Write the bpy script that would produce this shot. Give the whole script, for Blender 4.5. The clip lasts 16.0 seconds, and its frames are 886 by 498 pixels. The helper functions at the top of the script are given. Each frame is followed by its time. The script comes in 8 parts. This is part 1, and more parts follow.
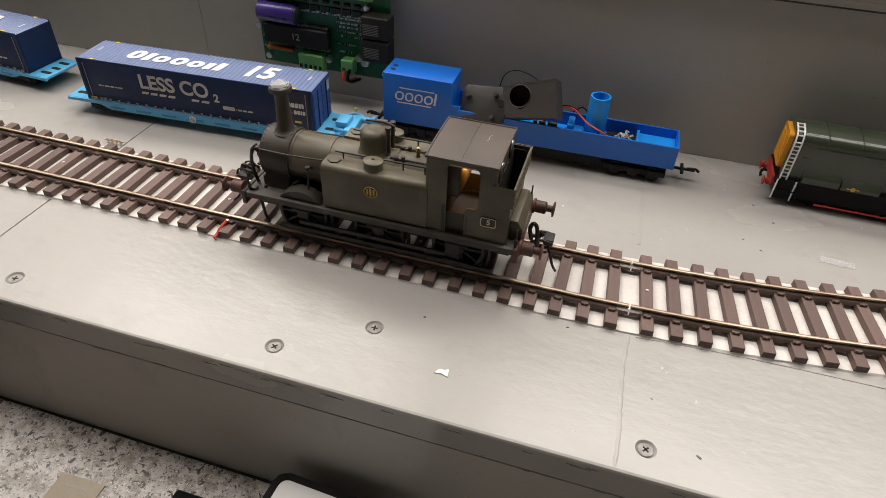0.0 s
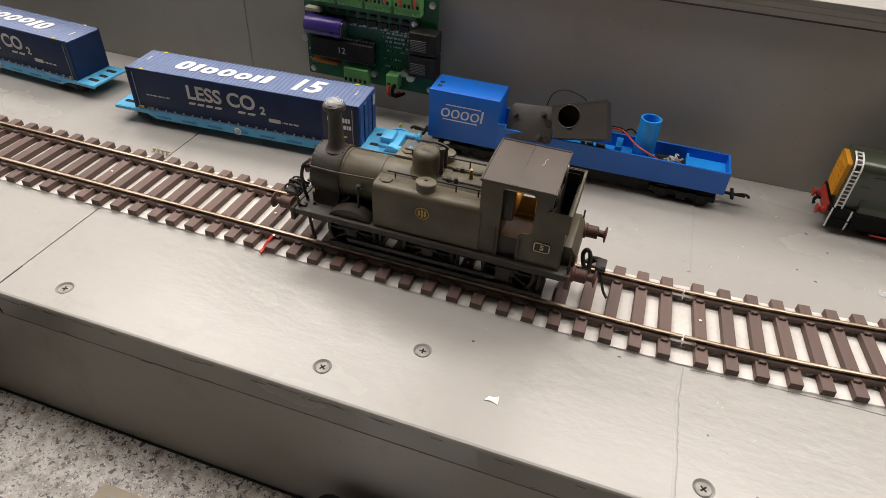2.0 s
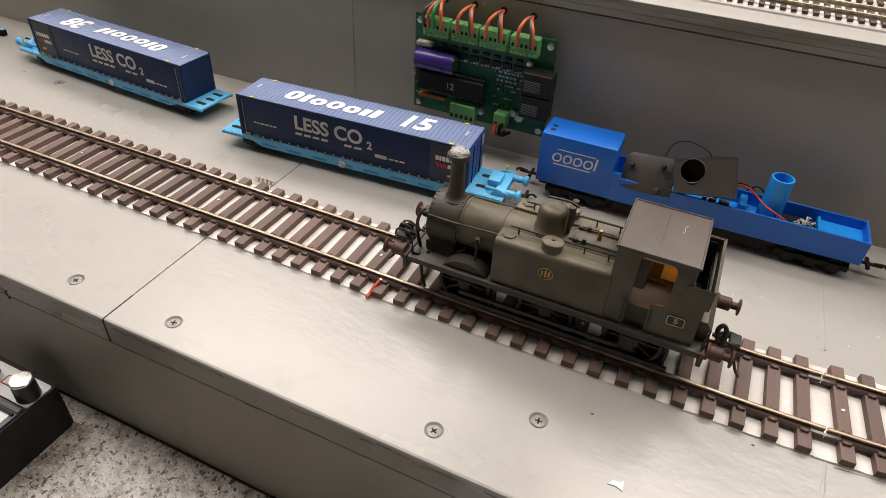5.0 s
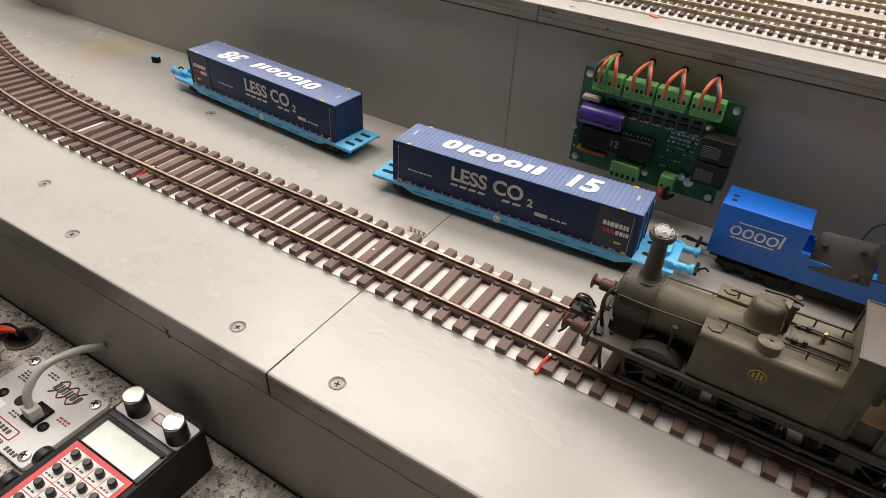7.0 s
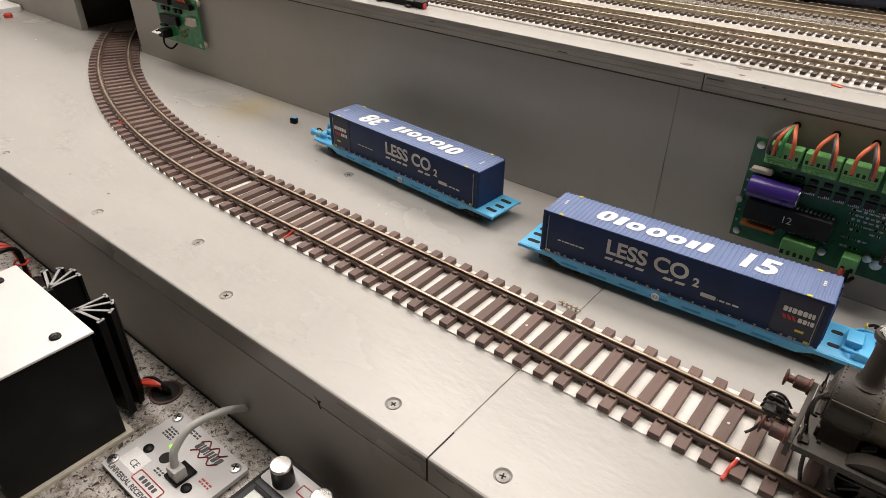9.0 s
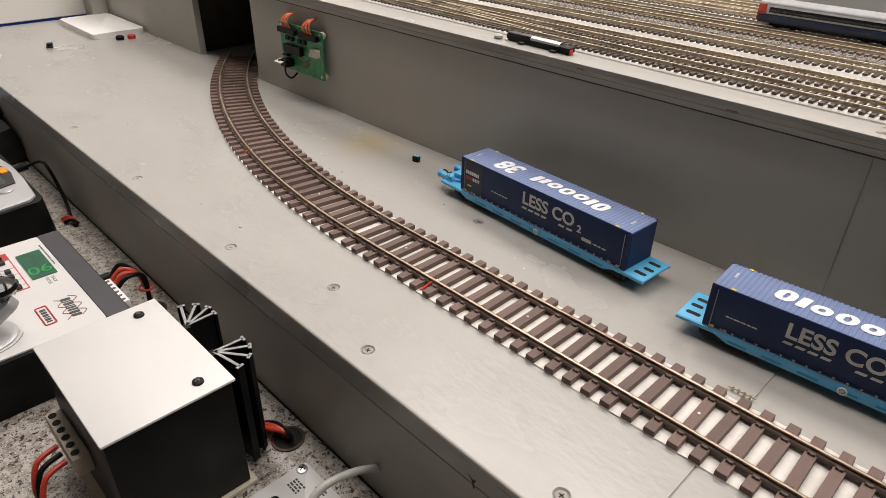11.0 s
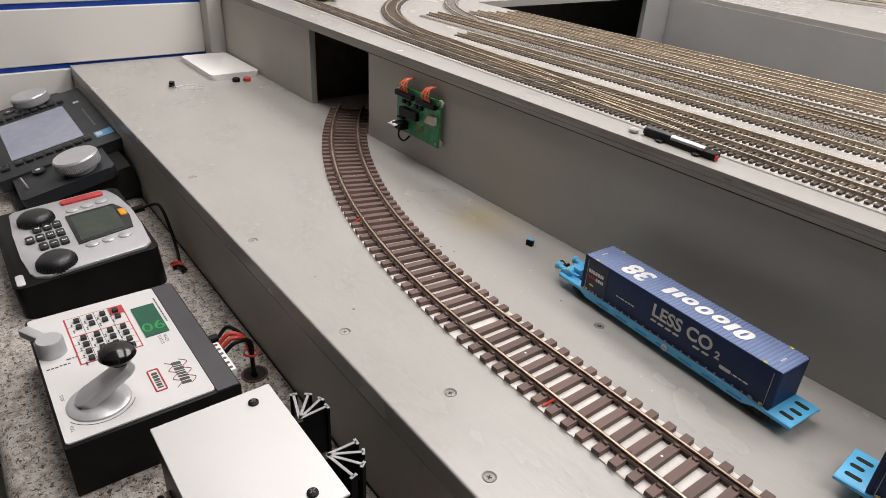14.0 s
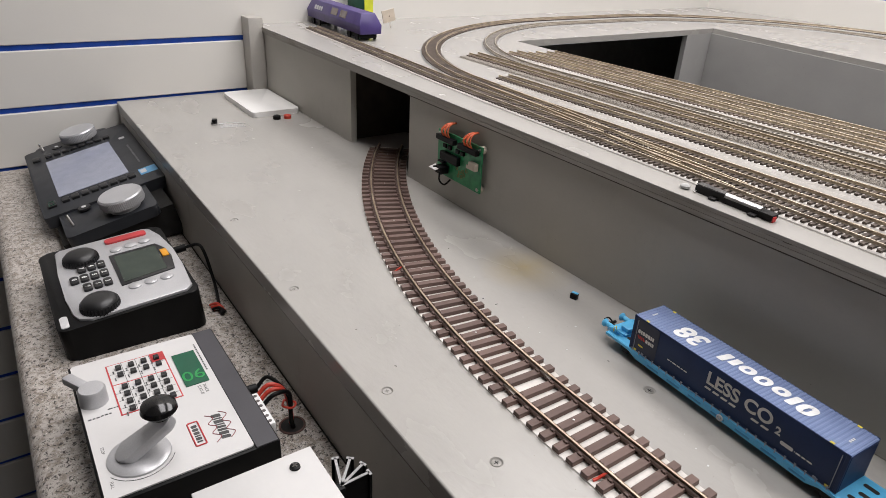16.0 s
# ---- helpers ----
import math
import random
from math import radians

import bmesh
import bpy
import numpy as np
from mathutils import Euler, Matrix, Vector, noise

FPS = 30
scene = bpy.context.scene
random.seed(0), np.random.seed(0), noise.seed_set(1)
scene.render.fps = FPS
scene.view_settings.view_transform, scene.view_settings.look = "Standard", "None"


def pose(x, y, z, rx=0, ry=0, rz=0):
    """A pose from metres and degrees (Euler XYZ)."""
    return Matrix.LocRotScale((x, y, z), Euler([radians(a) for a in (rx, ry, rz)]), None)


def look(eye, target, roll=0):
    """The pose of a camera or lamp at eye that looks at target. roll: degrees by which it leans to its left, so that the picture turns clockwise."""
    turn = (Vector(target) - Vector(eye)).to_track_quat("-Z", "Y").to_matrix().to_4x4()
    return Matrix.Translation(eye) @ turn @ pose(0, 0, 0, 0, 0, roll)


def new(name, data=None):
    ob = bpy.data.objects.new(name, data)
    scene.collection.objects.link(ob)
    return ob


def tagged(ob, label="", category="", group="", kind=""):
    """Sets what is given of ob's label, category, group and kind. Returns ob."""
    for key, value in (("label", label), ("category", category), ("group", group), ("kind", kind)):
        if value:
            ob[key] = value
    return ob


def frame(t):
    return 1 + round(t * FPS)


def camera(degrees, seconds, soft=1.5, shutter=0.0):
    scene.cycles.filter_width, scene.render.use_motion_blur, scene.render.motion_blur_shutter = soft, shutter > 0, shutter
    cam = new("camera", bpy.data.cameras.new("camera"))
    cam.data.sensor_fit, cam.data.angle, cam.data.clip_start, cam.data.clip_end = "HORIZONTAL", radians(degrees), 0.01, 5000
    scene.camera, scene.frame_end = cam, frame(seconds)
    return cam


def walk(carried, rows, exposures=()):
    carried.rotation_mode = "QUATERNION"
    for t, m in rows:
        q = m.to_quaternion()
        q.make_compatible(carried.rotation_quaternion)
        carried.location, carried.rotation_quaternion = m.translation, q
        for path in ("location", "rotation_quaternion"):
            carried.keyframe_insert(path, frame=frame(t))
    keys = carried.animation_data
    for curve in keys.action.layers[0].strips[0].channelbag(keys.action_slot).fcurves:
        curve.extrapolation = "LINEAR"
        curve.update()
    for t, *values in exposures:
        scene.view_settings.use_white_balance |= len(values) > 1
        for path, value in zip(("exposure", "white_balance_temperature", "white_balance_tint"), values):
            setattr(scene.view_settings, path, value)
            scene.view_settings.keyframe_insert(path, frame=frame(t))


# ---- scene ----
cam = camera(68.9, 16.0, soft=0.75)
PATH = [
    (0, (0.298, -0.155, 0.226), (-0.099, 1.331, -1.053), 2.9),
    (0.5, (0.294, -0.151, 0.226), (-0.12, 1.335, -1.047), 3.1),
    (1, (0.292, -0.152, 0.226), (-0.13, 1.332, -1.046), 3.2),
    (1.5, (0.286, -0.151, 0.227), (-0.151, 1.327, -1.047), 3.1),
    (2, (0.28, -0.152, 0.229), (-0.172, 1.328, -1.038), 3.3),
    (2.5, (0.274, -0.151, 0.228), (-0.197, 1.327, -1.033), 3.3),
    (3, (0.27, -0.147, 0.227), (-0.232, 1.324, -1.032), 3.2),
    (5.5, (0.225, -0.141, 0.235), (-0.43, 1.292, -0.997), 3.3),
    (6, (0.208, -0.141, 0.234), (-0.508, 1.274, -0.985), 3.0),
    (6.5, (0.194, -0.139, 0.236), (-0.57, 1.256, -0.976), 2.9),
    (7, (0.177, -0.14, 0.238), (-0.634, 1.241, -0.96), 3.2),
    (7.5, (0.163, -0.144, 0.239), (-0.7, 1.222, -0.941), 2.4),
    (8, (0.152, -0.145, 0.235), (-0.778, 1.203, -0.913), 1.2),
    (8.5, (0.146, -0.15, 0.239), (-0.85, 1.18, -0.875), 1.0),
    (9, (0.129, -0.148, 0.24), (-0.933, 1.157, -0.842), 0.4),
    (9.5, (0.104, -0.155, 0.239), (-1.003, 1.125, -0.827), 0.7),
    (10, (0.088, -0.16, 0.241), (-1.057, 1.099, -0.81), 0.8),
    (12.5, (0.031, -0.167, 0.265), (-1.277, 0.976, -0.727), 2.4),
    (13, (0.02, -0.169, 0.274), (-1.315, 0.955, -0.704), 2.9),
    (13.5, (0.011, -0.17, 0.278), (-1.345, 0.939, -0.687), 3.2),
    (14, (0.003, -0.169, 0.28), (-1.373, 0.923, -0.675), 3.3),
    (14.5, (-0.002, -0.167, 0.282), (-1.401, 0.913, -0.655), 3.1),
    (15, (-0.009, -0.166, 0.284), (-1.435, 0.895, -0.634), 2.6),
    (15.5, (-0.015, -0.167, 0.289), (-1.46, 0.879, -0.616), 2.5),
    (16, (-0.021, -0.169, 0.297), (-1.477, 0.871, -0.597), 3.0),
]
walk(cam, [(t, look(eye, target, roll)) for t, eye, target, roll in PATH], [(0.0, 0.10, 6620, 9), (7.0, 0.20, 6780, 10), (9.0, 0.15, 6740, 10), (10.0, 0.04, 6720, 10), (12.5, -0.06, 6480, 10), (16.0, -0.11, 6220, 10)])
# ---------------------------------------------------------------- light
world = bpy.data.worlds.new("room_air")
scene.world = world
world.use_nodes = True
world.node_tree.nodes["Background"].inputs[0].default_value = (0.9, 0.95, 1.0, 1)
world.node_tree.nodes["Background"].inputs[1].default_value = 0.02


def ceiling_lamp(x, y, z, sx, sy, watts, colour=(1.0, 0.94, 0.905)):
    d = bpy.data.lights.new("ceiling_lamp", "AREA")
    d.shape, d.size, d.size_y, d.energy, d.color = "RECTANGLE", sx, sy, watts, colour
    ob = new("ceiling_lamp", d)
    ob.location = (x, y, z)
    return ob


CEIL = 1.5
for lx in (-0.75, 0.75):
    ceiling_lamp(lx, 1.0, CEIL - 0.03, 1.15, 0.6, 21)
    ceiling_lamp(lx, 0.2, CEIL - 0.03, 1.15, 0.45, 15.5 if lx < 0 else 9.5)

# ---------------------------------------------------------------- materials


def material(name, c1, c2=None, rough=0.5, metal=0.0, scale=60, grain=900, bump=0.15, depth=0.0004,
             stretch=(1, 1, 1), rvar=0.08, spec=0.5, lo=0.35, hi=0.65, coat=0.0, gvar=0.12):
    """A painted, moulded or metal surface: two tones mixed by a broad noise, a fine grain, and relief."""
    m = bpy.data.materials.new(name)
    m.use_nodes = True
    nt = m.node_tree
    N, L = nt.nodes, nt.links
    b = N["Principled BSDF"]
    c2 = c2 or tuple(v * 0.8 for v in c1)
    tc = N.new("ShaderNodeTexCoord")
    mp = N.new("ShaderNodeMapping")
    mp.inputs["Scale"].default_value = stretch
    L.new(tc.outputs["Object"], mp.inputs["Vector"])
    n1 = N.new("ShaderNodeTexNoise")
    n1.inputs["Scale"].default_value, n1.inputs["Detail"].default_value = scale, 5
    n2 = N.new("ShaderNodeTexNoise")
    n2.inputs["Scale"].default_value, n2.inputs["Detail"].default_value = grain, 3
    for n in (n1, n2):
        L.new(mp.outputs[0], n.inputs["Vector"])
    ramp = N.new("ShaderNodeMapRange")
    ramp.inputs["From Min"].default_value, ramp.inputs["From Max"].default_value = lo, hi
    L.new(n1.outputs["Fac"], ramp.inputs["Value"])
    mix = N.new("ShaderNodeMix")
    mix.data_type = "RGBA"
    mix.inputs["A"].default_value, mix.inputs["B"].default_value = (*c1, 1), (*c2, 1)
    L.new(ramp.outputs[0], mix.inputs["Factor"])
    g = N.new("ShaderNodeMapRange")
    g.inputs["To Min"].default_value, g.inputs["To Max"].default_value = 1 - gvar, 1 + gvar
    L.new(n2.outputs["Fac"], g.inputs["Value"])
    hsv = N.new("ShaderNodeHueSaturation")
    L.new(mix.outputs["Result"], hsv.inputs["Color"])
    L.new(g.outputs[0], hsv.inputs["Value"])
    L.new(hsv.outputs[0], b.inputs["Base Color"])
    r = N.new("ShaderNodeMapRange")
    r.inputs["To Min"].default_value, r.inputs["To Max"].default_value = max(0.03, rough - rvar), min(1, rough + rvar)
    L.new(n1.outputs["Fac"], r.inputs["Value"])
    L.new(r.outputs[0], b.inputs["Roughness"])
    b.inputs["Metallic"].default_value = metal
    b.inputs["Specular IOR Level"].default_value = spec
    b.inputs["Coat Weight"].default_value = coat
    bp = N.new("ShaderNodeBump")
    bp.inputs["Strength"].default_value, bp.inputs["Distance"].default_value = bump, depth
    L.new(n2.outputs["Fac"], bp.inputs["Height"])
    L.new(bp.outputs[0], b.inputs["Normal"])
    return m


def by_object(m, amount):
    """Lets the tone of m differ from piece to piece."""
    N, L = m.node_tree.nodes, m.node_tree.links
    b = N["Principled BSDF"]
    src = b.inputs["Base Color"].links[0].from_socket
    oi = N.new("ShaderNodeObjectInfo")
    mr = N.new("ShaderNodeMapRange")
    mr.inputs["To Min"].default_value, mr.inputs["To Max"].default_value = 1 - amount, 1 + amount
    L.new(oi.outputs["Random"], mr.inputs["Value"])
    h = N.new("ShaderNodeHueSaturation")
    L.new(src, h.inputs["Color"])
    L.new(mr.outputs[0], h.inputs["Value"])
    L.new(h.outputs[0], b.inputs["Base Color"])
    return m


def glow(name, colour, strength):
    m = bpy.data.materials.new(name)
    m.use_nodes = True
    b = m.node_tree.nodes["Principled BSDF"]
    b.inputs["Base Color"].default_value = (*colour, 1)
    b.inputs["Emission Color"].default_value = (*colour, 1)
    b.inputs["Emission Strength"].default_value = strength
    b.inputs["Roughness"].default_value = 0.3
    return m


def board_paint(name, c, rough, rubs=0.35, stain=None, spec=0.36, ripple=0.17):
    """Brushed-on grey satin paint on ply: long brush marks, scuffs and a few dirty patches."""
    m = material(name, c, tuple(v * 0.91 for v in c), rough, scale=16, grain=330, bump=0.07, depth=0.0005,
                 stretch=(0.55, 1, 1), rvar=0.12, lo=0.3, hi=0.7, gvar=0.025, spec=spec)
    N, L = m.node_tree.nodes, m.node_tree.links
    b = N["Principled BSDF"]
    src = b.inputs["Base Color"].links[0].from_socket
    tc = N.new("ShaderNodeTexCoord")
    n = N.new("ShaderNodeTexNoise")
    n.inputs["Scale"].default_value, n.inputs["Detail"].default_value, n.inputs["Roughness"].default_value = 420, 2, 0.7
    L.new(tc.outputs["Object"], n.inputs["Vector"])
    r = N.new("ShaderNodeMapRange")
    r.inputs["From Min"].default_value, r.inputs["From Max"].default_value = 0.73, 0.78
    L.new(n.outputs["Fac"], r.inputs["Value"])
    mix = N.new("ShaderNodeMix")
    mix.data_type = "RGBA"
    L.new(r.outputs[0], mix.inputs["Factor"])
    L.new(src, mix.inputs["A"])
    mix.inputs["B"].default_value = (c[0] * 0.45, c[1] * 0.43, c[2] * 0.4, 1)
    # low waves left by the brush
    n5 = N.new("ShaderNodeTexNoise")
    n5.inputs["Scale"].default_value, n5.inputs["Detail"].default_value, n5.inputs["Roughness"].default_value = 90, 4, 0.62
    m5 = N.new("ShaderNodeMapping")
    m5.inputs["Scale"].default_value = (0.5, 1, 1)
    L.new(tc.outputs["Object"], m5.inputs["Vector"])
    L.new(m5.outputs[0], n5.inputs["Vector"])
    wave = N.new("ShaderNodeBump")
    wave.inputs["Strength"].default_value, wave.inputs["Distance"].default_value = ripple, 0.0010
    L.new(n5.outputs["Fac"], wave.inputs["Height"])
    L.new(b.inputs["Normal"].links[0].from_socket, wave.inputs["Normal"])
    L.new(wave.outputs[0], b.inputs["Normal"])
    last = mix.outputs["Result"]
    # broad dirty rubs and, where asked for, one spilt yellowish stain
    n3 = N.new("ShaderNodeTexNoise")
    n3.inputs["Scale"].default_value, n3.inputs["Detail"].default_value, n3.inputs["Roughness"].default_value = 26, 6, 0.72
    m3 = N.new("ShaderNodeMapping")
    m3.inputs["Scale"].default_value, m3.inputs["Location"].default_value = (1.0, 1.0, 0.45), (3.1, 0.7, 0.2)
    L.new(tc.outputs["Object"], m3.inputs["Vector"])
    L.new(m3.outputs[0], n3.inputs["Vector"])
    r3 = N.new("ShaderNodeMapRange")
    r3.inputs["From Min"].default_value, r3.inputs["From Max"].default_value = 0.56, 0.80
    r3.inputs["To Max"].default_value = rubs
    L.new(n3.outputs["Fac"], r3.inputs["Value"])
    x3 = N.new("ShaderNodeMix")
    x3.data_type = "RGBA"
    L.new(r3.outputs[0], x3.inputs["Factor"])
    L.new(last, x3.inputs["A"])
    x3.inputs["B"].default_value = (c[0] * 0.42, c[1] * 0.40, c[2] * 0.36, 1)
    last = x3.outputs["Result"]
    if stain:
        m4 = N.new("ShaderNodeMapping")
        m4.inputs["Location"].default_value = (-stain[0] / stain[2], -stain[1] / stain[2], 0)
        m4.inputs["Scale"].default_value = (1 / stain[2], 1 / stain[2], 1 / stain[2])
        L.new(tc.outputs["Object"], m4.inputs["Vector"])
        gr = N.new("ShaderNodeTexGradient")
        gr.gradient_type = "SPHERICAL"
        L.new(m4.outputs[0], gr.inputs["Vector"])
        mu = N.new("ShaderNodeMath")
        mu.operation = "MULTIPLY"
        L.new(gr.outputs["Fac"], mu.inputs[0])
        L.new(n3.outputs["Fac"], mu.inputs[1])
        x4 = N.new("ShaderNodeMix")
        x4.data_type = "RGBA"
        L.new(mu.outputs[0], x4.inputs["Factor"])
        L.new(last, x4.inputs["A"])
        x4.inputs["B"].default_value = (0.42, 0.32, 0.13, 1)
        last = x4.outputs["Result"]
    L.new(last, b.inputs["Base Color"])
    return m


def granite():
    """Speckled grey laminate worktop."""
    m = bpy.data.materials.new("speckled_laminate")
    m.use_nodes = True
    N, L = m.node_tree.nodes, m.node_tree.links
    b = N["Principled BSDF"]
    b.inputs["Roughness"].default_value = 0.32
    tc = N.new("ShaderNodeTexCoord")
    last = None
    for scale, lo, hi, col in ((150, 0.42, 0.62, (0.27, 0.23, 0.19)), (300, 0.57, 0.63, (0.040, 0.032, 0.027)),
                               (700, 0.59, 0.65, (0.05, 0.046, 0.042)), (760, 0.62, 0.66, (0.70, 0.67, 0.62))):
        n = N.new("ShaderNodeTexNoise")
        n.inputs["Scale"].default_value, n.inputs["Detail"].default_value, n.inputs["Distortion"].default_value = scale, 3, 0.6
        mp = N.new("ShaderNodeMapping")
        mp.inputs["Location"].default_value = (scale, 0, 0)
        L.new(tc.outputs["Object"], mp.inputs["Vector"])
        L.new(mp.outputs[0], n.inputs["Vector"])
        r = N.new("ShaderNodeMapRange")
        r.inputs["From Min"].default_value, r.inputs["From Max"].default_value = lo, hi
        L.new(n.outputs["Fac"], r.inputs["Value"])
        x = N.new("ShaderNodeMix")
        x.data_type = "RGBA"
        L.new(r.outputs[0], x.inputs["Factor"])
        if last is None:
            x.inputs["A"].default_value = (0.50, 0.465, 0.43, 1)
        else:
            L.new(last, x.inputs["A"])
        x.inputs["B"].default_value = (*col, 1)
        last = x.outputs["Result"]
    L.new(last, b.inputs["Base Color"])
    n = N.new("ShaderNodeTexNoise")
    n.inputs["Scale"].default_value = 1500
    L.new(tc.outputs["Object"], n.inputs["Vector"])
    bp = N.new("ShaderNodeBump")
    bp.inputs["Strength"].default_value, bp.inputs["Distance"].default_value = 0.25, 0.0003
    L.new(n.outputs["Fac"], bp.inputs["Height"])
    L.new(bp.outputs[0], b.inputs["Normal"])
    return m


M_BOARD = board_paint("grey_board_paint", (0.378, 0.364, 0.341), 0.25, 0.22, (-0.43, 0.225, 0.05), ripple=0.30)
M_FASCIA = board_paint("grey_fascia_paint", (0.425, 0.405, 0.372), 0.42, 0.5)
M_UPSTAND = board_paint("warm_grey_wall_paint", (0.455, 0.438, 0.398), 0.55, 0.16, spec=0.12)
M_WELL = board_paint("flat_grey_inner_paint", (0.36, 0.355, 0.345), 0.55, 0.06)
M_SEAM = material("paint_filled_joint", (0.10, 0.092, 0.083), (0.20, 0.19, 0.175), 0.7, scale=30, lo=0.4, hi=0.6)
M_EDGE = material("worn_board_edge", (0.40, 0.38, 0.35), (0.13, 0.105, 0.085), 0.5, scale=45, grain=700, stretch=(0.3, 1, 2.2), lo=0.58, hi=0.80)
M_JOINT = material("dirty_paint_joint", (0.24, 0.226, 0.20), (0.32, 0.305, 0.275), 0.7, scale=40, lo=0.4, hi=0.6)
M_PLY = material("painted_ply_edge", (0.365, 0.346, 0.316), (0.20, 0.18, 0.155), 0.7, scale=38, grain=700, stretch=(0.25, 1, 2.5), lo=0.55, hi=0.85, spec=0.08)
M_CRACK = material("dark_brown_crack", (0.045, 0.038, 0.032), (0.085, 0.075, 0.065), 0.85, scale=40, lo=0.4, hi=0.6)
M_GAP = material("dark_gap", (0.02, 0.019, 0.018), rough=0.9)
M_GRANITE = granite()
M_WALL = material("white_slat_panel", (0.72, 0.70, 0.66), (0.69, 0.67, 0.63), 0.5, scale=3, grain=300, bump=0.02, gvar=0.012)
M_BLUE_STRIP = material("blue_plastic_insert", (0.015, 0.09, 0.55), rough=0.4)
M_PATCH = material("bare_wood_patch", (0.13, 0.095, 0.065), (0.22, 0.18, 0.14), 0.7, scale=180, grain=900)
M_STRIP = material("white_foam_strip", (0.68, 0.65, 0.61), (0.56, 0.53, 0.49), 0.7, scale=30, grain=600)
M_SLEEPER = by_object(material("brown_plastic_sleeper", (0.104, 0.063, 0.052), (0.148, 0.094, 0.078), 0.6, scale=90, grain=420, bump=0.5,
                               depth=0.0006, stretch=(1.0, 0.12, 1.0), lo=0.3, hi=0.7), 0.18)
M_CHAIR = material("brown_plastic_chair", (0.115, 0.070, 0.056), (0.08, 0.05, 0.04), rough=0.6)
M_RAIL = material("nickel_silver_rail", (0.56, 0.46, 0.345), (0.31, 0.235, 0.165), 0.40, metal=0.72, scale=60, grain=1200, stretch=(0.2, 1, 1))
M_RAIL_OLD = material("tarnished_rail", (0.66, 0.57, 0.43), (0.47, 0.39, 0.28), 0.34, metal=0.65, scale=30, grain=900)
M_RAIL_FAR = material("weathered_rail_side", (0.56, 0.47, 0.34), (0.40, 0.33, 0.23), 0.40, metal=0.6, scale=40, grain=900)
M_RAIL_DULL = material("dull_brown_rail", (0.60, 0.50, 0.375), (0.40, 0.325, 0.24), 0.38, metal=0.6, scale=40, grain=900)
M_RAIL_DARK = material("blackened_rail", (0.62, 0.53, 0.41), (0.36, 0.30, 0.23), 0.36, metal=0.65, scale=40, grain=900)
M_RAIL_PALE = material("dulled_pale_rail", (0.50, 0.45, 0.38), (0.36, 0.31, 0.25), 0.5, metal=0.5, scale=40, grain=900)
M_SLP_PALE = material("dusty_grey_sleeper", (0.30, 0.275, 0.245), (0.20, 0.18, 0.16), 0.75, scale=80, grain=900)
M_SLP_BLACK = material("black_plastic_sleeper", (0.060, 0.044, 0.036), (0.105, 0.080, 0.064), 0.65, scale=60, grain=900)
M_BALLAST = material("grey_ballast", (0.36, 0.325, 0.28), (0.17, 0.15, 0.13), 0.9, scale=450, grain=1500, bump=0.9, depth=0.002)
M_RUSTTRACK = material("rusty_track_bed", (0.20, 0.155, 0.125), (0.14, 0.11, 0.09), 0.75, scale=120, grain=900)
M_SCREW = material("painted_screw_head", (0.30, 0.288, 0.265), (0.20, 0.19, 0.175), 0.5, metal=0.25, scale=300)
M_BLACK = material("black_plastic", (0.006, 0.006, 0.0063), (0.009, 0.009, 0.009), 0.40, scale=40, grain=1600, bump=0.2, depth=0.0002, spec=0.13)
M_BLACK_MATT = material("matt_black_plastic", (0.014, 0.0135, 0.013), (0.024, 0.023, 0.022), 0.6, scale=60, grain=1200, spec=0.2)
M_STEEL = material("bright_steel", (0.66, 0.65, 0.63), rough=0.3, metal=1.0)
M_RED = material("red_wire_plastic", (0.62, 0.06, 0.035), rough=0.4)
M_WHITE = material("white_plastic", (0.80, 0.79, 0.77), (0.76, 0.75, 0.73), 0.4, scale=20, grain=500, bump=0.05, gvar=0.04)
M_CEIL = material("bounce_cutting_grey", (0.33, 0.32, 0.31), rough=0.9)
# brown kept near black: the tunnel's shade is put into the colour
M_TUNNEL = material("tunnel_shade_brown", (0.060, 0.046, 0.037), (0.045, 0.035, 0.028), 0.8)
M_FLOOR = material("plain_dark_surface", (0.10, 0.095, 0.09), rough=0.6)

# ---------------------------------------------------------------- mesh tools


def thing(name, label, category, group="", loc=(0, 0, 0), rz=0.0, kind=""):
    ob = new(name)
    ob.empty_display_size = 0.01
    ob.location = loc
    ob.rotation_euler = (0, 0, radians(rz))
    return tagged(ob, label, category, group, kind)


def link(name, bm, mat, parent=None, label="", smooth=35):
    me = bpy.data.meshes.new(name)
    bmesh.ops.recalc_face_normals(bm, faces=bm.faces)
    bm.to_mesh(me)
    bm.free()
    if smooth:
        me.shade_smooth()
        me.set_sharp_from_angle(angle=radians(smooth))
    for k in (mat if isinstance(mat, (list, tuple)) else [mat]):
        me.materials.append(k)
    ob = new(name, me)
    if parent:
        ob.parent = parent
    if label:
        ob["label"] = label
    return ob


def part(name, bm, mat, parent, label="", smooth=35):
    return link(name, bm, mat, parent, label, smooth)


def structure(name, bm, mat, label, category, smooth=35):
    return tagged(link(name, bm, mat, None, "", smooth), label, category, "", "structure")


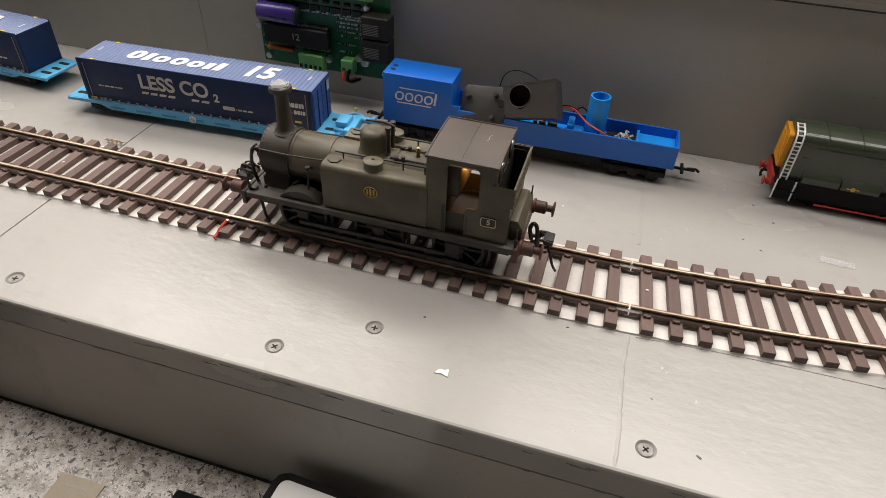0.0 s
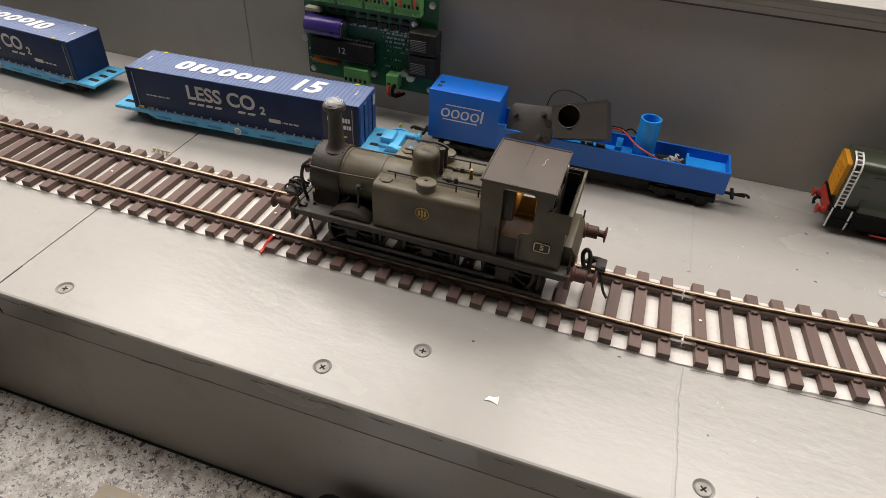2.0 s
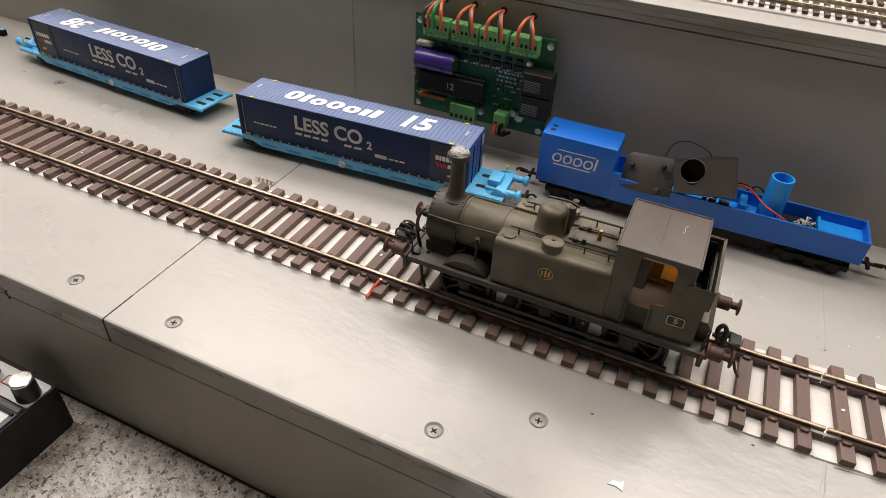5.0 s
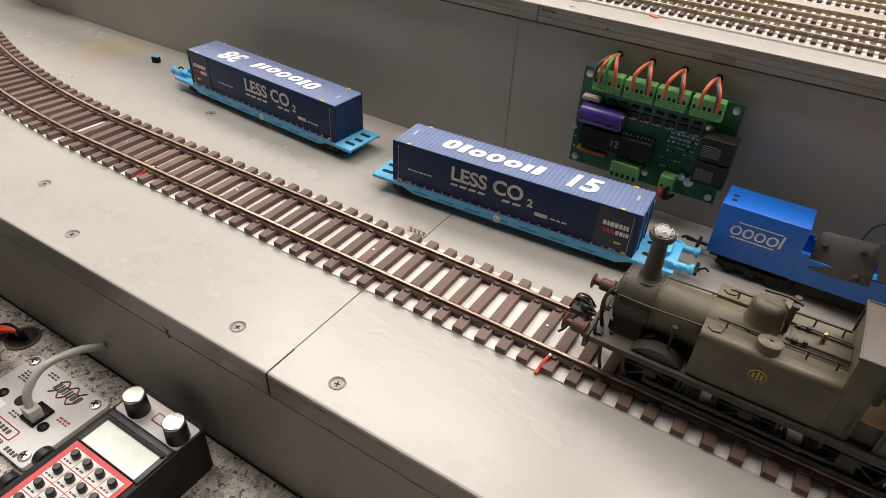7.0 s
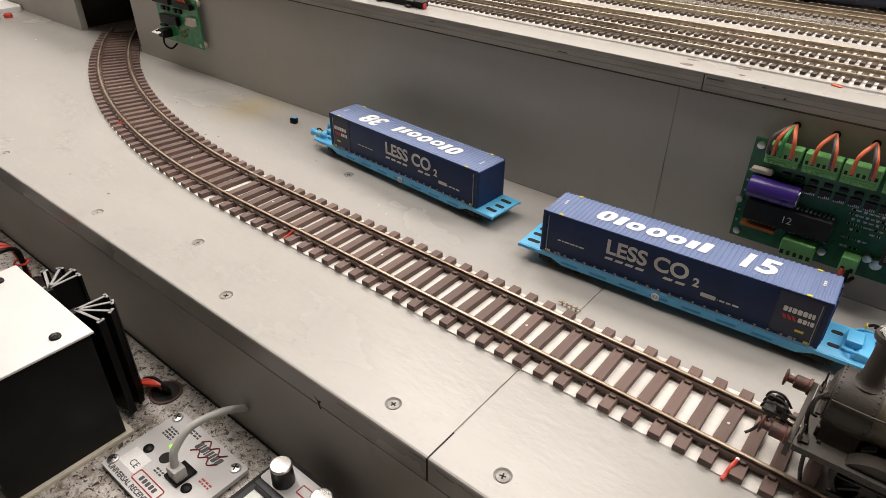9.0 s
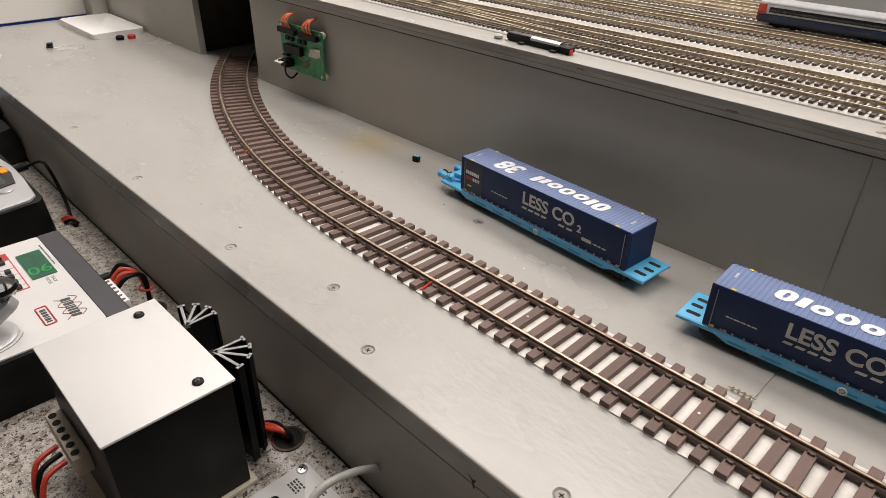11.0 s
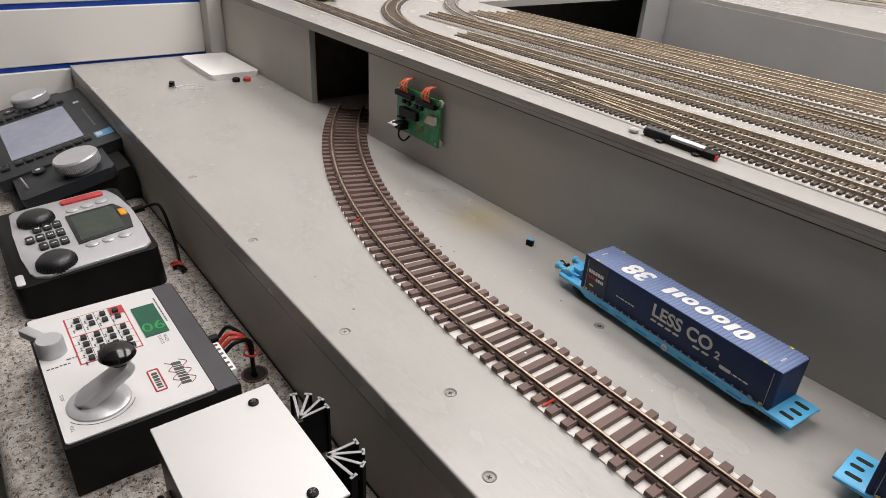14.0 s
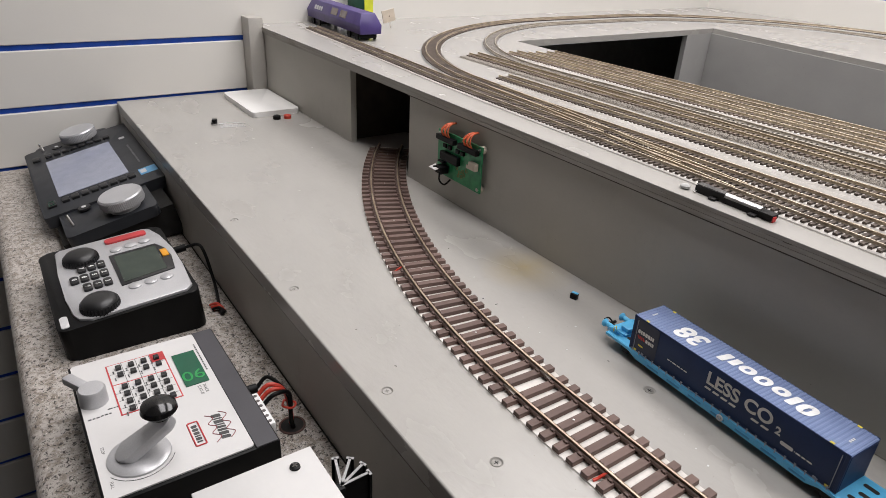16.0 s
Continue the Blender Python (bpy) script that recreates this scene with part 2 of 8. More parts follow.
def box(x0, x1, y0, y1, z0, z1, bevel=0.0, seg=2, into=None, m=None):
    """A box with rounded edges, added to a mesh."""
    t = bmesh.new()
    bmesh.ops.create_cube(t, size=1)
    for v in t.verts:
        v.co = Vector((x0 + (v.co.x + 0.5) * (x1 - x0), y0 + (v.co.y + 0.5) * (y1 - y0), z0 + (v.co.z + 0.5) * (z1 - z0)))
    if bevel:
        bmesh.ops.bevel(t, geom=t.edges[:], offset=bevel, segments=seg, profile=0.5, affect="EDGES", clamp_overlap=True)
    return merge(t, into, m)


def merge(t, into=None, m=None):
    if m is not None:
        t.transform(m)
    if into is None:
        return t
    me = bpy.data.meshes.new("tmp")
    t.to_mesh(me)
    t.free()
    into.from_mesh(me)
    bpy.data.meshes.remove(me)
    return into


def cyl(p0, p1, r0, r1=None, seg=20, bevel=0.0, into=None):
    """A round bar or cone from p0 to p1."""
    r1 = r0 if r1 is None else r1
    p0, p1 = Vector(p0), Vector(p1)
    t = bmesh.new()
    bmesh.ops.create_cone(t, cap_ends=True, cap_tris=False, segments=seg, radius1=r0, radius2=r1, depth=(p1 - p0).length)
    if bevel:
        rim = [e for e in t.edges if abs(e.verts[0].co.z - e.verts[1].co.z) < 1e-9]
        bmesh.ops.bevel(t, geom=rim, offset=bevel, segments=2, profile=0.5, affect="EDGES", clamp_overlap=True)
    m = Matrix.Translation((p0 + p1) / 2) @ (p1 - p0).to_track_quat("Z", "Y").to_matrix().to_4x4()
    return merge(t, into, m)


def lathe(profile, centre=(0, 0, 0), seg=28, into=None, m=None):
    """Turns a profile of (radius, height) about the upright through centre."""
    t = bmesh.new()
    rings = []
    for r, z in profile:
        rings.append([t.verts.new((centre[0] + r * math.cos(2 * math.pi * k / seg), centre[1] + r * math.sin(2 * math.pi * k / seg), centre[2] + z)) for k in range(seg)])
    for a, b in zip(rings, rings[1:]):
        for k in range(seg):
            t.faces.new((a[k], a[(k + 1) % seg], b[(k + 1) % seg], b[k]))
    if profile[0][0] > 1e-6:
        t.faces.new(rings[0][::-1])
    if profile[-1][0] > 1e-6:
        t.faces.new(rings[-1])
    bmesh.ops.remove_doubles(t, verts=t.verts, dist=1e-7)
    return merge(t, into, m)


def tube(points, r, seg=8, into=None, smooth_steps=6):
    """A bent wire or rod through the points."""
    P = [Vector(p) for p in points]
    if smooth_steps and len(P) > 2:
        Q = []
        for i in range(len(P) - 1):
            a, b, c, d = P[max(i - 1, 0)], P[i], P[i + 1], P[min(i + 2, len(P) - 1)]
            for k in range(smooth_steps):
                u = k / smooth_steps
                Q.append(0.5 * ((2 * b) + (c - a) * u + (2 * a - 5 * b + 4 * c - d) * u * u + (3 * b - a - 3 * c + d) * u ** 3))
        P = Q + [P[-1]]
    t = bmesh.new()
    rings, up = [], Vector((0.03, 0.05, 1))
    for i, p in enumerate(P):
        d = (P[min(i + 1, len(P) - 1)] - P[max(i - 1, 0)]).normalized()
        a = d.cross(up)
        a = a.normalized() if a.length > 1e-4 else d.orthogonal().normalized()
        up = a.cross(d).normalized()
        rings.append([t.verts.new(p + r * (math.cos(2 * math.pi * k / seg) * a + math.sin(2 * math.pi * k / seg) * up)) for k in range(seg)])
    for a, b in zip(rings, rings[1:]):
        for k in range(seg):
            t.faces.new((a[k], a[(k + 1) % seg], b[(k + 1) % seg], b[k]))
    t.faces.new(rings[0][::-1]), t.faces.new(rings[-1])
    return merge(t, into)


def prism(outline, axis, a, b, bevel=0.0, into=None, m=None):
    """An outline pushed along an axis from a to b. The outline's pairs are (y, z), (x, z) or (x, y)."""
    t = bmesh.new()

    def at(u, v, w):
        return {"x": (w, u, v), "y": (u, w, v), "z": (u, v, w)}[axis]

    lo = [t.verts.new(at(u, v, a)) for u, v in outline]
    hi = [t.verts.new(at(u, v, b)) for u, v in outline]
    n = len(outline)
    t.faces.new(lo), t.faces.new(hi[::-1])
    for k in range(n):
        t.faces.new((lo[k], hi[k], hi[(k + 1) % n], lo[(k + 1) % n]))
    if bevel:
        bmesh.ops.bevel(t, geom=t.edges[:], offset=bevel, segments=2, profile=0.5, affect="EDGES", clamp_overlap=True)
    return merge(t, into, m)


def rounded(x0, x1, y0, y1, r, n=5):
    """The outline of a rectangle with round corners."""
    out = []
    for cx, cy, a0 in ((x1 - r, y1 - r, 0), (x0 + r, y1 - r, 90), (x0 + r, y0 + r, 180), (x1 - r, y0 + r, 270)):
        for k in range(n + 1):
            a = radians(a0 + 90 * k / n)
            out.append((cx + r * math.cos(a), cy + r * math.sin(a)))
    return out


def arc(cx, cy, r, a0, a1, n=16):
    return [(cx + r * math.cos(radians(a0 + (a1 - a0) * k / n)), cy + r * math.sin(radians(a0 + (a1 - a0) * k / n))) for k in range(n + 1)]


def lettering(text, size, m, mat, name, parent, bold=0.0, shear=0.0, extrude=0.00008):
    """Words in the built-in font, laid at m (reading along its x, upright along its y)."""
    c = bpy.data.curves.new("words", "FONT")
    c.body, c.size, c.extrude, c.offset, c.shear = text, size, extrude, bold, shear
    c.align_x, c.align_y = "CENTER", "CENTER"
    tmp = bpy.data.objects.new("words", c)
    me = bpy.data.meshes.new_from_object(tmp)
    bpy.data.objects.remove(tmp)
    me.transform(m)
    me.materials.clear()
    me.materials.append(mat)
    ob = new(name, me)
    ob.parent = parent
    return ob


def bars(widths, h, gap, m, mat, name, parent, slant=0.0, thick=0.00012):
    """Plain bars that stand for writing: one bar for each width, side by side, laid at m."""
    big = max(widths) > 0.006 and len(widths) > 1
    t = bmesh.new()
    x = -(sum(widths) + gap * (len(widths) - 1)) / 2
    hs = h if isinstance(h, tuple) else (h,) * len(widths)
    for w, q in zip(widths, hs):
        lo = 0 if isinstance(h, tuple) else -q / 2
        shape = [(u + slant * v, v) for u, v in rounded(x, x + w, lo, lo + q, min(w, q) * 0.28, 3)]
        prism(shape, "z", 0, thick, into=t)
        x += w + gap
        if big:
            t.transform(m)
            ob = part(name, t, mat, parent, smooth=0)
            t = bmesh.new()
    if big:
        t.free()
        return ob
    t.transform(m)
    return part(name, t, mat, parent, smooth=0)


def blocks(cells, gap, m, mat, name, parent, slant=0.0, thick=0.00012):
    """A row of plain shapes: (width, height, stroke); stroke 0 gives a bar, else an open ring."""
    x = -(sum(c[0] for c in cells) + gap * (len(cells) - 1)) / 2
    for w, h, stroke in cells:
        t = bmesh.new()
        outer = rounded(x, x + w, 0, h, min(w, h) * (0.45 if stroke > 0 else 0.2), 5)
        if stroke:
            inner = rounded(x + stroke, x + w - stroke, stroke * 0.8, h - stroke * 0.8, min(w, h) * 0.45 - stroke * 0.8, 5)
            rows = [[t.verts.new((u + slant * v, v, z)) for u, v in ring] for ring, z in ((outer, 0), (outer, thick), (inner, thick), (inner, 0))]
            n = len(outer)
            for a, b in zip(rows, rows[1:] + rows[:1]):
                for k in range(n):
                    t.faces.new((a[k], a[(k + 1) % n], b[(k + 1) % n], b[k]))
        else:
            prism([(u + slant * v, v) for u, v in outer], "z", 0, thick, into=t)
        t.transform(m)
        part(name, t, mat, parent, smooth=0)
        x += w + gap


# ---------------------------------------------------------------- structure
WALL_Y, TOP_Z, COUNTER_Z, END_X = 0.257, 0.119, -0.096, -1.25

shelf = thing("shelf", "grey painted plywood shelf with countersunk screws and worn front edge", "shelf", kind="structure")
boards = []
for x0, x1 in ((-1.248, -0.0005), (0.0005, 0.66)):
    b = prism([(0.0014, 0), (0.36, 0), (0.36, -0.016), (0, -0.016), (0, -0.0014), (0.0004, -0.0004)], "x", x0, x1)
    boards.append(part("shelf_board", b, M_BOARD, shelf))
b = box(-1.248, 0.66, 0.0008, 0.014, -0.0965, -0.0168)
part("shelf_fascia", b, M_FASCIA, shelf, "dark grey painted fascia board")
b = bmesh.new()
rj = random.Random(17)
xj = -1.248
while xj < 0.655:
    lj = rj.uniform(0.02, 0.12)
    tj, zj = rj.uniform(0.00008, 0.00026), -0.0164 + rj.uniform(-0.0002, 0.0002)
    box(xj, min(xj + lj, 0.66), -0.0002, 0.0015, zj - tj, zj + tj, into=b)
    xj += lj
part("joint_line", b, M_JOINT, shelf, "thin uneven crack between board and fascia")
# paint cracked off along the front edge, and the open line along the worktop
b = bmesh.new()
for k in range(80):
    xj = rj.gauss(0.10, 0.16) if k % 3 else rj.uniform(-1.2, 0.64)
    lj, tj, zj = rj.uniform(0.001, 0.009), rj.uniform(0.00006, 0.00025), rj.choice((rj.uniform(-0.0050, -0.0022), rj.uniform(-0.0045, -0.0030), rj.uniform(-0.0172, -0.0150)))
    if -0.12 < xj < 0.63:
        box(xj, xj + lj, -0.00012, 0.0012, zj - tj, zj + tj, into=b)
tagged(part("edge_crack", b, M_SEAM, shelf, "flaked paint along the front edge"), kind="stuff")
part("foot_line", box(-1.248, 0.66, -0.0004, 0.002, -0.0965, -0.0952), M_GAP, shelf, "dark line along the worktop")
b = box(-0.0005, 0.0005, -0.0002, 0.02, -0.0155, -0.0002)
part("board_end_gap", b, M_GAP, shelf)
b = box(-0.0005, 0.0004, 0.0012, 0.257, -0.004, -0.0006)
part("board_joint", b, M_JOINT, shelf)

# lumpy line of filler over an old joint, painted with the board
rf = random.Random(41)
for y0, y1 in ((0.002, 0.0765), (0.148, 0.2565)):
    b = bmesh.new()
    last = None
    y = y0
    while y < y1:
        cx = 0.3302 + 0.0006 * math.sin(y * 90) + rf.uniform(-0.0002, 0.0002)
        w, h = rf.uniform(0.0007, 0.0016), rf.uniform(0.00008, 0.00042)
        row = [b.verts.new((cx + u * w, y, v)) for u, v in ((-1, -0.0002), (-0.5, h * 0.7), (0.1, h), (0.6, h * 0.5), (1, -0.0002))]
        if last:
            for q in range(4):
                b.faces.new((last[q], last[q + 1], row[q + 1], row[q]))
        last = row
        y += rf.uniform(0.0012, 0.003)
    part("filler_ridge", b, M_BOARD, shelf, "lumpy line of painted filler", 80)
part("glue_line", tube([(0.334, 0.0752, 0.0001), (0.355, 0.0770, 0.0001), (0.395, 0.0792, 0.0001), (0.45, 0.0800, 0.0001)], 0.00022, 6), M_BOARD, shelf)

b = bmesh.new()
box(-0.705, 0.66, WALL_Y, WALL_Y + 0.012, -0.001, 0.1068, into=b)
box(END_X, -0.868, WALL_Y, WALL_Y + 0.009, -0.001, 0.1068, into=b)
wall_north = structure("wall_north", b, M_UPSTAND, "grey painted upstand wall behind the shelf", "wall")
b = bmesh.new()
for x in (-0.0080,):
    box(x - 0.00025, x + 0.00025, WALL_Y - 0.0002, WALL_Y + 0.003, 0.0, 0.1066, into=b)
box(-0.71, 0.66, WALL_Y - 0.0003, WALL_Y + 0.002, -0.0002, 0.0007, into=b)
trim_joint = structure("trim_joint", b, M_JOINT, "dark open joint in the grey wall panels", "joint")
# tunnel lining, its shade painted on as a dark brown
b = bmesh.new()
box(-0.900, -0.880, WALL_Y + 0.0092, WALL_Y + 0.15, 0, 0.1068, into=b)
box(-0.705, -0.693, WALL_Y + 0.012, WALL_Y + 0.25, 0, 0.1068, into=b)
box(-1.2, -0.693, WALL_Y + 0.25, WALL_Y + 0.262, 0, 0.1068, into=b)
structure("tunnel_wall", b, M_TUNNEL, "tunnel walls coloured dark for the shade inside the opening", "wall")
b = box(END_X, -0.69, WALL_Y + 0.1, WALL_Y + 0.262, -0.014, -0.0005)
structure("tunnel_floor", b, M_TUNNEL, "tunnel floor coloured dark for the shade inside", "floor")
b = box(END_X + 0.002, END_X + 0.04, WALL_Y - 0.028, WALL_Y - 0.0005, 0.0, 0.135, 0.002)
structure("corner_post", b, M_FASCIA, "grey painted square post in the corner", "post")

SLANT = 0.355
# plateau with a well cut through it
HX0, HX1, HY0, HY1, BACK = -0.935, 0.64, 0.6215, 1.20, 1.62
b = bmesh.new()
prism([(WALL_Y - 0.0007, 0.1087), (WALL_Y - 0.0007, TOP_Z - 0.0012), (WALL_Y - 0.0036, TOP_Z - 0.0012), (WALL_Y - 0.0036, TOP_Z - 0.0003), (WALL_Y - 0.0033, TOP_Z), (HY0, TOP_Z), (HY0, 0.1087)], "x", END_X, 0.66, into=b)
box(END_X, HX0, HY0, HY1, 0.1087, TOP_Z, into=b)
prism([(END_X, HY1), (HX0, HY1), (0.66, HY1 - SLANT), (0.66, BACK), (END_X, BACK)], "z", 0.1087, TOP_Z, into=b)
table_top = structure("table_top", b, M_BOARD, "light grey painted upper baseboard carrying many tracks", "baseboard", 0)
b = bmesh.new()
for x0, x1 in ((END_X, 0.0062), (0.0070, 0.66)):
    prism([(WALL_Y - 0.0008, 0.1080), (WALL_Y - 0.0034, 0.1080), (WALL_Y - 0.0034, 0.1118), (WALL_Y - 0.0031, 0.1119), (WALL_Y - 0.0031, 0.1122), (WALL_Y - 0.0034, 0.1123), (WALL_Y - 0.0034, 0.1154), (WALL_Y - 0.0032, 0.1155), (WALL_Y - 0.0034, 0.1156), (WALL_Y - 0.0034, TOP_Z - 0.0013), (WALL_Y - 0.0008, TOP_Z - 0.0013)], "x", x0, x1, into=b)
ply_edge = structure("trim_ply_edge", b, M_PLY, "grey painted plywood edge, worn through in places", "edge", 0)
b = box(-0.705, 0.66, WALL_Y - 0.0032, WALL_Y - 0.0002, 0.1069, 0.1080)
ply_crack = part("ply_crack", b, M_CRACK, ply_edge, "dark crack where the ply edge meets the wall")
b = bmesh.new()
for x0, x1, z0, z1 in ((0.0085, 0.0190, 0.1156, 0.1163), (0.0405, 0.0430, 0.1168, 0.1172), (0.0535, 0.0548, 0.1124, 0.1134),
                       (0.118, 0.131, 0.1110, 0.1114), (-0.096, -0.088, 0.1128, 0.1133), (-0.214, -0.207, 0.1150, 0.1154)):
    box(x0, x1, WALL_Y - 0.0038, WALL_Y - 0.0020, z0, z1, 0.0002, 1, into=b)
part("ply_void", b, M_CRACK, ply_edge, "dark open voids between the plies")
# the upstand runs slightly out of line with the shelf towards the far end
for ob in (wall_north, trim_joint, table_top, ply_edge, ply_crack):
    b = bmesh.new()
    b.from_mesh(ob.data)
    bmesh.ops.bisect_plane(b, geom=b.verts[:] + b.edges[:] + b.faces[:], plane_co=(0, 0, 0), plane_no=(1, 0, 0))
    for v in b.verts:
        if v.co.x > 0 and v.co.y < 0.29:
            v.co.y += 0.012 * v.co.x
    b.to_mesh(ob.data)
    b.free()
# rubbed patches where the paint has gone round old fixings
rp = random.Random(77)
for cx, cy, rx, ry in ((-0.009, 0.2740, 0.0042, 0.0014), (-0.0085, 0.2625, 0.0040, 0.0024), (0.023, 0.2760, 0.0046, 0.0014), (0.026, 0.2625, 0.0022, 0.0012)):
    b = bmesh.new()
    ring = [b.verts.new((cx + rx * rp.uniform(0.7, 1.15) * math.cos(radians(a)), cy + ry * rp.uniform(0.7, 1.15) * math.sin(radians(a)), TOP_Z - 0.0004)) for a in range(0, 360, 24)]
    f = b.faces.new(ring)
    ext = bmesh.ops.extrude_face_region(b, geom=[f])
    for v in ext["geom"]:
        if isinstance(v, bmesh.types.BMVert):
            v.co.z += 0.00055
    bmesh.ops.recalc_face_normals(b, faces=b.faces)
    part("rubbed_patch", b, M_PATCH, table_top, "bare brown patch in the paint")
b = bmesh.new()
box(HX0 - 0.012, HX0, HY0 - 0.01, 0.65, -0.5, 0.1086, into=b)
box(HX0 - 0.012, HX0, 1.112, HY1, -0.5, 0.1086, into=b)
box(HX0 - 0.012, HX0, 0.65, 1.112, 0.1075, 0.1086, into=b)
prism([(HX0 - 0.012, HY1), (0.66, HY1 - SLANT), (0.66, HY1 - SLANT + 0.012), (HX0 - 0.012, HY1 + 0.012)], "z", -0.5, 0.1086, into=b)
box(HX0 - 0.012, 0.66, HY0 - 0.012, HY0 - 0.0005, -0.5, 0.1086, into=b)
box(0.64, 0.652, HY0, HY1, -0.5, 0.1076, into=b)
structure("well_wall", b, M_WELL, "grey inner walls of the operating well", "wall")
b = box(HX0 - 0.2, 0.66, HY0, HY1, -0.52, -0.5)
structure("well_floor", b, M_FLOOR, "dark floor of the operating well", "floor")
# added dark sheets: unlit space beyond the opening, hiding the wall trim
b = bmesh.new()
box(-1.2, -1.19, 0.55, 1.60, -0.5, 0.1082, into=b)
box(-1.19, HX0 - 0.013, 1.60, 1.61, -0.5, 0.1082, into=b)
structure("well_back", b, M_FLOOR, "dark sheets added for the unlit space behind the well opening", "wall")

# worktop with a rolled front edge
b = prism([(0.30, COUNTER_Z), *arc(-0.196, COUNTER_Z - 0.014, 0.014, 90, 270, 10), (0.30, COUNTER_Z - 0.028)], "x", -1.246, 1.2)
structure("worktop", b, M_GRANITE, "grey speckled granite-look laminate worktop with rolled edge", "worktop")

# slatted end wall and back wall
b = bmesh.new()
e = bmesh.new()
PITCH = 0.0965
for k in range(-10, 15):
    z0 = -0.001 + k * PITCH
    if z0 < CEIL:
        box(END_X - 0.02, END_X, -2.4, BACK + 0.02, z0 + 0.0045, z0 + PITCH - 0.0045, 0.0012, 1, into=b)
        box(END_X - 0.02, END_X - 0.006, -2.4, BACK + 0.02, z0 - 0.0045, z0 + 0.0045, into=e)
structure("wall_west", b, M_WALL, "white slatted shop wall panels", "wall")
structure("trim_west", e, M_BLUE_STRIP, "blue plastic inserts in the slat grooves", "trim")
b = bmesh.new()
e = bmesh.new()
for k in range(-10, 15):
    z0 = -0.001 + k * PITCH
    box(END_X - 0.02, 3.0, BACK, BACK + 0.02, z0 + 0.0045, z0 + PITCH - 0.0045, 0.0012, 1, into=b)
    box(END_X - 0.02, 3.0, BACK + 0.006, BACK + 0.02, z0 - 0.0045, z0 + 0.0045, into=e)
structure("wall_back", b, M_WALL, "white slatted shop wall behind the layout", "wall")
structure("trim_back", e, M_BLUE_STRIP, "blue plastic inserts in the back wall", "trim")
# unseen closing walls and ceiling, toned down so less light bounces back
structure("wall_east", box(3.0, 3.02, -2.4, BACK, -1.0, CEIL), M_CEIL, "unseen wall closing the room, greyed to cut bounced light", "wall")
structure("wall_south", box(END_X, 3.0, -2.42, -2.4, -1.0, CEIL), M_FLOOR, "unseen wall closing the room, darkened to cut bounced light", "wall")
structure("ceiling", box(END_X - 0.02, 3.02, -2.42, BACK + 0.02, CEIL, CEIL + 0.02), M_CEIL, "unseen ceiling, greyed to cut bounced light", "ceiling")
structure("floor", box(END_X - 0.02, 3.02, -2.42, BACK + 0.02, -1.02, -1.0), M_FLOOR, "dark vinyl floor", "floor")


# ---------------------------------------------------------------- countersunk screws in the shelf
SCREWS = ((0.032, 0.0145), (0.175, 0.0155), (0.214, 0.041), (0.342, 0.014), (-0.243, 0.039), (-0.176, 0.015),
          (-0.035, 0.015), (0.218, 0.182), (-0.338, 0.015), (-0.504, 0.014), (-0.674, 0.016), (-0.240, 0.180))


def drill(board, cones):
    """Cuts the cones out of a board for good."""
    cutter = new("cutter", bpy.data.meshes.new("cutter"))
    cones.to_mesh(cutter.data)
    cones.free()
    mod = board.modifiers.new("drill", "BOOLEAN")
    mod.object, mod.operation, mod.solver = cutter, "DIFFERENCE", "EXACT"
    me = bpy.data.meshes.new_from_object(board.evaluated_get(bpy.context.evaluated_depsgraph_get()))
    board.modifiers.clear()
    board.data = me
    me.polygons.foreach_set("use_smooth", [False] * len(me.polygons))
    bpy.data.objects.remove(cutter)


def screw(x, y, turn, r=0.0034):
    over = x < -0.3  # painted over with the board
    s = thing("wood_screw", "countersunk cross-head screw half filled with grey paint" if over else "countersunk cross-head steel screw set in the grey board", "screw", "screws in the shelf", (x, y, -0.0010), turn)
    part("head", lathe([(r * 0.98, -0.0006), (r * 0.98, 0.0002), (r * 0.90, 0.0005), (r * 0.45, 0.0006)], seg=26), M_BOARD if over else M_SCREW, s)
    c = bmesh.new()
    for k in range(2):
        box(-r * 0.46, r * 0.46, -r * 0.11, r * 0.11, 0.0004, 0.0007, into=c, m=pose(0, 0, 0, 0, 0, 90 * k))
    part("cross_slot", c, M_SEAM if over else M_GAP, s)
    return s


for lo_, hi_, board in ((-2, 0, boards[0]), (0, 2, boards[1])):
    cones = bmesh.new()
    for x, y in SCREWS:
        if lo_ < x < hi_:
            lathe([(0.0001, -0.0012), (0.0035, -0.0012), (0.0044, 0.0), (0.0045, 0.002), (0.0001, 0.002)], (x, y, 0), 28, into=cones)
    drill(board, cones)
for k, (x, y) in enumerate(SCREWS):
    screw(x, y, 17 + 40 * k)

# ---------------------------------------------------------------- large-gauge track
Y0, XR, RR, XL, RL = 0.1043, 0.29, 1.0, -0.26, 0.908


def track_at(s):
    """Centre and heading of the line, s metres to the left of where its right-hand curve ends."""
    if s < 0:
        a = -s / RR
        return Vector((XR + RR * math.sin(a), Y0 + RR * (1 - math.cos(a)), 0)), a
    if s < XR - XL:
        return Vector((XR - s, Y0, 0)), 0.0
    a = (s - (XR - XL)) / RL
    return Vector((XL - RL * math.sin(a), Y0 + RL * (1 - math.cos(a)), 0)), -a


